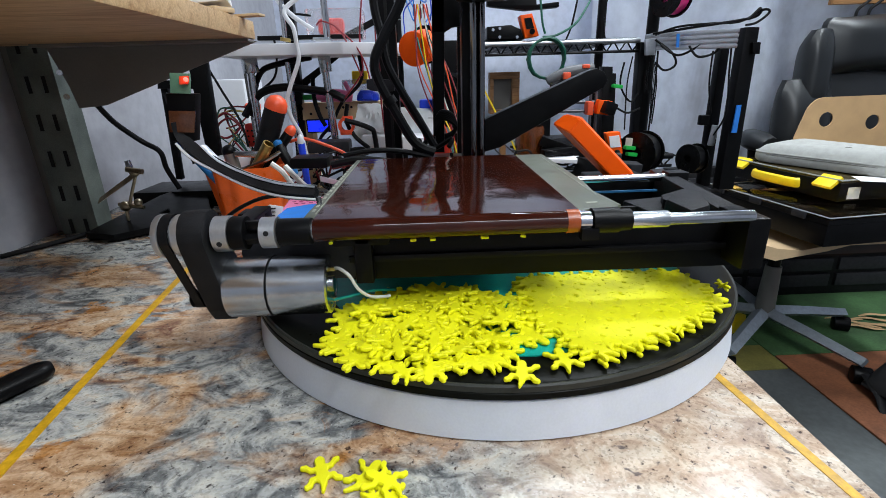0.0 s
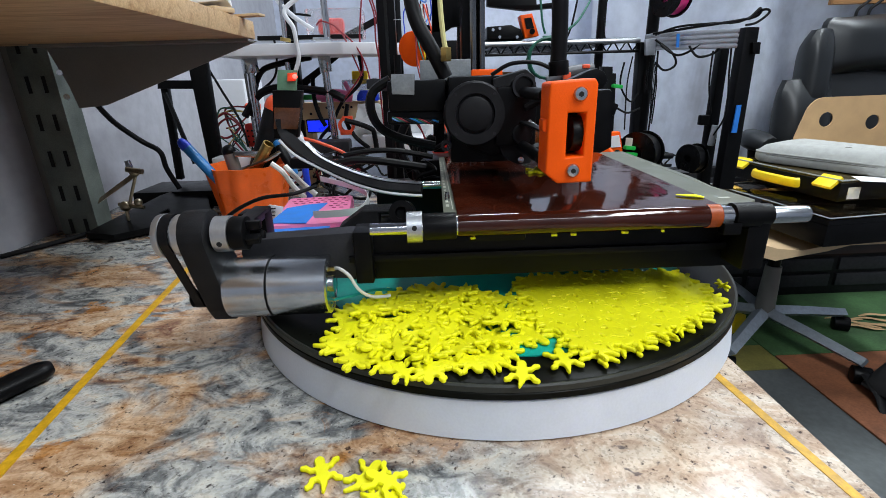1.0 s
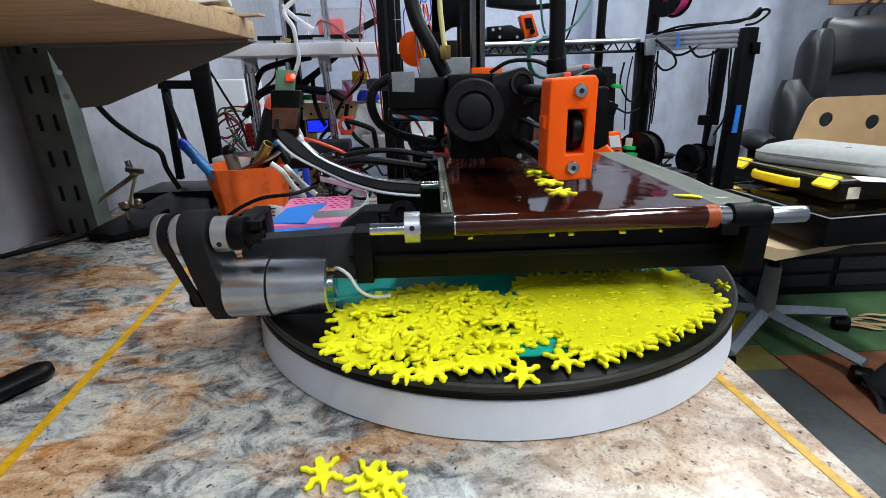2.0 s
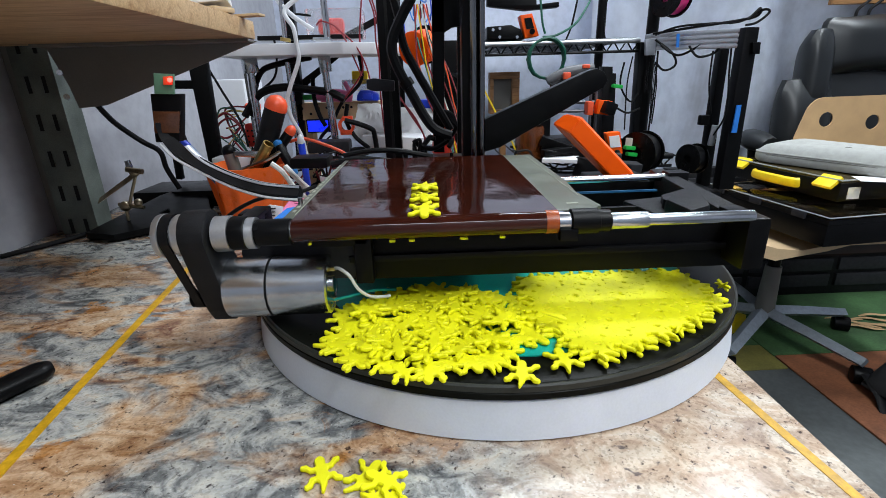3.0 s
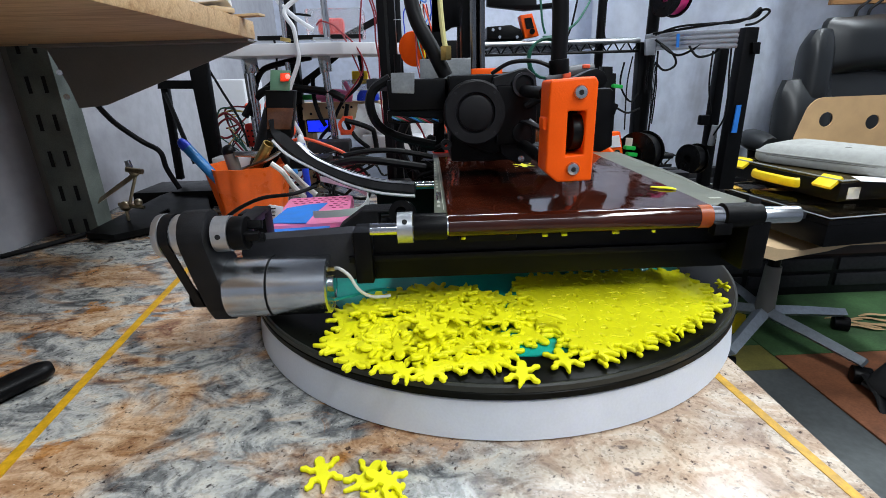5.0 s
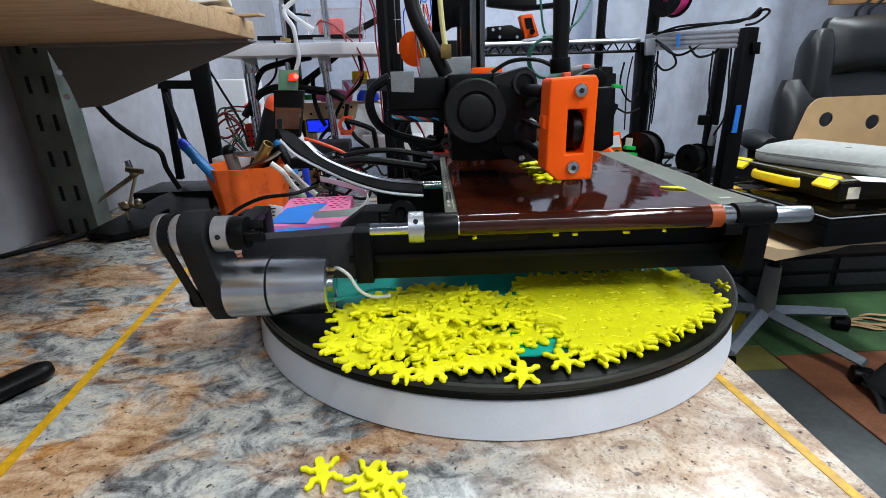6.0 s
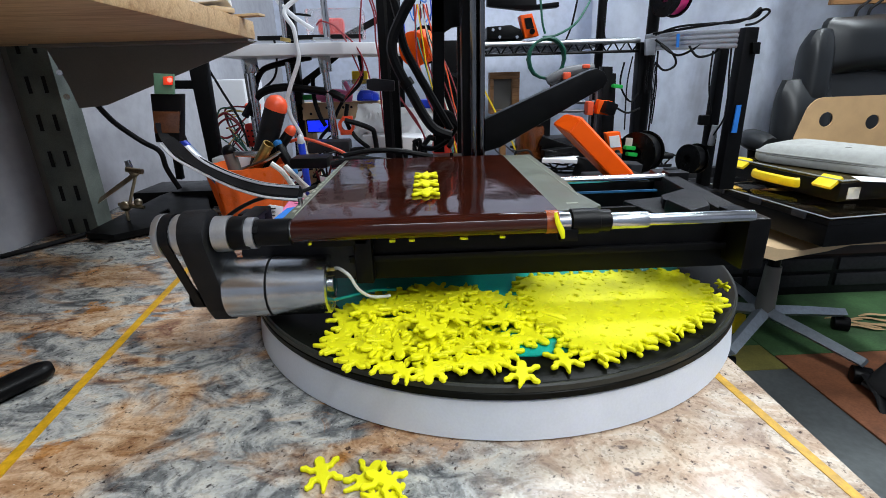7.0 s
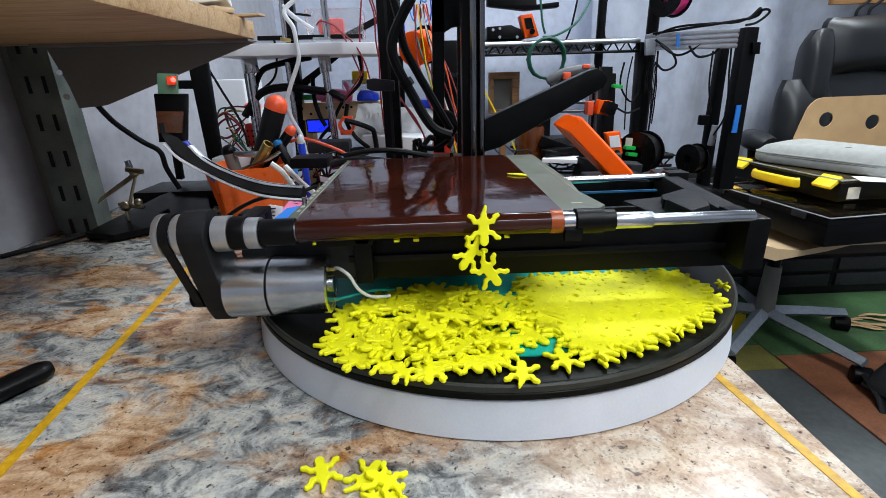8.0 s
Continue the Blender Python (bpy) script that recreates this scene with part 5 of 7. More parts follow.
for pts, r in (([(-0.335, 0.94, 0.15), (-0.322, 0.94, 0.190), (-0.3142, 0.94, 0.2117), (-0.2991, 0.94, 0.2309), (-0.2631, 0.94, 0.2412), (-0.2105, 0.94, 0.2494)], 0.0052), ([(-0.345, 0.935, 0.15), (-0.3093, 0.93, 0.1886), (-0.2663, 0.93, 0.1989), (-0.2219, 0.93, 0.1943), (-0.1776, 0.93, 0.1864), (-0.1544, 0.93, 0.1741)], 0.0072),
               ([(-0.156, 0.92, 0.1374), (-0.130, 0.92, 0.130), (-0.107, 0.92, 0.1195), (-0.103, 0.92, 0.110), (-0.1005, 0.92, 0.0851)], 0.0048), ([(-0.2139, 0.95, 0.2122), (-0.2148, 0.95, 0.1751), (-0.2077, 0.95, 0.1437), (-0.1989, 0.95, 0.1258)], 0.0042),
               ([(-0.2164, 0.95, 0.0683), (-0.2126, 0.95, 0.1011), (-0.1876, 0.95, 0.129), (-0.1617, 0.95, 0.1701), (-0.1224, 0.95, 0.2096), (-0.1277, 0.95, 0.2685)], 0.0032), ([(-0.281, 0.97, 0.283), (-0.282, 0.97, 0.244), (-0.293, 0.97, 0.214), (-0.328, 0.97, 0.19)], 0.0022),
               ([(-0.15, 0.93, 0.166), (-0.155, 0.93, 0.135), (-0.14, 0.93, 0.105), (-0.115, 0.92, 0.085)], 0.0040), ([(-0.27, 1, 0.315), (-0.247, 1, 0.328), (-0.215, 1, 0.325)], 0.002), ([(-0.1234, 0.6, 0.1075), (-0.0948, 0.6, 0.112), (-0.0666, 0.6, 0.1105), (-0.0384, 0.6, 0.106), (-0.005, 0.6, 0.10)], 0.0050),
               ([(-0.1111, 0.62, 0.1150), (-0.0801, 0.62, 0.1200), (-0.0436, 0.62, 0.1195), (0.0043, 0.62, 0.1100)], 0.0036)):
    cable(pts, r, RUBBER, "black cable in the tangle behind the printer")
cable([(-0.2295, 0.8, 0.115), (-0.212, 0.8, 0.119), (-0.1946, 0.8, 0.1168), (-0.159, 0.8, 0.1027), (-0.1369, 0.8, 0.0899), (-0.125, 0.8, 0.075)], 0.0026, RED_ORANGE, "orange red cable lying over the clutter")
cable([(-0.429, 0.98, 0.136), (-0.398, 0.98, 0.154), (-0.375, 0.98, 0.127), (-0.406, 0.98, 0.106), (-0.426, 0.98, 0.123), (-0.394, 0.98, 0.144), (-0.37, 0.98, 0.119), (-0.364, 0.98, 0.088)], 0.002, RED_WIRE, "coiled dark wires hanging", "wire", "wire")
cable([(-0.42, 0.985, 0.149), (-0.388, 0.985, 0.158), (-0.355, 0.985, 0.153)], 0.002, BRASS, "thin bent coppery wire", "wire", "wire")
solo("small_cabinet", span(B(), (-0.57, 1.30, -0.089), (-0.47, 1.45, 0.22), 0.008), WHITE_PLASTIC, "small white cabinet against the wall", "cabinet")
for c, s, m, label in (((-0.243, 1.02, 0.178), (0.03, 0.02, 0.010), GREEN, "small green plastic box"), ((-0.2155, 0.965, 0.1255), (0.046, 0.012, 0.026), BLACK, "black frame of a small display box"),
                       ((-0.2155, 0.957, 0.1255), (0.040, 0.003, 0.021), BLUE_SCREEN, "small glowing blue display"), ((-0.184, 0.9, 0.094), (0.075, 0.05, 0.02), DARK_GREY, "dark grey meshed housing"),
                       ((-0.138, 1.05, 0.2130), (0.032, 0.02, 0.026), YELLOW_PART, "small yellow plastic box"), ((-0.1465, 1.04, 0.1985), (0.055, 0.03, 0.022), CLEAR, "clear plastic storage tray"),
                       ((-0.162, 0.66, 0.1035), (0.05, 0.04, 0.014), BLACK, "flat black plastic box"), ((-0.332, 0.83, 0.082), (0.07, 0.04, 0.018), WHITE_PLASTIC, "pale grey plastic tray"),
                       ((0.071, 0.99, 0.112), (0.05, 0.05, 0.06), BLACK, "square black electronics box"), ((0.004, 1.02, 0.157), (0.04, 0.05, 0.02), BLUE, "blue plastic machine part")):
    solo("storage_item" if "box" not in label else "plastic_box", box(B(), c, s, pose(0, 0, 0, 0, 0, rng.uniform(-5, 5)), min(s) * 0.18), m, label, "storage item")
gun = thing("pink_tool", "bright pink printed tool lying on the wooden box", "tool")
part("body", sweep(B(), [(-0.222, 0.998, 0.179), (-0.20, 0.998, 0.181), (-0.175, 0.998, 0.180), (-0.150, 0.998, 0.176)], [0.007, 0.0125, 0.0125, 0.009], 10, smooth=3), PINK, gun)
part("barrel", cyl(B(), (-0.152, 0.998, 0.183), (-0.163, 0.998, 0.205), 0.0045, 12, bev=0.001), PINK, gun)
part("grip", prism(B(), [(-0.214, 0.992, 0.176), (-0.192, 0.992, 0.178), (-0.196, 0.992, 0.1685), (-0.212, 0.992, 0.168)], (0, 0.012, 0), 0.002), PINK, gun)
part("rib", span(B(), (-0.186, 0.984, 0.176), (-0.160, 0.988, 0.186), 0.001), PINK, gun)
vise = thing("blue_tool_part", "blue plastic clamp part on the wooden box", "tool")
part("body", prism(B(), [(-0.141, 0.985, 0.169), (-0.0964, 0.985, 0.168), (-0.098, 0.985, 0.182), (-0.110, 0.985, 0.1885), (-0.132, 0.985, 0.189), (-0.139, 0.985, 0.180)], (0, 0.026, 0), 0.003), BLUE, vise)
part("jaw", span(B(), (-0.128, 0.980, 0.172), (-0.108, 0.986, 0.182), 0.001), BLUE, vise)
brk = thing("orange_bracket", "orange printed bracket with a round opening", "bracket")
part("frame", ring(B(), (-0.155, 0.934, 0.128), (-0.155, 0.922, 0.127), 0.0155, 0.010, 20), RED_ORANGE, brk)
part("tab", span(B(), (-0.168, 0.925, 0.110), (-0.146, 0.934, 0.119), 0.0015), RED_ORANGE, brk)
part("tab", span(B(), (-0.162, 0.925, 0.138), (-0.1426, 0.934, 0.1445), 0.0015), RED_ORANGE, brk)
bottle = thing("red_perforated_part", "red plastic part with drilled holes", "storage item")
part("body", prism(B(), [(-0.376, 1.0, 0.0844), (-0.3509, 1.0, 0.084), (-0.352, 1.0, 0.126), (-0.360, 1.0, 0.132), (-0.3739, 1.0, 0.1304)], (0, 0.02, 0), 0.003), RED, bottle)
for k in range(6):
    part("drill_hole", cyl(B(), (-0.3685 + 0.009 * (k % 2), 1.0004, 0.095 + 0.011 * (k // 2)), (-0.3685 + 0.009 * (k % 2), 0.9985, 0.095 + 0.011 * (k // 2)), 0.0019, 10), SLOT, bottle)


def crumpled_sheet(corners, bulge, seed):
    """A wrinkled film between four corners that bulges towards the front."""
    bm = B()
    a, b, c, d = [Vector(p) for p in corners]
    n, grid = 18, []
    for j in range(n):
        v = j / (n - 1)
        row = []
        for i in range(n):
            u = i / (n - 1)
            p = (a * (1 - u) + b * u) * (1 - v) + (d * (1 - u) + c * u) * v
            w = noise.noise(Vector((u * 3.1, v * 3.1, seed))) + 0.6 * abs(noise.noise(Vector((u * 7, v * 7, seed + 3))))
            row.append(bm.verts.new(p + Vector((0.006 * noise.noise(Vector((v * 5, u * 2, seed))), -bulge * math.sin(math.pi * u) * math.sin(math.pi * v) - 0.012 * w, 0.005 * noise.noise(Vector((u * 5, 1, seed)))))))
        grid.append(row)
    for p, q in zip(grid, grid[1:]):
        for i in range(n - 1):
            bm.faces.new((p[i], p[i + 1], q[i + 1], q[i]))
    bmesh.ops.solidify(bm, geom=bm.faces[:], thickness=0.0006)
    return bm


FILM = mat("milky_plastic_film", (0.86, 0.88, 0.90), 0.3, vary=0.04, bump=0.05)
solo("plastic_bag", crumpled_sheet([(-0.138, 0.985, 0.164), (-0.070, 0.985, 0.162), (-0.066, 0.94, 0.098), (-0.148, 0.94, 0.1)], 0.012, 2), FILM, "crumpled milky white plastic bag", "plastic bag")
solo("plastic_bag", crumpled_sheet([(-0.060, 0.99, 0.155), (0.012, 0.99, 0.150), (0.02, 0.95, 0.085), (-0.07, 0.95, 0.085)], 0.014, 5), FILM, "crumpled milky white plastic bag", "plastic bag")
peg = thing("peg_box", "pale wooden box with drilled holes", "wooden box")
part("box", span(B(), (-0.262, 1.0, 0.134), (-0.06, 1.06, 0.167), 0.001), PLY, peg)
part("leg", span(B(), (-0.262, 1.01, -0.088), (-0.24, 1.05, 0.134)), PLY, peg)
part("leg", span(B(), (-0.082, 1.01, -0.088), (-0.06, 1.05, 0.134)), PLY, peg)
for i in range(12):
    part("drill_hole", cyl(B(), (-0.253 + i * 0.0165, 0.9992, 0.157 - 0.011 * (i % 3 == 1)), (-0.253 + i * 0.0165, 1.0004, 0.157 - 0.011 * (i % 3 == 1)), 0.0026, 10), SLOT, peg)

# ---------------------------------------------------------------- posts beside the column
post = thing("frame_post", "black aluminium post behind the bed", "post")
part("profile", span(B(), (-0.0635, 0.70, 0.02), (-0.0395, 0.722, 0.6), 0.001), BLACK_METAL, post)
part("groove", span(B(), (-0.0535, 0.6985, 0.02), (-0.0495, 0.7003, 0.6)), SLOT, post)
part("foot", span(B(), (-0.075, 0.69, 0.0003), (-0.03, 0.735, 0.03), 0.002), BLACK, post)
part("end_switch", prism(B(), [(-0.083, 0.69, 0.207), (-0.073, 0.69, 0.209), (-0.044, 0.69, 0.205), (-0.045, 0.69, 0.191), (-0.075, 0.69, 0.192), (-0.083, 0.69, 0.195)], (0, 0.01, 0), 0.002), DARK_GREY, post)
part("label_plate", prism(B(), [(-0.041, 0.698, 0.282), (-0.029, 0.698, 0.282), (-0.03, 0.698, 0.281), (-0.041, 0.698, 0.281)], (0, 0.001, 0)), ALU, post)
frame2 = thing("rear_frame", "black printer frame standing behind the column", "printer frame")
part("upright", prism(B(), [(0.01, 0.66, 0.305), (0.026, 0.66, 0.304), (0.021, 0.66, 0.109), (0.006, 0.66, 0.11)], (0, 0.01, 0), 0.001), BLACK, frame2)
part("top_plate", prism(B(), [(0.01, 0.66, 0.305), (0.057, 0.66, 0.304), (0.056, 0.66, 0.268), (0.035, 0.66, 0.267), (0.025, 0.66, 0.261), (0.009, 0.66, 0.261)], (0, 0.01, 0), 0.001), BLACK, frame2)
part("upright", prism(B(), [(0.042, 0.662, 0.304), (0.061, 0.662, 0.304), (0.06, 0.662, 0.106), (0.039, 0.662, 0.107)], (0, 0.01, 0), 0.001), BLACK, frame2)
part("foot", span(B(), (-0.02, 0.655, 0.0003), (0.06, 0.72, 0.10), 0.002), BLACK, frame2)
speaker = thing("round_fan", "round black fan behind the frame", "fan")
part("housing", box(B(), (0.047, 0.99, 0.194), (0.075, 0.03, 0.16), None, 0.004), BLACK, speaker)
part("hub", lathe(B(), (0.046, 0.972, 0.195), (0, -1, 0), [(0.022, 0), (0.022, 0.003), (0.016, 0.004), (0.014, 0.001), (0.002, 0.001)], 24), BLACK_GLOSS, speaker)
spool = thing("filament_spool", "orange filament spool on the rear shelf", "spool")
part("reel", cyl(B(), (-0.019, 0.8, 0.250), (-0.001, 0.84, 0.257), 0.026, 32, 0.0255, 0.002), ORANGE, spool, "wound orange filament")
part("flange", cyl(B(), (0.001, 0.845, 0.259), (0.002, 0.85, 0.259), 0.0295, 32), BLACK, spool)
for k, m in enumerate((RED_WIRE, RED_ORANGE, TEAL_WIRE, YELLOW_PART, RED_WIRE, RED_ORANGE, WHITE_WIRE, RED_WIRE, GREEN_WIRE, RED_ORANGE, RED_WIRE)):
    way = ((-0.010, 0.80, 0.313), (-0.007, 0.79, 0.263), (0.003, 0.78, 0.218), (0.019, 0.77, 0.168), (0.033, 0.75, 0.127), (0.040, 0.74, 0.096))
    cable([(p[0] + (k - 3) * 0.0032 * f + 0.003 * math.sin(k * 2.1 + 1.7 * i), p[1] + 0.002 * (k % 3), p[2]) for i, (p, f) in enumerate(zip(way, (0.5, 1, 1.5, 1.3, 1.0, 0.8)))], 0.0011, m, "thin coloured signal wire", "wire", "wire", 6, 6)
for k in range(5):
    way = ((0.009, 0.66, 0.152), (0.019, 0.655, 0.164), (0.032, 0.655, 0.159), (0.037, 0.66, 0.141), (0.024, 0.665, 0.132), (0.011, 0.665, 0.14))
    cable([(p[0], p[1], p[2] - 0.0022 * k * f) for p, f in zip(way, (1.4, 1, 1, 0, 0.7, 0))], 0.003, RUBBER, "coil of black cable beside the column")

# hanging loop of the head's cable, which rises with the gantry
loop = thing("cable_loop", "thick black cable loop that follows the print head", "cable")
part("strand", sweep(B(), [(0.029, 0.62, 0.116), (0.004, 0.62, 0.129), (-0.021, 0.62, 0.172), (-0.038, 0.62, 0.207), (-0.04, 0.62, 0.229), (-0.027, 0.62, 0.256), (-0.005, 0.62, 0.293), (0.009, 0.62, 0.344)], 0.0062, 8, smooth=6), RUBBER, loop)
part("strand", sweep(B(), [(0.029, 0.635, 0.122), (0.01, 0.635, 0.156), (-0.011, 0.635, 0.193), (-0.027, 0.635, 0.226), (-0.032, 0.635, 0.259), (-0.038, 0.635, 0.29), (-0.038, 0.635, 0.337)], 0.0052, 8, smooth=6), RUBBER, loop)
part("tie", cyl(B(), (-0.027, 0.617, 0.185), (-0.022, 0.617, 0.177), 0.0085, 12), BLACK, loop)

# ---------------------------------------------------------------- wire shelf along the north wall
rack = thing("wire_rack", "chrome wire shelf rack with black posts", "wire shelf")
YS = 1.35
RACK_STEEL = mat("dull_rack_steel", (0.17, 0.175, 0.19), 0.4, 0.8, vary=0.2)


def truss(x0, x1, y, z, h):
    bm = B()
    cyl(bm, (x0, y, z - h), (x1, y, z - h), 0.0035, 8)
    n = int((x1 - x0) / 0.035)
    for i in range(n):
        xa, xb = x0 + (x1 - x0) * i / n, x0 + (x1 - x0) * (i + 1) / n
        xm = (xa + xb) / 2
        cyl(bm, (xa, y, z), (xm, y, z - h), 0.002, 6)
        cyl(bm, (xm, y, z - h), (xb, y, z), 0.002, 6)
    return bm


part("front_truss", truss(-0.10, 0.57, YS, 0.287, 0.026), BLACK_METAL, rack)
part("front_rail", cyl(B(), (-0.10, YS, 0.287), (0.57, YS, 0.287), 0.0065, 10), ALU, rack, "bright shelf edge rail")
part("back_rail", cyl(B(), (-0.10, YS + 0.62, 0.287), (0.57, YS + 0.62, 0.287), 0.004, 8), RACK_STEEL, rack)
# Added sheet: keeps lamp light off the wall under the rack.
part("shade_sheet", span(B(), (-0.095, YS + 0.012, 0.2925), (0.565, YS + 0.61, 0.295)), DARK_GREY, rack, "added dark sheet that shades the wall below")
for i in range(24):
    x = -0.09 + i * 0.028
    part("shelf_wire", cyl(B(), (x, YS, 0.29), (x, YS + 0.62, 0.29), 0.002, 6), RACK_STEEL, rack)
part("rack_post", cyl(B(), (0.49, YS + 0.08, -0.75), (0.49, YS + 0.08, 0.7), 0.012, 14), BLACK_METAL, rack, "black rack post")
part("rack_post", cyl(B(), (0.600, YS + 0.0, -0.75), (0.600, YS + 0.0, 0.7), 0.0155, 14), BLACK_METAL, rack, "black rack post")
part("rack_post", cyl(B(), (-0.10, YS + 0.62, -0.75), (-0.10, YS + 0.62, 0.7), 0.012, 14), BLACK_METAL, rack, "black rack post")
part("lower_truss", truss(0.05, 0.57, 1.10, 0.02, 0.022), BLACK_METAL, rack)
part("lower_rail", cyl(B(), (0.05, 1.10, 0.02), (0.57, 1.10, 0.02), 0.0065, 10), BLACK_METAL, rack)
for i in range(14):
    x = 0.06 + i * 0.04
    part("lower_wire", cyl(B(), (x, 1.10, 0.02), (x, 1.45, 0.02), 0.002, 6), BLACK_METAL, rack)
box_o = thing("display_unit", "black printer base with an orange display", "printer")
part("base", prism(B(), [(0.164, 1.36, 0.331), (0.228, 1.36, 0.334), (0.253, 1.36, 0.323), (0.263, 1.36, 0.298), (0.164, 1.36, 0.301)], (0, 0.1, 0), 0.002), BLACK, box_o)
for p in ((0.179, 1.36, 0.323), (0.197, 1.36, 0.326), (0.197, 1.36, 0.305), (0.243, 1.36, 0.304)):
    part("bolt", cyl(B(), p, (p[0], p[1] - 0.005, p[2]), 0.004, 10), STEEL, box_o)
part("display", prism(B(), [(0.248, 1.35, 0.355), (0.28, 1.35, 0.359), (0.3, 1.35, 0.305), (0.264, 1.35, 0.3)], (0, 0.04, 0), 0.002), ORANGE, box_o, "orange display housing")
part("screen", prism(B(), [(0.259, 1.347, 0.347), (0.277, 1.347, 0.349), (0.285, 1.347, 0.324), (0.266, 1.347, 0.321)], (0, 0.004, 0)), BLACK_GLOSS, box_o)
part("knob", cyl(B(), (0.281, 1.35, 0.316), (0.279, 1.338, 0.315), 0.007, 12), BLACK, box_o)
part("arm", prism(B(), [(0.165, 1.37, 0.409), (0.294, 1.37, 0.406), (0.295, 1.37, 0.382), (0.354, 1.37, 0.387), (0.355, 1.37, 0.375), (0.266, 1.37, 0.369), (0.165, 1.37, 0.382)], (0, 0.03, 0), 0.002), BLACK, box_o)


def coil(c, r, turns, wire_r, m, label, axis="Y"):
    bm = B()
    pts = []
    lr = random.Random(3)
    for i in range(turns * 16):
        a = 2 * math.pi * i / 16
        rr = r * (1 + 0.05 * math.sin(i * 0.37) + lr.uniform(-0.02, 0.02))
        pts.append((c[0] + rr * math.cos(a), c[1] + 0.012 * math.sin(i * 0.21), c[2] + rr * 1.02 * math.sin(a)))
    return solo("cable_coil", sweep(bm, pts, wire_r, 6), m, label, "cable")


coil((0.319, 1.33, 0.247), 0.048, 5, 0.0032, GREEN_WIRE, "coil of dark green wire hanging from the shelf")
cable([(0.307, 1.34, 0.301), (0.344, 1.34, 0.305), (0.4, 1.36, 0.335), (0.446, 1.4, 0.393)], 0.003, GREEN_WIRE, "thin dark green wire")
cable([(0.311, 1.33, 0.308), (0.303, 1.33, 0.335), (0.298, 1.34, 0.388)], 0.003, GREEN_WIRE, "thin dark green wire")
pic = thing("picture_frame", "brown wooden frame with a grey panel", "frame")
for lo, hi in (((0.188, 0.200), (0.278, 0.2195)), ((0.188, 0.100), (0.278, 0.112)), ((0.188, 0.112), (0.200, 0.200)), ((0.256, 0.112), (0.278, 0.200))):
    part("rail", span(B(), (lo[0], 1.49, lo[1]), (hi[0], 1.53, hi[1]), 0.002), WOOD_DARK, pic)
part("panel", span(B(), (0.2, 1.512, 0.112), (0.256, 1.525, 0.2)), GREY_PAINT, pic, "dull grey panel")
part("foot", span(B(), (0.222, 1.495, -0.089), (0.240, 1.525, 0.10)), WOOD_DARK, pic)
solo("yellow_strip", sweep(B(), [(0.116, 1.0, 0.18), (0.138, 1.0, 0.139), (0.160, 1.0, 0.100), (0.1795, 1.0, 0.0637), (0.19, 1.0, 0.02)], 0.0018, 6, smooth=3), YELLOW_PART, "thin yellow plastic strip leaning behind the column", "strip")
jar = thing("amber_jar", "squat brown glass jar", "jar")
part("glass", lathe(B(), (0.2227, 1.06, 0.030), (0, 0, 1), [(0.028, 0), (0.0315, 0.004), (0.0315, 0.066), (0.029, 0.0725), (0.026, 0.0725), (0.028, 0.064), (0.028, 0.006), (0.002, 0.005)], 28), mat("brown_glass", (0.20, 0.055, 0.012), 0.12, vary=0.2, trans=0.55), jar)
DRIVER_GREY = mat("mid_grey_plastic", (0.09, 0.092, 0.10), 0.45, vary=0.2)
driver = thing("power_driver", "grey power screwdriver with red details", "power tool")
part("body", sweep(B(), [(0.261, 1.08, 0.195), (0.305, 1.08, 0.211), (0.36, 1.08, 0.217)], [0.009, 0.0125, 0.011], 12, smooth=3), DRIVER_GREY, driver)
part("grip", sweep(B(), [(0.300, 1.08, 0.209), (0.292, 1.08, 0.196), (0.270, 1.08, 0.184)], [0.009, 0.008, 0.009], 10, smooth=3), DARK_GREY, driver)
part("button", box(B(), (0.298, 1.06, 0.204), (0.016, 0.012, 0.014), None, 0.003), RED_ORANGE, driver)
part("button", box(B(), (0.341, 1.07, 0.222), (0.016, 0.012, 0.008), None, 0.003), RED_ORANGE, driver)
part("rest", span(B(), (0.24, 1.07, 0.02), (0.27, 1.10, 0.165)), BLACK, driver)
mini = thing("small_printer", "small black printer with orange joints", "3d printer")
part("tower", prism(B(), [(0.407, 1.15, 0.222), (0.429, 1.15, 0.221), (0.445, 1.15, -0.016), (0.419, 1.15, -0.015)], (0, 0.03, 0), 0.001), BLACK_METAL, mini)
part("tower", prism(B(), [(0.436, 1.17, 0.207), (0.446, 1.17, 0.206), (0.456, 1.17, -0.021), (0.446, 1.17, -0.02)], (0, 0.03, 0), 0.001), BLACK_METAL, mini)
part("rod", cyl(B(), (0.26, 1.14, 0.146), (0.402, 1.14, 0.145), 0.0035, 10), RACK_STEEL, mini)
part("rod", cyl(B(), (0.261, 1.14, 0.127), (0.404, 1.14, 0.125), 0.0035, 10), RACK_STEEL, mini)
part("rod", cyl(B(), (0.378, 1.14, 0.183), (0.385, 1.14, -0.012), 0.0035, 10), RACK_STEEL, mini)
part("rod", cyl(B(), (0.391, 1.14, 0.183), (0.399, 1.14, -0.013), 0.0035, 10), RACK_STEEL, mini)
part("joint", box(B(), (0.405, 1.13, 0.133), (0.032, 0.03, 0.032), pose(0, 0, 0, 0, 8, 0), 0.003), ORANGE, mini, "orange printed joint")
part("joint_motor", box(B(), (0.412, 1.11, 0.132), (0.026, 0.03, 0.026), pose(0, 0, 0, 0, 20, 10), 0.002), BLACK, mini)
part("joint", box(B(), (0.373, 1.13, 0.132), (0.014, 0.03, 0.03), None, 0.003), RED_ORANGE, mini)
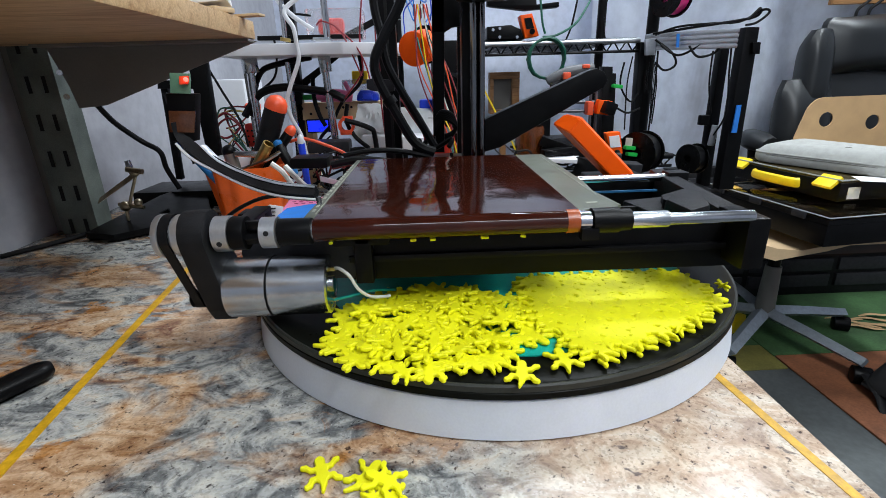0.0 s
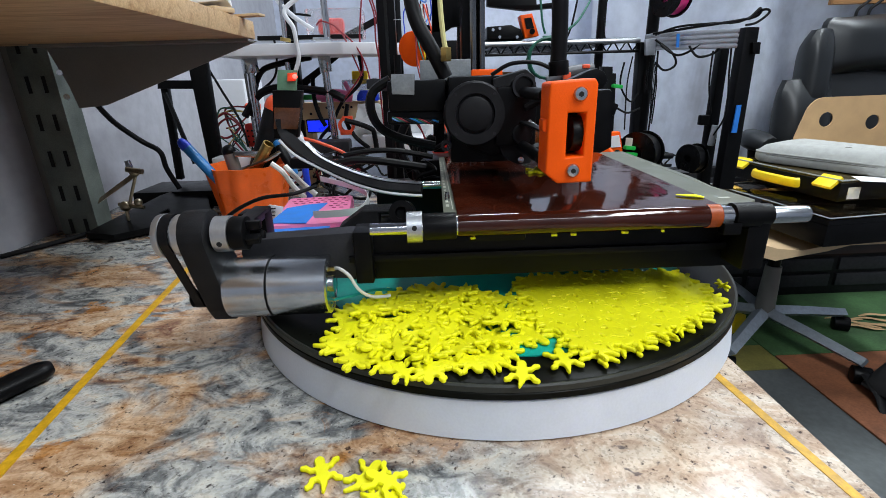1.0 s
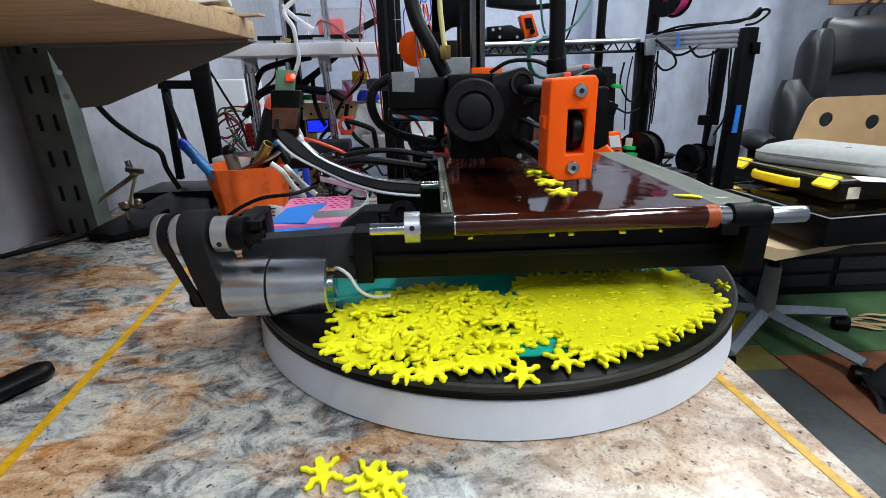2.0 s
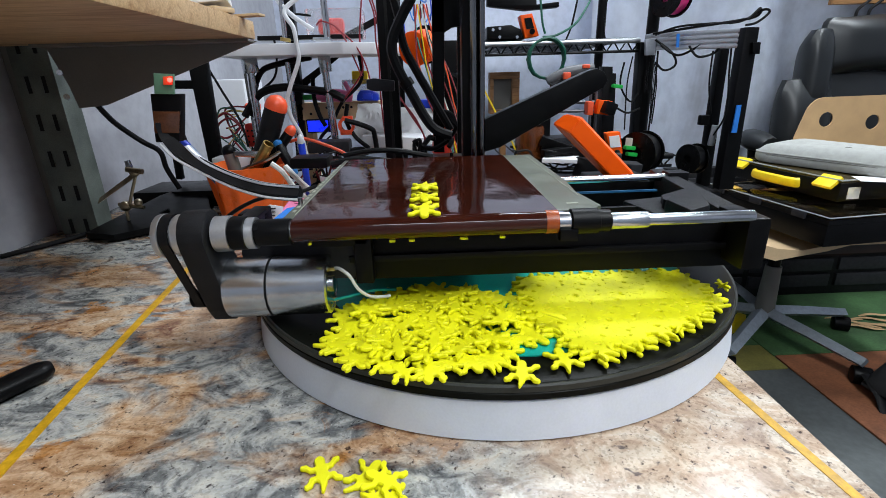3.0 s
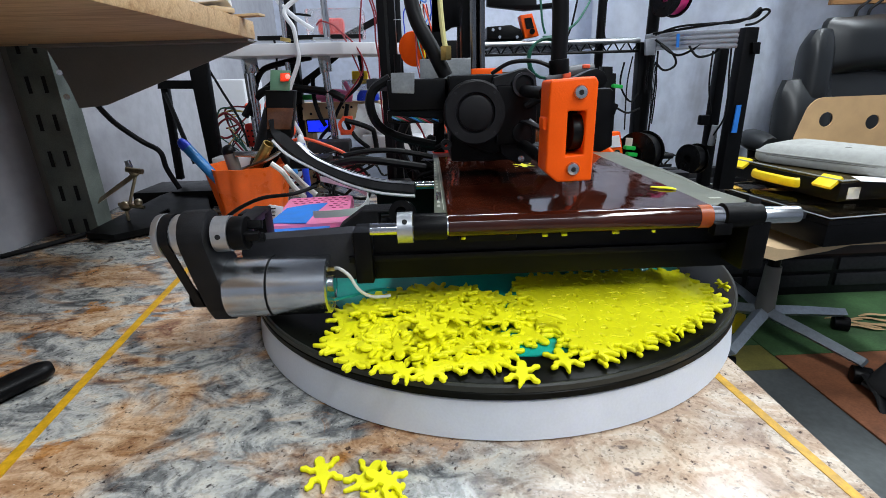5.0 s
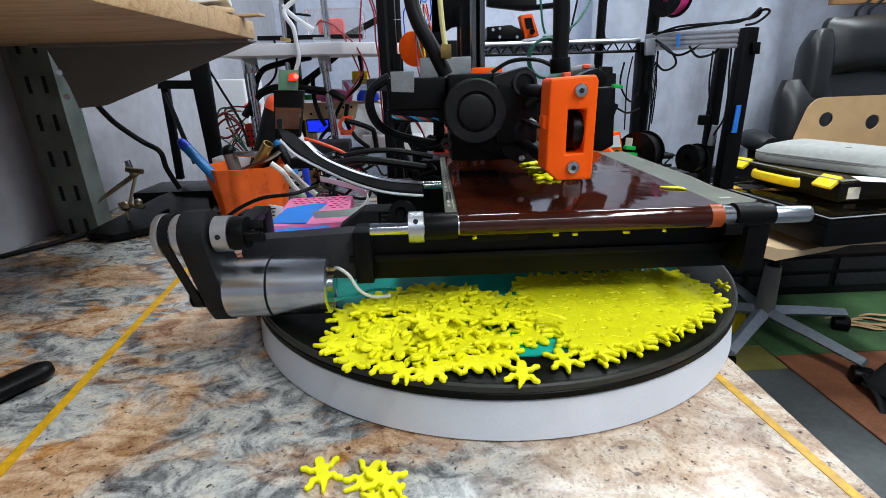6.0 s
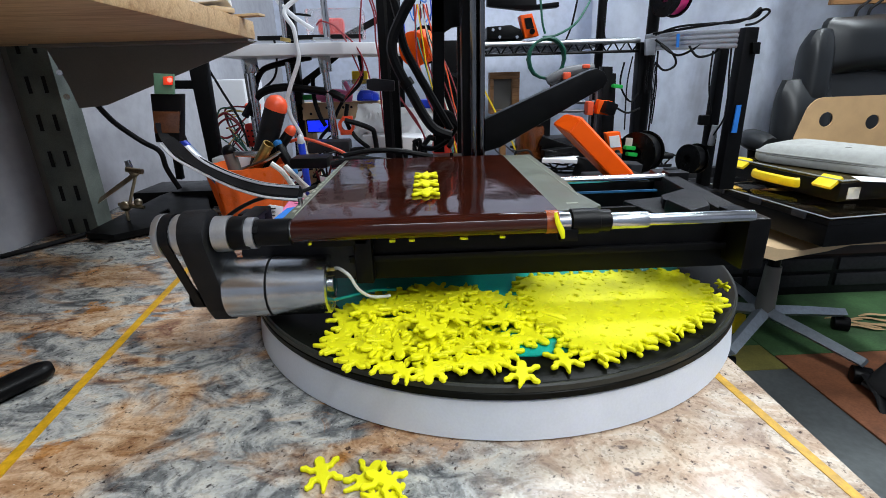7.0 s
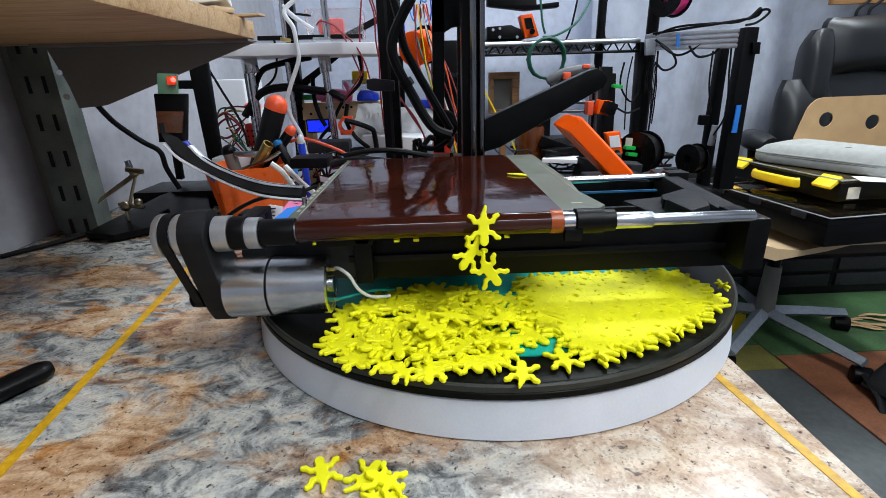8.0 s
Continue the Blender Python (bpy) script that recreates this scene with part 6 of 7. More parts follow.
part("base", span(B(), (0.28, 1.12, 0.024), (0.44, 1.26, 0.045), 0.002), BLACK, mini)
gadget = thing("handheld_meter", "orange handheld meter with a pale screen", "meter")
part("body", prism(B(), [(0.371, 1, 0.089), (0.401, 1, 0.091), (0.411, 1, 0.045), (0.386, 1, 0.04)], (0, 0.02, 0), 0.002), ORANGE, gadget)
part("screen", prism(B(), [(0.377, 0.997, 0.082), (0.398, 0.997, 0.084), (0.404, 0.997, 0.06), (0.382, 0.997, 0.059)], (0, 0.004, 0)), PAPER, gadget)
part("knob", ball(B(), (0.396, 0.995, 0.049), 0.006, 10), BLACK, gadget)
part("stand", span(B(), (0.34, 1.0, -0.03), (0.37, 1.02, 0.04)), BLACK, gadget)
for p in ((0.432, 1.02, 0.054), (0.438, 1.02, 0.04), (0.439, 1.14, 0.178)):
    solo("green_clip", box(B(), p, (0.024, 0.012, 0.008), pose(0, 0, 0, 0, 8, 10), 0.002), GREEN, "bright green plastic clip", "clip")


def spool_at(c, r, w, tilt, reel_m, label, mark=None):
    ob = thing("filament_spool", label, "spool")
    m = Matrix.Translation(c) @ tilt
    for s in (-1, 1):
        bm = lathe(B(), (0, s * w / 2, 0), (0, s, 0), [(r, 0), (r, 0.003), (r * 0.30, 0.0035), (r * 0.28, 0.0)], 40)
        bm.transform(m)
        part("flange", bm, BLACK_GLOSS, ob)
    bm = cyl(B(), (0, -w / 2, 0), (0, w / 2, 0), r * 0.86, 36)
    bm.transform(m)
    part("reel", bm, reel_m, ob)
    if mark:
        bm = span(B(), (-r * 0.55, -w / 2 - 0.0045, r * 0.2), (-r * 0.2, -w / 2 - 0.0035, r * 0.7))
        bm.transform(m)
        part("label", bm, PAPER, ob)
    return ob


spool_at((0.461, 1.03, 0.042), 0.045, 0.034, pose(0, 0, 0, 0, 0, -52), BLACK, "black filament spool with a white label", True)
spool_at((0.674, 1.2, -0.006), 0.038, 0.026, pose(0, 0, 0, 0, 0, -70), BLACK, "black spool with a dark winding")
spool_at((0.593, 1.25, 0.376), 0.046, 0.034, pose(0, 0, 0, 0, 0, -66), mat("magenta_filament", (0.75, 0.03, 0.22), 0.4), "magenta filament spool on a black holder")
solo("flat_board", box(B(), (0.272, 0.98, 0.041), (0.07, 0.05, 0.008), pose(0, 0, 0, 0, 0, -20), 0.001), WHITE_PLASTIC, "flat white plastic board", "board")
solo("black_bracket", box(B(), (0.292, 1.02, 0.058), (0.11, 0.03, 0.02), pose(0, 0, 0, 0, 18, -15), 0.002), BLACK, "long black plastic bracket", "bracket")
solo("black_device", box(B(), (0.302, 1.06, 0.068), (0.09, 0.06, 0.022), pose(0, 0, 0, 0, 0, 10), 0.002), DARK_GREY, "dark grey electronic device", "device")
solo("black_box", box(B(), (0.35, 0.95, 0.02), (0.10, 0.05, 0.04), pose(0, 0, 0, 0, 10, 10), 0.002), BLACK, "square black plastic housing", "housing")

# ---------------------------------------------------------------- tangles of thin wires
def tangle(lo, hi, n, r, mats, label, seed):
    """n loose wires that wander inside a box and sag."""
    lr = random.Random(seed)
    for k in range(n):
        pts = []
        p = [lr.uniform(a, b) for a, b in zip(lo, hi)]
        for i in range(lr.randint(5, 8)):
            pts.append(tuple(p))
            p = [min(b, max(a, v + lr.uniform(-0.55, 0.55) * (b - a))) for v, a, b in zip(p, lo, hi)]
        cable(pts, r * lr.uniform(0.8, 1.3), lr.choice(mats), label, "wire", "wire", 6, 6)


tangle((-0.44, 0.97, 0.05), (-0.36, 1.02, 0.16), 9, 0.0014, (RED_WIRE, RUBBER, GREEN_WIRE, BRASS), "thin tangled wire behind the pen cup", 11)
tangle((-0.19, 0.82, 0.01), (-0.06, 0.92, 0.085), 12, 0.0022, (RUBBER, RUBBER, RUBBER, RUBBER, RED_WIRE), "tangled cable behind the print bed", 12)
tangle((-0.02, 0.63, 0.07), (0.03, 0.65, 0.13), 8, 0.0026, (RUBBER,), "tangled black cable beside the column", 14)
tangle((-0.06, 1.36, 0.30), (0.03, 1.55, 0.45), 7, 0.0016, (BLUE, RUBBER, BLUE_TAPE), "loose blue and black wire on the shelf", 15)
tangle((0.585, 1.30, 0.05), (0.605, 1.33, 0.30), 2, 0.0013, (RUBBER,), "loose black cable along the rack post", 16)
tangle((0.18, 0.98, 0.0), (0.34, 1.08, 0.06), 8, 0.0022, (RUBBER,), "loose black cable on the lower shelf", 18)
tangle((-0.30, 0.95, 0.0), (-0.20, 1.02, 0.10), 8, 0.0024, (RUBBER, RUBBER, RED_WIRE), "tangled cable behind the tools", 19)
for p, s, m, label in (((-0.368, 1.05, 0.161), (0.03, 0.02, 0.012), RED_ORANGE, "small orange printed part"), 
                       ((-0.066, 0.95, 0.093), (0.12, 0.06, 0.03), WHITE_PLASTIC, "flat white plastic housing"), ((0.022, 0.8, 0.103), (0.03, 0.03, 0.035), RED, "red plastic connector block"),
                       ((0.358, 0.93, 0.043), (0.04, 0.03, 0.03), DARK_GREY, "small dark grey bracket"),
                       ((0.402, 0.95, 0.021), (0.05, 0.03, 0.03), DARK_GREY, "dark grey plastic knob box"), ((0.707, 1.18, 0.054), (0.014, 0.014, 0.05), ALU, "bare aluminium angle piece"),
                       ((0.268, 1, 0.055), (0.06, 0.03, 0.012), BLACK, "thin black plastic part")):
    solo("clutter_item", box(B(), p, s, pose(0, 0, 0, rng.uniform(-8, 8), rng.uniform(-8, 8), rng.uniform(-25, 25)), min(s) * 0.15), m, label, "clutter")

# ---------------------------------------------------------------- aluminium gantry at the back
gan = thing("aluminium_gantry", "aluminium beam on black posts with loose cables", "gantry frame")


def slotted_beam(p, q, h, d):
    bm = B()
    p, q = Vector(p), Vector(q)
    for k in range(4):
        z = (k - 1.5) * h / 3.4
        prism(bm, [p + Vector((0, 0, z - h / 9)), q + Vector((0, 0, z - h / 9)), q + Vector((0, 0, z + h / 9)), p + Vector((0, 0, z + h / 9))], (0, d, 0), 0.0012)
    prism(bm, [p + Vector((0, 0.004, -h / 2.3)), q + Vector((0, 0.004, -h / 2.3)), q + Vector((0, 0.004, h / 2.3)), p + Vector((0, 0.004, h / 2.3))], (0, d - 0.006, 0))
    return bm


part("beam", slotted_beam((0.584, 1.32, 0.281), (0.695, 1.12, 0.272), 0.036, 0.03), ALU, gan, "slotted aluminium beam")
part("beam_tape", prism(B(), [(0.613, 1.24, 0.293), (0.62, 1.24, 0.293), (0.623, 1.24, 0.262), (0.616, 1.24, 0.262)], (0, 0.002, 0)), BLUE_TAPE, gan)
part("post", prism(B(), [(0.6943, 1.1, 0.2924), (0.7242, 1.1, 0.2917), (0.7313, 1.1, -0.0665), (0.6951, 1.1, -0.0652)], (0, 0.03, 0), 0.002), BLACK_METAL, gan, "black leaning post")
part("post_block", prism(B(), [(0.709, 1.09, 0.261), (0.726, 1.09, 0.261), (0.728, 1.09, 0.237), (0.712, 1.09, 0.237)], (0, 0.02, 0), 0.001), BLACK, gan)
part("blue_tag", prism(B(), [(0.698, 1.09, 0.131), (0.708, 1.09, 0.131), (0.708, 1.09, 0.07), (0.697, 1.09, 0.07)], (0, 0.004, 0)), BLUE_TAPE, gan)
part("grey_post", prism(B(), [(0.7057, 1.2, 0.2563), (0.7263, 1.2, 0.2558), (0.7325, 1.2, -0.0797), (0.7068, 1.2, -0.0788)], (0, 0.025, 0), 0.002), BLACK, gan)
part("corner_plate", prism(B(), [(0.564, 1.3, 0.286), (0.591, 1.3, 0.288), (0.593, 1.3, 0.248), (0.568, 1.3, 0.248)], (0, 0.01, 0), 0.001), ALU, gan)
part("wide_post", prism(B(), [(0.5669, 1.34, 0.2819), (0.5972, 1.34, 0.2811), (0.6070, 1.34, 0.0241), (0.5740, 1.34, 0.0254)], (0, 0.03, 0), 0.002), BLACK_METAL, gan)
part("carriage", box(B(), (0.683, 1.19, 0.091), (0.02, 0.02, 0.024), None, 0.003), BLACK, gan)
part("foot", span(B(), (0.630, 1.095, -0.0898), (0.698, 1.24, -0.070), 0.002), BLACK, gan)
for pts, r in (([(0.578, 1.28, 0.294), (0.619, 1.25, 0.309), (0.674, 1.2, 0.31), (0.709, 1.15, 0.308), (0.724, 1.1, 0.325), (0.739, 1.1, 0.32), (0.716, 1.1, 0.301), (0.692, 1.1, 0.296)], 0.0026), ([(0.571, 1.28, 0.297), (0.642, 1.24, 0.305), (0.715, 1.12, 0.312), (0.717, 1.1, 0.328), (0.696, 1.1, 0.307)], 0.003),
               ([(0.575, 1.27, 0.283), (0.613, 1.25, 0.249), (0.624, 1.25, 0.222), (0.597, 1.25, 0.21), (0.577, 1.26, 0.23)], 0.0028), ([(0.586, 1.26, 0.269), (0.623, 1.24, 0.244), (0.654, 1.2, 0.264)], 0.0028),
               ([(0.627, 1.2, 0.262), (0.64, 1.18, 0.238), (0.67, 1.17, 0.243), (0.679, 1.16, 0.258)], 0.0028), ([(0.669, 1.17, 0.249), (0.672, 1.17, 0.175), (0.687, 1.17, 0.109)], 0.002), ([(0.669, 1.1, 0.251), (0.673, 1.1, 0.199), (0.681, 1.1, 0.114), (0.672, 1.12, 0.062)], 0.002),
               ([(0.599, 1.3, 0.258), (0.601, 1.3, 0.161), (0.597, 1.3, 0.029)], 0.0025), ([(0.514, 1.3, 0.233), (0.509, 1.3, 0.178), (0.539, 1.3, 0.135), (0.56, 1.3, 0.156)], 0.0025), ([(0.444, 1.15, 0.131), (0.485, 1.18, 0.115), (0.523, 1.2, 0.123)], 0.0025),
               ([(0.491, 1.4, 0.392), (0.486, 1.4, 0.337), (0.496, 1.4, 0.288)], 0.002), ([(0.555, 1.35, 0.248), (0.547, 1.35, 0.177), (0.552, 1.35, 0.056)], 0.002), ([(0.469, 1.6, 0.421), (0.456, 1.6, 0.351), (0.438, 1.6, 0.303)], 0.003)):
    cable(pts, r, RUBBER, "loose black cable on the back frame")

# ---------------------------------------------------------------- curtain on the north wall
def curtain():
    bm = B()
    n, k = 120, 6
    rows = []
    for j in range(k):
        z = -0.2 + 1.6 * j / (k - 1)
        rows.append([])
        for i in range(n):
            x = 0.62 + 1.35 * i / (n - 1)
            amp = 0.05 + 0.05 * noise.noise(Vector((x * 3, 1.7, 0)))
            y = 1.93 + amp * math.sin(x * 14 + 2.6 * noise.noise(Vector((x * 2.3, z * 0.6, 4)))) + 0.03 * noise.noise(Vector((x * 5, z * 0.8, 9)))
            rows[-1].append(bm.verts.new((x + 0.05 * (z - 0.3) * (x - 0.9), y, z)))
    for a, b in zip(rows, rows[1:]):
        for i in range(n - 1):
            bm.faces.new((a[i], a[i + 1], b[i + 1], b[i]))
    bmesh.ops.solidify(bm, geom=bm.faces[:], thickness=0.003)
    return bm


solo("curtain", curtain(), streaked_sheet(), "bluish white plastic sheet hanging in soft folds", "curtain")
solo("wall_board", span(B(), (1.447, 1.82, 0.415), (2.55, 1.845, 0.95), 0.003), WOOD_DARK, "brown wooden board on the wall", "board", kind="structure")
for dx in (0, 0.045):
    cable([(p[0] + dx, p[1], p[2]) for p in ((1.530, 1.81, 0.361), (1.534, 1.81, 0.394), (1.553, 1.81, 0.411), (1.580, 1.81, 0.432))], 0.005, RUBBER, "black cable hanging on the wall")

# ---------------------------------------------------------------- leather chair with cardboard
chair = thing("office_chair", "black leather office chair with a headrest", "chair")


def cushion(x0, x1, z0, z1, y, d, puff, slant=0.0):
    bm = B()
    n, m = 14, 12
    front, back = [], []
    for j in range(m):
        v = j / (m - 1)
        ra, rb = [], []
        for i in range(n):
            u = i / (n - 1)
            edge = (1 - abs(2 * u - 1) ** 4) * (1 - abs(2 * v - 1) ** 4)
            inset = 0.02 * (1 - (1 - abs(2 * v - 1) ** 6)) * (1 if u > 0.5 else -1)
            x = x0 + (x1 - x0) * u - inset
            z = z0 + (z1 - z0) * v + 0.015 * noise.noise(Vector((u * 3, v * 3, x0)))
            ra.append(bm.verts.new((x, y - puff * edge + slant * v, z)))
            rb.append(bm.verts.new((x, y + d * (0.3 + 0.7 * edge) + slant * v, z)))
        front.append(ra)
        back.append(rb)
    for g, flip in ((front, False), (back, True)):
        for a, b in zip(g, g[1:]):
            for i in range(n - 1):
                q = (a[i], a[i + 1], b[i + 1], b[i])
                bm.faces.new(q[::-1] if flip else q)
    for j in range(m - 1):
        bm.faces.new((front[j][0], front[j + 1][0], back[j + 1][0], back[j][0]))
        bm.faces.new((front[j + 1][-1], front[j][-1], back[j][-1], back[j + 1][-1]))
    for i in range(n - 1):
        bm.faces.new((front[0][i + 1], front[0][i], back[0][i], back[0][i + 1]))
        bm.faces.new((front[-1][i], front[-1][i + 1], back[-1][i + 1], back[-1][i]))
    bmesh.ops.recalc_face_normals(bm, faces=bm.faces)
    return bm


part("headrest", cushion(1.41, 1.95, 0.185, 0.375, 1.76, 0.09, 0.05, 0.02), LEATHER, chair, "padded black headrest")
part("headrest_side", cushion(1.345, 1.44, 0.03, 0.335, 1.74, 0.09, 0.025, 0.02), LEATHER, chair)
part("backrest", cushion(1.42, 1.95, -0.25, 0.19, 1.75, 0.09, 0.03, 0.02), LEATHER, chair)
part("back_side", cushion(1.275, 1.47, -0.25, 0.17, 1.71, 0.09, 0.045, 0.05), LEATHER, chair)
part("seat", box(B(), (1.36, 1.54, -0.285), (0.50, 0.46, 0.11), None, 0.03), LEATHER, chair)
part("armrest", sweep(B(), [(1.165, 1.60, -0.040), (1.160, 1.66, -0.032), (1.175, 1.72, -0.03), (1.23, 1.79, -0.03)], [0.034, 0.048, 0.046, 0.03], 12, (1, 0.75), smooth=4), LEATHER, chair, "padded black armrest")
part("arm_support", sweep(B(), [(1.175, 1.70, -0.06), (1.21, 1.68, -0.22), (1.35, 1.55, -0.36)], 0.018, 10, smooth=4), BLACK, chair)
BASE_GREY = mat("blue_grey_steel", (0.36, 0.41, 0.46), 0.35, 0.4, vary=0.15)
SC = (1.224, 1.541)
part("pole", cyl(B(), (*SC, -0.66), (*SC, -0.46), 0.034, 20, 0.026), GREY_PAINT, chair)
part("upper_pole", cyl(B(), (*SC, -0.46), (*SC, -0.34), 0.02, 20), BLACK, chair)
part("mechanism", box(B(), (SC[0] + 0.06, SC[1], -0.372), (0.26, 0.2, 0.04), None, 0.01), BLACK, chair)
for k in range(5):
    a = math.radians(72 * k + 3.5)
    ex, ey = SC[0] + 0.33 * math.cos(a), SC[1] + 0.33 * math.sin(a)
    leg = part("base_leg", sweep(B(), [(SC[0], SC[1], -0.640), ((SC[0] + ex) / 2, (SC[1] + ey) / 2, -0.655), (ex, ey, -0.675)], [0.026, 0.023, 0.020], 4, (1.1, 0.9)), BASE_GREY, chair, "blue grey steel base leg")
    part("caster", cyl(B(), (ex - 0.022, ey + 0.012, -0.720), (ex + 0.022, ey - 0.012, -0.720), 0.0295, 18, bev=0.004), BLACK, chair)
part("strap", sweep(B(), [(1.32, 1.20, -0.69), (1.31, 1.13, -0.72), (1.29, 1.08, -0.748)], 0.014, 6, (1, 0.3), smooth=4), RUBBER, chair, "black strap")


def holed_card():
    """Cardboard sheet with real round holes, cut with bands of faces round each hole."""
    bm = B()
    x0, z0, z1 = 1.155, -0.20, 0.118
    holes = [(1.262, 0.050), (1.415, 0.038), (1.25, -0.075), (1.41, -0.085), (1.56, 0.03), (1.565, -0.09)]
    outline = [(x0, z0), (1.75, z0), (1.75, z1 + 0.004), (1.245, z1)]
    for k in range(6):
        a = math.radians(95 + 14 * k)
        outline.append((1.245 + 0.055 * math.cos(a), z1 - 0.055 + 0.055 * math.sin(a)))
    outline.append((x0 + 0.015, 0.0))
    edges = []
    vs = [bm.verts.new((x, 1.5 + 0.12 * (z - z0) * 0.3, z)) for x, z in outline]
    edges += [bm.edges.new((vs[i], vs[(i + 1) % len(vs)])) for i in range(len(vs))]
    for cx, cz in holes:
        hs = [bm.verts.new((cx + 0.0225 * math.cos(2 * math.pi * i / 24), 1.5 + 0.12 * (cz + 0.0225 * math.sin(2 * math.pi * i / 24) - z0) * 0.3, cz + 0.0225 * math.sin(2 * math.pi * i / 24))) for i in range(24)]
        edges += [bm.edges.new((hs[i], hs[(i + 1) % 24])) for i in range(24)]
    bmesh.ops.triangle_fill(bm, use_beauty=True, use_dissolve=False, edges=edges, normal=(0, -1, 0.036))
    bmesh.ops.solidify(bm, geom=bm.faces[:], thickness=0.004)
    return bm


solo("cardboard_sheet", holed_card(), CARD, "brown cardboard sheet with round holes leaning on the chair", "cardboard")

# ---------------------------------------------------------------- plywood stool with cases
seat_board = thing("plywood_board", "bent plywood board lying on the chair seat", "plywood")
GROW = Matrix.Translation((0, 0, 0.205)) @ Matrix.Diagonal((1.3, 1.3, 1.3, 1)) @ Matrix.Translation((0, 0, -0.205))


def ply_seat():
    bm = B()
    n = 12
    top, bot = [], []
    for i in range(n):
        t = i / (n - 1)
        x = 0.640 + 0.52 * t
        dip = -0.118 - 0.020 * math.sin(min(1, t / 0.34) * math.pi) * (t < 0.34) + 0.006 * t
        top.append([bm.verts.new((x, y, dip)) for y in (0.868 - 0.012 * math.sin(t * 3.1), 1.25)])
        bot.append([bm.verts.new((x, y, dip - (0.026 if t < 0.1 else 0.012))) for y in (0.868 - 0.012 * math.sin(t * 3.1), 1.25)])
    for i in range(n - 1):
        bm.faces.new((top[i][0], top[i + 1][0], top[i + 1][1], top[i][1]))
        bm.faces.new((bot[i][1], bot[i + 1][1], bot[i + 1][0], bot[i][0]))
        bm.faces.new((top[i + 1][0], top[i][0], bot[i][0], bot[i + 1][0]))
        bm.faces.new((top[i][1], top[i + 1][1], bot[i + 1][1], bot[i][1]))
    bm.faces.new((top[0][0], top[0][1], bot[0][1], bot[0][0]))
    bm.faces.new((top[-1][1], top[-1][0], bot[-1][0], bot[-1][1]))
    bmesh.ops.recalc_face_normals(bm, faces=bm.faces)
    return bm


ply = ply_seat()
ply.transform(GROW)
part("board", ply, PLY, seat_board)

CM = Matrix.Translation((0.730, 0.811, 0.006)) @ pose(0, 0, 0, 0, 0, 7.3)


def cased(bm, dz=0.0, dx=0.0, dy=0.0):
    bm.transform(GROW @ CM @ Matrix.Translation((dx, dy, dz)))
    return bm


AMBER = mat("amber_fasteners", (0.62, 0.36, 0.05), 0.4, vary=0.5, scale=90)
RUST = mat("rusty_fasteners", (0.35, 0.11, 0.03), 0.5, vary=0.5, scale=90)
LID_EDGE = mat("grey_clear_edge", (0.34, 0.37, 0.38), 0.25, vary=0.15)
lowcase = thing("parts_case", "black parts case with a clear lid full of screws", "storage case")
part("body", cased(span(B(), (0, 0, -0.119), (0.44, 0.31, -0.0755), 0.004)), BLACK, lowcase)
part("lid", cased(span(B(), (-0.004, -0.004, -0.0655), (0.444, 0.314, -0.0605), 0.002)), mat("clear_lid", (0.95, 0.95, 0.93), 0.05, vary=0.03, scale=30, trans=1.0, rvary=0.03, bump=0.02, spec=0.3), lowcase, "clear plastic lid").visible_shadow = False
bpy.data.materials["clear_lid"].node_tree.nodes["Principled BSDF"].inputs["IOR"].default_value = 1.1
for i in range(9):
    for j in range(6):
        part("tray_part", cased(box(B(), (0.03 + i * 0.046, 0.03 + j * 0.05, -0.071), (0.04, 0.042, 0.007), None, 0.002)), rng.choice((AMBER, AMBER, AMBER, YELLOW_PART, RUST, DARK_GREY, BLACK)) if rng.random() < 0.9 else WHITE_PLASTIC, lowcase)
for lo, hi in (((0, 0), (0.006, 0.31)), ((0.434, 0), (0.44, 0.31)), ((0.006, 0), (0.434, 0.006)), ((0.006, 0.304), (0.434, 0.31))):
    part("rim", cased(span(B(), (*lo, -0.0755), (*hi, -0.066))), BLACK, lowcase)
part("lid_edge", cased(sweep(B(), [(-0.0045, 0.3145, -0.0605), (-0.0045, -0.0045, -0.0605), (0.4445, -0.0045, -0.0605)], 0.0013, 6)), LID_EDGE, lowcase)
for u in (0.06, 0.17, 0.28):
    part("latch", cased(box(B(), (-0.005, u, -0.068), (0.006, 0.03, 0.014), None, 0.002)), DARK_GREY, lowcase)


RAISE = Matrix.Translation((0, 0, 0.205)) @ Matrix.Diagonal((1.086, 1.086, 1.086, 1)) @ Matrix.Translation((0, 0, -0.205))


def upper(bm):
    """The smaller case stands on the lid of the large one, drawn towards its long side."""
    cased(bm, 0.0135, -0.056)
    bm.transform(RAISE)
    return bm


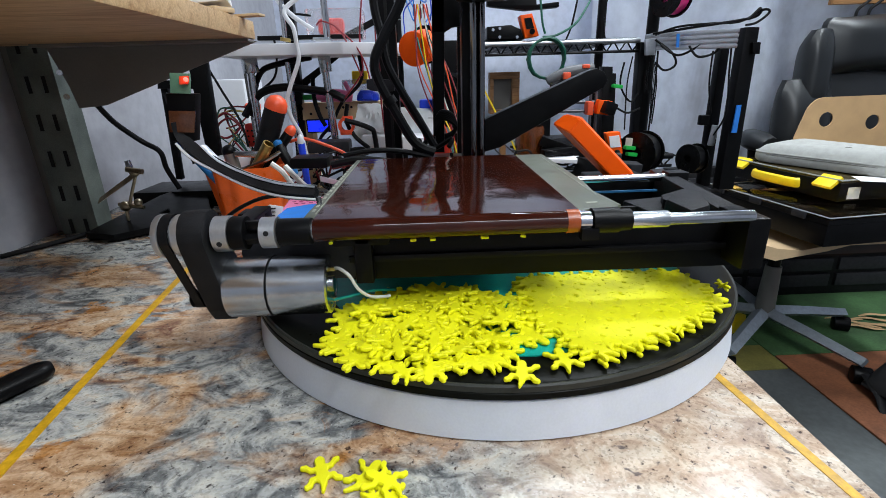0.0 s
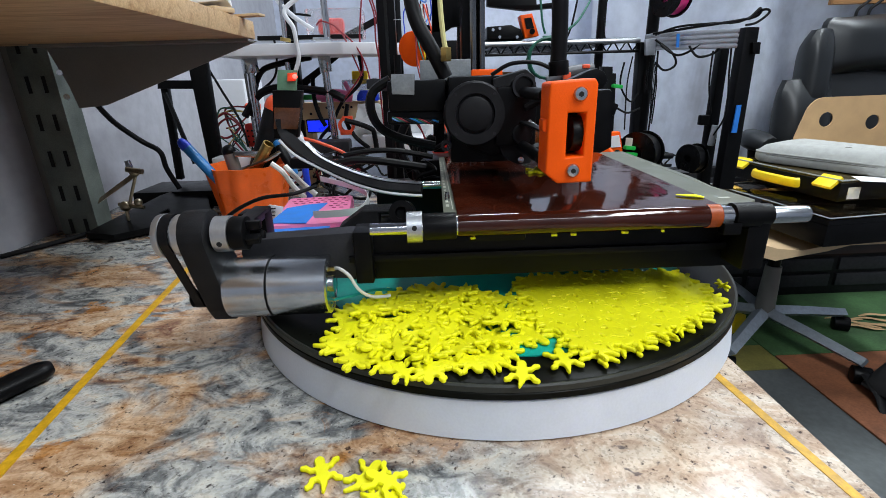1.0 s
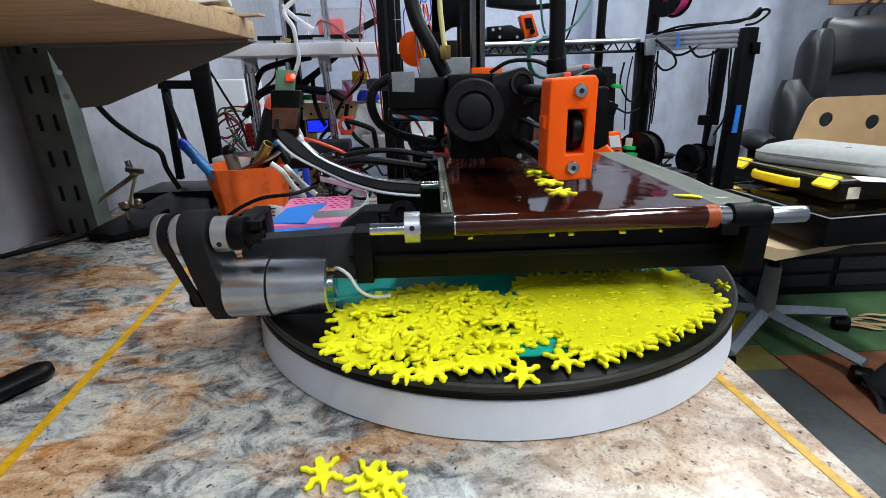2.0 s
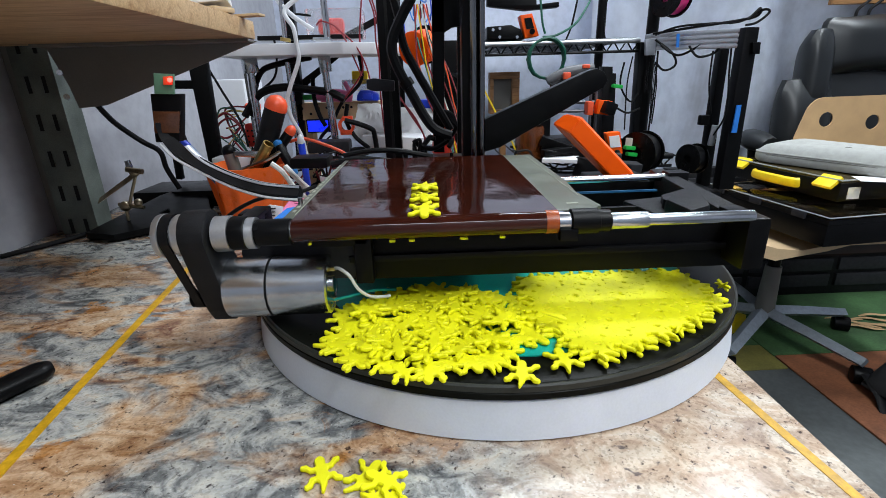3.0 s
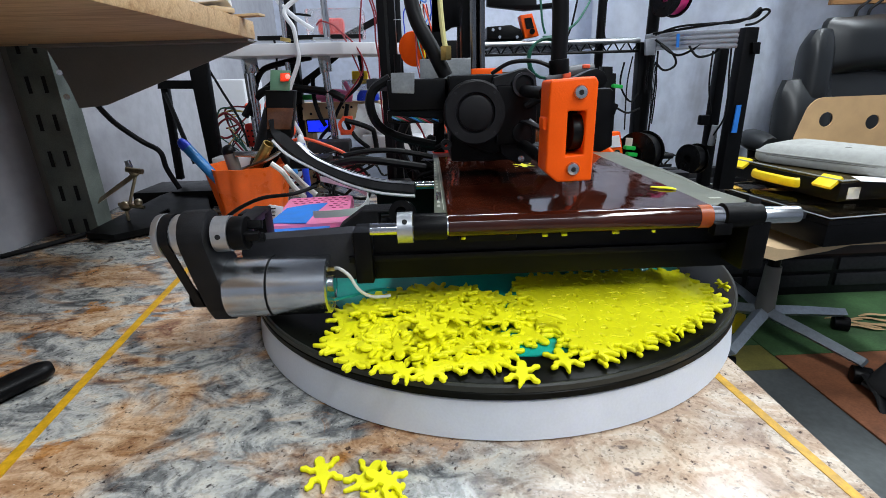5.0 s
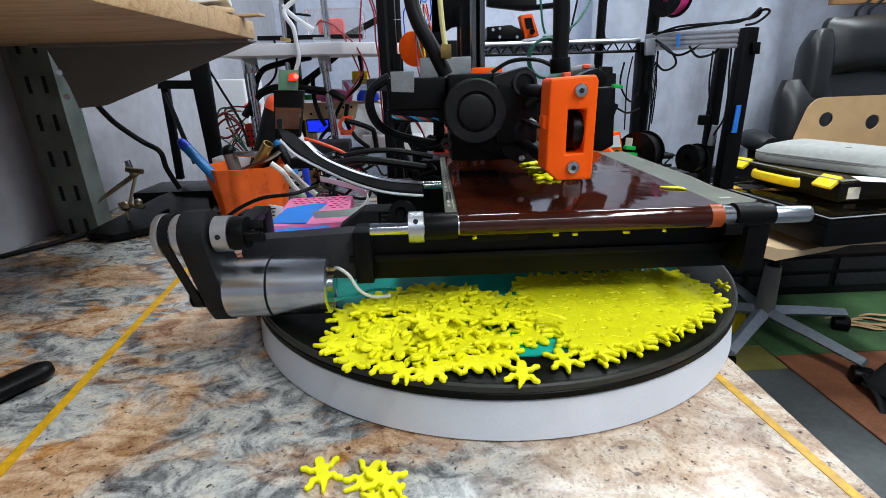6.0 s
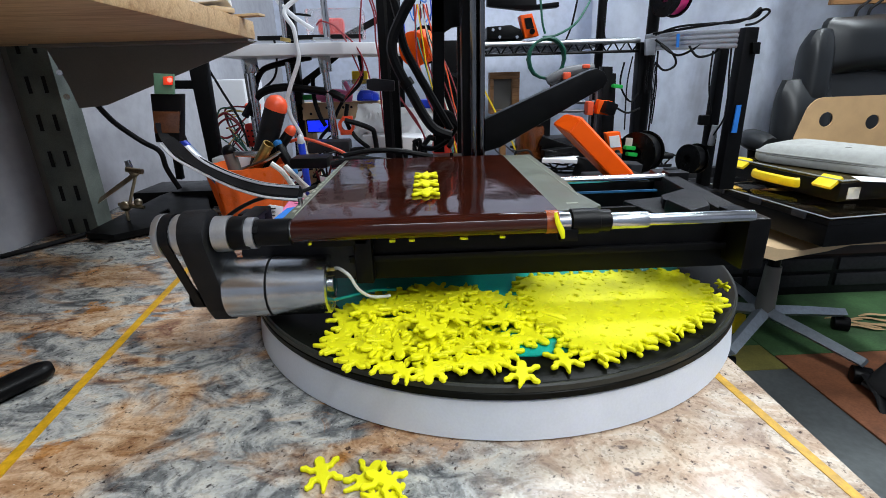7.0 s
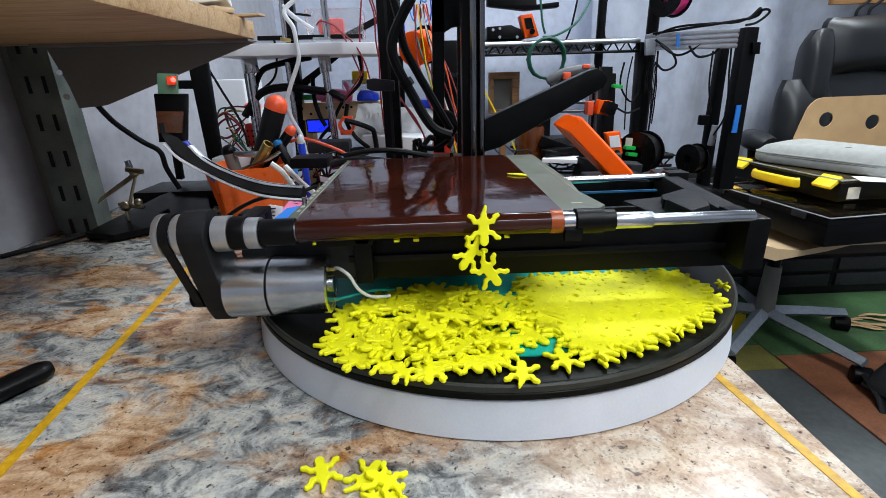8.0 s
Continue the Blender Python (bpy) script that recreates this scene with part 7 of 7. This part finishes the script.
hicase = thing("parts_case", "smaller black case with yellow handle and latches", "storage case")
part("body", upper(span(B(), (0.085, 0.02, -0.0525), (0.42, 0.29, -0.016), 0.006)), BLACK, hicase)
part("lid", upper(span(B(), (0.083, 0.018, -0.0155), (0.422, 0.292, -0.011), 0.002)), mat("yellow_smoky_lid", (0.07, 0.05, 0.015), 0.12, vary=0.6, scale=30, trans=0.35), hicase, "yellowish clear lid").visible_shadow = False
part("lid_edge", upper(sweep(B(), [(0.0825, 0.2925, -0.0105), (0.0825, 0.0175, -0.0105), (0.4225, 0.0175, -0.0105)], 0.0016, 6)), LID_EDGE, hicase)
part("handle", upper(sweep(B(), [(0.078, 0.10, -0.03), (0.070, 0.115, -0.031), (0.070, 0.20, -0.031), (0.078, 0.215, -0.03)], 0.010, 8, (0.6, 1.0), smooth=3)), YELLOW_PART, hicase, "yellow plastic handle")
for v in (0.045, 0.262):
    part("latch", upper(box(B(), (0.0805, v, -0.0165), (0.030, 0.040, 0.007), pose(0, 0, 0, 0, -38, 0), 0.002)), YELLOW_PART, hicase, "yellow plastic latch")
part("sticker", upper(box(B(), (0.115, 0.0190, -0.036), (0.026, 0.0015, 0.022))), PAPER, hicase)
pouch = thing("canvas_pouch", "grey canvas zip pouch lying on the case", "pouch")


def pouch_ring(inset, half_x=0.175, half_y=0.125, r=0.062):
    """Points round the pouch's plan, a rectangle with round corners drawn in by inset."""
    pts = []
    for cx, cy, a0 in ((1, 1, 0), (-1, 1, 90), (-1, -1, 180), (1, -1, 270)):
        rr = max(0.008, r - inset)
        for k in range(8):
            a = math.radians(a0 + 90 * k / 7)
            pts.append((0.265 + cx * (half_x - inset - rr) + rr * math.cos(a), 0.165 + cy * (half_y - inset - rr) + rr * math.sin(a)))
    return pts


def zip_bag():
    bm = B()
    rows = []
    for inset, z, crease in ((0.016, 0, 0), (0.005, 0.002, 0), (0.0, 0.009, 0.3), (0.0005, 0.019, 0.3), (0.003, 0.0235, 0), (0.004, 0.0245, 0), (0.010, 0.0295, 0.6), (0.022, 0.0390, 1.3), (0.045, 0.0455, 1.6), (0.075, 0.0475, 1.6), (0.105, 0.0475, 1.6)):
        rows.append([bm.verts.new((x, y, z + crease * 0.007 * noise.noise(Vector((x * 17, y * 17, 2))))) for x, y in pouch_ring(inset)])
    n = len(rows[0])
    for a, b in zip(rows, rows[1:]):
        for i in range(n):
            bm.faces.new((a[i], a[(i + 1) % n], b[(i + 1) % n], b[i]))
    bm.faces.new(rows[0][::-1])
    bm.faces.new(rows[-1])
    bmesh.ops.recalc_face_normals(bm, faces=bm.faces)
    return bm


def pillow(cx, cy, lx, ly, h):
    bm = B()
    n, m = 22, 14
    top, bot = [], []
    for j in range(m):
        v = 2 * j / (m - 1) - 1
        ra, rb = [], []
        for i in range(n):
            u = 2 * i / (n - 1) - 1
            e = max(0, (1 - abs(u) ** 3.2) * (1 - abs(v) ** 3.2)) ** 0.5
            w = 0.006 * noise.noise(Vector((u * 2.5, v * 2.5, 2))) * e
            x, y = cx + lx / 2 * u * (1 - 0.10 * v * v), cy + ly / 2 * v * (1 - 0.10 * u * u)
            ra.append(bm.verts.new((x, y, h * 0.35 + h * 0.65 * e + w)))
            rb.append(bm.verts.new((x, y, h * 0.30 * (1 - e))))
        top.append(ra)
        bot.append(rb)
    for a, b in zip(top, top[1:]):
        for i in range(n - 1):
            bm.faces.new((a[i], a[i + 1], b[i + 1], b[i]))
    for a, b in zip(bot, bot[1:]):
        for i in range(n - 1):
            bm.faces.new((b[i], b[i + 1], a[i + 1], a[i]))
    rim_t = top[0] + [r[-1] for r in top[1:]] + top[-1][-2::-1] + [r[0] for r in top[-2:0:-1]]
    rim_b = bot[0] + [r[-1] for r in bot[1:]] + bot[-1][-2::-1] + [r[0] for r in bot[-2:0:-1]]
    k = len(rim_t)
    for i in range(k):
        bm.faces.new((rim_t[i], rim_b[i], rim_b[(i + 1) % k], rim_t[(i + 1) % k]))
    bmesh.ops.recalc_face_normals(bm, faces=bm.faces)
    return bm


POUCH = pose(1.201, 1.364, -0.0705, 0, 0, -66.2) @ Matrix.Diagonal((1.15, 0.82, 1.3, 1)) @ Matrix.Translation((-0.265, -0.165, 0))


def on_case(bm):
    bm.transform(POUCH)
    return bm


part("bag", on_case(zip_bag()), FABRIC, pouch)
part("piping", on_case(sweep(B(), [(x, y, 0.0238) for x, y in pouch_ring(0.0015)] + [(*pouch_ring(0.0015)[0], 0.0238)], 0.0018, 6)), FABRIC, pouch)
part("zip", on_case(sweep(B(), [(0.14, 0.0415, 0.0195), (0.20, 0.0398, 0.0195), (0.33, 0.0398, 0.0195), (0.39, 0.0415, 0.0195)], 0.0008, 6, smooth=3)), GREY_PAINT, pouch, "dark zip")
part("pocket_slit", on_case(box(B(), (0.36, 0.135, 0.0465), (0.085, 0.005, 0.003), pose(0, 0, 0, 0, 0, 10), 0.001)), DARK_GREY, pouch)
part("pull_tab", on_case(box(B(), (0.30, 0.115, 0.0470), (0.012, 0.008, 0.003), None, 0.001)), GREY_PAINT, pouch)
solo("paper_sheet", box(B(), (1.152, 1.169, -0.0700), (0.09, 0.07, 0.001), pose(0, 0, 0, 0, 0, -24)), PAPER, "white paper sheet under the pouch", "paper")

bag = thing("black_bag", "crumpled black fabric bag on the floor", "bag")
bbag = pillow(0, 0, 0.34, 0.22, 0.10)
bbag.transform(pose(1.48, 1.16, -0.745, 0, 0, 25))
part("body", bbag, mat("black_fabric", (0.012, 0.012, 0.013), 0.85, vary=0.3, bump=0.6, fine=500), bag)
part("strap", sweep(B(), [(1.36, 1.13, -0.66), (1.42, 1.05, -0.655), (1.52, 1.04, -0.66), (1.60, 1.08, -0.67)], 0.012, 6, (1, 0.4), smooth=5), RUBBER, bag)
solo("yellow_level", box(B(), (1.166, 1.594, -0.72), (0.10, 0.03, 0.05), pose(0, 0, 0, 0, 0, 35), 0.004), YELLOW_PART, "yellow and steel tool lying on the floor", "tool")

# Added black panel stands in for the darkness behind and under the chair.
low = thing("dark_panel", "added dark slatted panel that dims the wall foot", "cabinet")
part("body", span(B(), (0.95, 1.86, -0.7426), (2.55, 1.90, -0.16), 0.004), BLACK_ROUGH, low)
for k in range(4):
    for z in range(7):
        part("slat", span(B(), (0.98 + 0.39 * k, 1.848, -0.70 + 0.074 * z), (1.34 + 0.39 * k, 1.861, -0.645 + 0.074 * z), 0.002), DARK_GREY, low)

# ---------------------------------------------------------------- floor mats
def floor_mat(x0, y0, x1, y1, m, label):
    solo("floor_mat", span(B(), (x0, y0, -0.7496), (x1, y1, -0.743), 0.002), m, label, "floor mat", "floor mats")


floor_mat(0.75, 1.475, 1.182, 2.0, MAT_GREEN, "worn green foam floor mat")
floor_mat(1.186, 1.405, 2.4, 2.0, MAT_GREEN, "worn green foam floor mat")
floor_mat(0.85, 1.325, 1.182, 1.471, MAT_YELLOW, "worn yellowish foam floor mat")
floor_mat(1.19, 0.95, 2.2, 1.40, MAT_ORANGE, "worn orange foam floor mat")
scr = random.Random(21)
for k in range(7):
    x, y = scr.uniform(1.60, 1.76), scr.uniform(1.55, 1.66)
    strip = sweep(B(), [(-0.07, 0, 0.001), (-0.02, 0.008, 0.004), (0.03, -0.004, 0.003), (0.07, 0.004, 0.001)], [0.003, 0.008, 0.009, 0.003], 6, (1, 0.15), smooth=3)
    strip.transform(pose(x, y, -0.741 + 0.0012 * k, 0, 0, scr.uniform(-35, 5)))
    solo("wood_shaving", strip, CARD, "pale torn wood strip lying on the floor mat", "wood scrap", "wood scraps on the floor")

# unseen lamp housings, added to go with the overhead lights
for x, y, sx, sy in ((0.85, -0.4, 0.24, 1.14), (0.35, -1.22, 1.24, 0.29), (1.85, 1.3, 0.34, 1.04), (0.6, 1.4, 1.24, 0.29)):
    fx = thing("unseen_lamp", "unseen white lamp housing added on the ceiling", "lamp", "ceiling lamps")
    part("housing", span(B(), (x - sx / 2, y - sy / 2, 1.664), (x + sx / 2, y + sy / 2, 1.6995), 0.003), WHITE_PLASTIC, fx)

# ---------------------------------------------------------------- geckos that are printed and carried off
printed, printed_rows = [], []
BED_ROWS = [(0, 0), (0.1, 0.065), (0.2, 0.006), (0.3, 0.049), (0.4, 0.105), (0.5, 0.096), (0.8, 0.094), (1.0, 0.095), (1.5, 0.095), (1.7, 0.096),
            (2.2, 0.092), (2.3, 0.199), (2.4, 0.081), (2.5, -0.014), (2.8, -0.014), (3.8, -0.014), (3.9, -0.01), (4.0, 0.015), (4.1, -0.012), (4.2, -0.008),
            (4.3, -0.005), (4.4, 0.001), (4.5, 0.083), (4.6, 0.008), (4.7, 0.085), (5.8, 0.091), (5.9, 0.091), (6.0, 0.096), (6.1, 0.199), (6.2, 0.2),
            (6.3, 0.075), (6.4, -0.012), (6.5, -0.014), (7.9, -0.014), (8.0, -0.011)]
BED_X = dict(BED_ROWS)
ON, UNDER = 0.1209, 0.1168


def ride(y, start, done, until):
    """Rows of a print that goes with the bed and grows out of the belt between two times."""
    rows = []
    for t, x in BED_ROWS:
        if t > until:
            break
        k = min(1, max(0, (t - start) / (done - start)))
        rows.append((t, (x + 0.006, y, UNDER + (ON - UNDER) * k)))
    return rows


X1, X2 = BED_X[2.8] + 0.009, BED_X[6.5] + 0.010
SETS = (
    (0.354, 1.75, 2.2, 2.5, [(2.8, (X1, 0.354, ON)), (2.9, (X1, 0.325, ON)), (3.0, (X1, 0.309, ON + 0.0005, 8)), (3.1, (X1, 0.294, 0.119, 55)), (3.2, (X1, 0.286, 0.106, 85, 0, 10)), (3.3, (X1 - 0.004, 0.278, 0.0535, 8, 6, 30)), (8.0, (X1 - 0.004, 0.278, 0.0535, 8, 6, 30))], 0),
    (0.392, 1.75, 2.2, 2.5, [(2.8, (X1, 0.392, ON)), (2.9, (X1, 0.363, ON)), (3.0, (X1, 0.347, ON)), (3.1, (X1, 0.342, ON)), (3.2, (X1, 0.312, ON, 5)), (3.3, (X1 + 0.002, 0.286, 0.108, 80)), (3.4, (X1 + 0.006, 0.268, 0.0525, -6, 8, -40)), (8.0, (X1 + 0.006, 0.268, 0.0525, -6, 8, -40))], 1),
    (0.438, 0.3, 0.9, 2.5, [(2.8, (X1, 0.430, ON)), (2.9, (X1, 0.401, ON)), (3.0, (X1, 0.385, ON)), (3.1, (X1, 0.378, ON)), (3.2, (X1, 0.352, ON)), (3.3, (X1, 0.302, ON + 0.0008, 18)), (3.4, (X1 + 0.001, 0.287, 0.108, 80, 0, 12)), (3.5, (X1 + 0.003, 0.303, 0.1045, 168, 0, 60)), (3.6, (X1 + 0.015, 0.284, 0.0535, 10, -5, 90)), (8.0, (X1 + 0.015, 0.284, 0.0535, 10, -5, 90))], 2),
    (0.408, 5.2, 6.0, 6.5, [(6.8, (X2, 0.378, ON)), (7.0, (X2, 0.364, ON)), (7.2, (X2, 0.316, ON)), (7.3, (X2, 0.304, ON, 12)), (7.4, (X2, 0.289, 0.108, 80)), (7.5, (0.009, 0.305, 0.104, 80, 0, 40)), (7.6, (0.020, 0.303, 0.102, 85, 20, 60)),
      (7.7, (0.016, 0.300, 0.099, 88, 10, 30)), (7.8, (0.022, 0.296, 0.095, 88, 0, 15)), (7.9, (0.032, 0.286, 0.0895, 88, -12, 5)), (8.0, (0.036, 0.286, 0.086, 88, -35, 5))], 0),
    (0.442, 5.2, 6.0, 6.5, [(6.8, (X2, 0.412, ON)), (7.0, (X2, 0.398, ON)), (7.2, (X2, 0.350, ON)), (7.3, (X2, 0.334, ON)), (7.4, (X2, 0.309, ON, 6)), (7.5, (-0.002, 0.292, 0.117, 62)), (7.6, (0.003, 0.288, 0.109, 82, 0, -25)), (7.7, (0.013, 0.288, 0.099, 88, 0, 70)),
      (7.8, (0.019, 0.288, 0.098, 88, 15, 30)), (7.9, (0.022, 0.288, 0.100, 88, 35, 0)), (8.0, (0.024, 0.288, 0.098, 88, 40, 25))], 1),
    (0.477, 4.6, 6.0, 6.5, [(6.8, (X2, 0.448, ON)), (7.0, (X2, 0.434, ON)), (7.2, (X2, 0.386, ON)), (7.3, (X2, 0.368, ON)), (7.4, (X2, 0.338, ON)), (7.5, (X2, 0.319, ON, 2)), (7.6, (0.000, 0.304, 0.1212, 14, 0, 15)), (7.7, (0.013, 0.297, 0.121, 38, 0, 22)),
      (7.8, (0.021, 0.292, 0.116, 60, 0, 14)), (7.9, (0.030, 0.290, 0.115, 70, 0, 0)), (8.0, (0.033, 0.290, 0.115, 74, 0, 0))], 2),
)
for y, start, done, until, rest, v in SETS:
    g = gecko(0, 0, 0, 0, v=v, name="printed_gecko", label="freshly printed yellow toy gecko carried by the amber belt", group="geckos on the belt")
    printed.append(g)
    printed_rows.append(ride(y, start, done, until) + rest)


def scrap(y, rows):
    bm = sweep(B(), [(-0.007, 0.004, 0.0008), (-0.002, 0, 0.001), (0.004, -0.003, 0.001), (0.008, -0.006, 0.0006)], [0.0010, 0.0018, 0.0022, 0.0012], 8, (1, 0.5), smooth=3)
    printed.append(solo("plastic_scrap", bm, YELLOW, "small yellow strip of purged plastic on the belt", "plastic scrap"))
    printed_rows.append(rows)


def ride_scrap(y, start, until):
    return [(t, (x + 0.089, y, 0.1209 if t >= start else 0.1180)) for t, x in BED_ROWS if t <= until]


S1 = BED_X[2.8] + 0.092
scrap(0.325, ride_scrap(0.325, 0.4, 2.5) + [(2.8, (S1, 0.302, 0.1209)), (2.9, (S1, 0.294, 0.113, 70)), (3.0, (S1, 0.28, 0.0545, 10)), (8.0, (S1, 0.28, 0.0545, 10))])
scrap(0.352, ride_scrap(0.352, 4.7, 6.5) + [(6.8, (S1, 0.318, 0.1209)), (6.9, (S1, 0.308, 0.1209)), (7.0, (S1 + 0.005, 0.293, 0.114, 75, 40)), (7.1, (S1, 0.28, 0.0545, 10)), (8.0, (S1, 0.28, 0.0545, 10))])
scrap(0.54, [(t, (x + 0.089, 0.556, 0.106)) for t, x in BED_ROWS if t <= 6.5] + [(7.2, (S1, 0.556, 0.108)), (7.3, (S1, 0.535, 0.1209)), (7.5, (S1, 0.495, 0.1209)), (7.8, (S1, 0.45, 0.1209)), (8.0, (S1, 0.425, 0.1209))])


# ---------------------------------------------------------------- motion
def motions():
    walk(bed, [(t, pose(x, 0, 0)) for t, x in BED_ROWS])
    lift = [(0, 0.145), (0.1, 0), (0.3, 0), (0.5, -0.001), (1.0, 0), (1.5, 0.001), (1.7, 0.0015), (2.2, 0.003), (2.3, 0.012), (2.4, 0.014), (2.5, 0.02), (2.6, 0.08), (2.7, 0.14), (2.8, 0.2),
            (3.9, 0.2), (4.0, 0.145), (4.1, 0.038), (4.2, 0.17), (4.3, 0.17), (4.4, -0.003), (4.5, 0.001), (4.7, 0.001), (5.8, 0.001), (6.0, 0.002), (6.1, 0.012), (6.2, 0.012), (6.3, 0.013),
            (6.4, 0.020), (6.5, 0.067), (6.6, 0.115), (6.7, 0.15), (6.8, 0.2), (8.0, 0.2)]
    walk(gantry, [(t, pose(0, 0, z)) for t, z in lift])
    walk(loop, [(t, pose(-0.022 if 0.1 < z < 0.19 else 0, 0.05 * (1 - min(1, z / 0.14)), -0.10 + 0.10 * min(1, z / 0.14) + (0.02 if z > 0.19 else 0))) for t, z in lift])
    slide = [(0, 0.02), (0.1, -0.02), (0.2, -0.09), (0.3, -0.05), (0.4, 0), (1.7, 0), (2.8, 0.06), (4.0, 0.09), (4.1, 0.085), (4.3, 0.06), (4.4, 0.02), (4.5, 0), (4.6, -0.09), (4.7, 0), (5.8, -0.006), (5.9, -0.004), (6.0, -0.004),
             (6.1, 0), (6.3, 0.01), (6.4, 0.02), (6.5, 0.058), (8.0, 0.058)]
    walk(head, [(t, pose(0, y, 0)) for t, y in slide])

    turns = [(0, 0), (2.6, 0)] + [(2.6 + 0.1 * k, 42 * k) for k in range(1, 9)] + [(6.8, 336)] + [(6.8 + 0.1 * k, 336 + 42 * k) for k in range(1, 13)]
    walk(coupler, [(t, pose(0, AX[0], AX[1], a)) for t, a in turns])
    walk(clamp, [(t, pose(0, 0.301, ZR, a)) for t, a in turns])
    # two sets of three geckos: they grow out of the belt while printed, ride to its front edge, tip over and drop
    for ob, rows in zip(printed, printed_rows):
        walk(ob, [(t, pose(*r)) for t, r in rows])


motions()
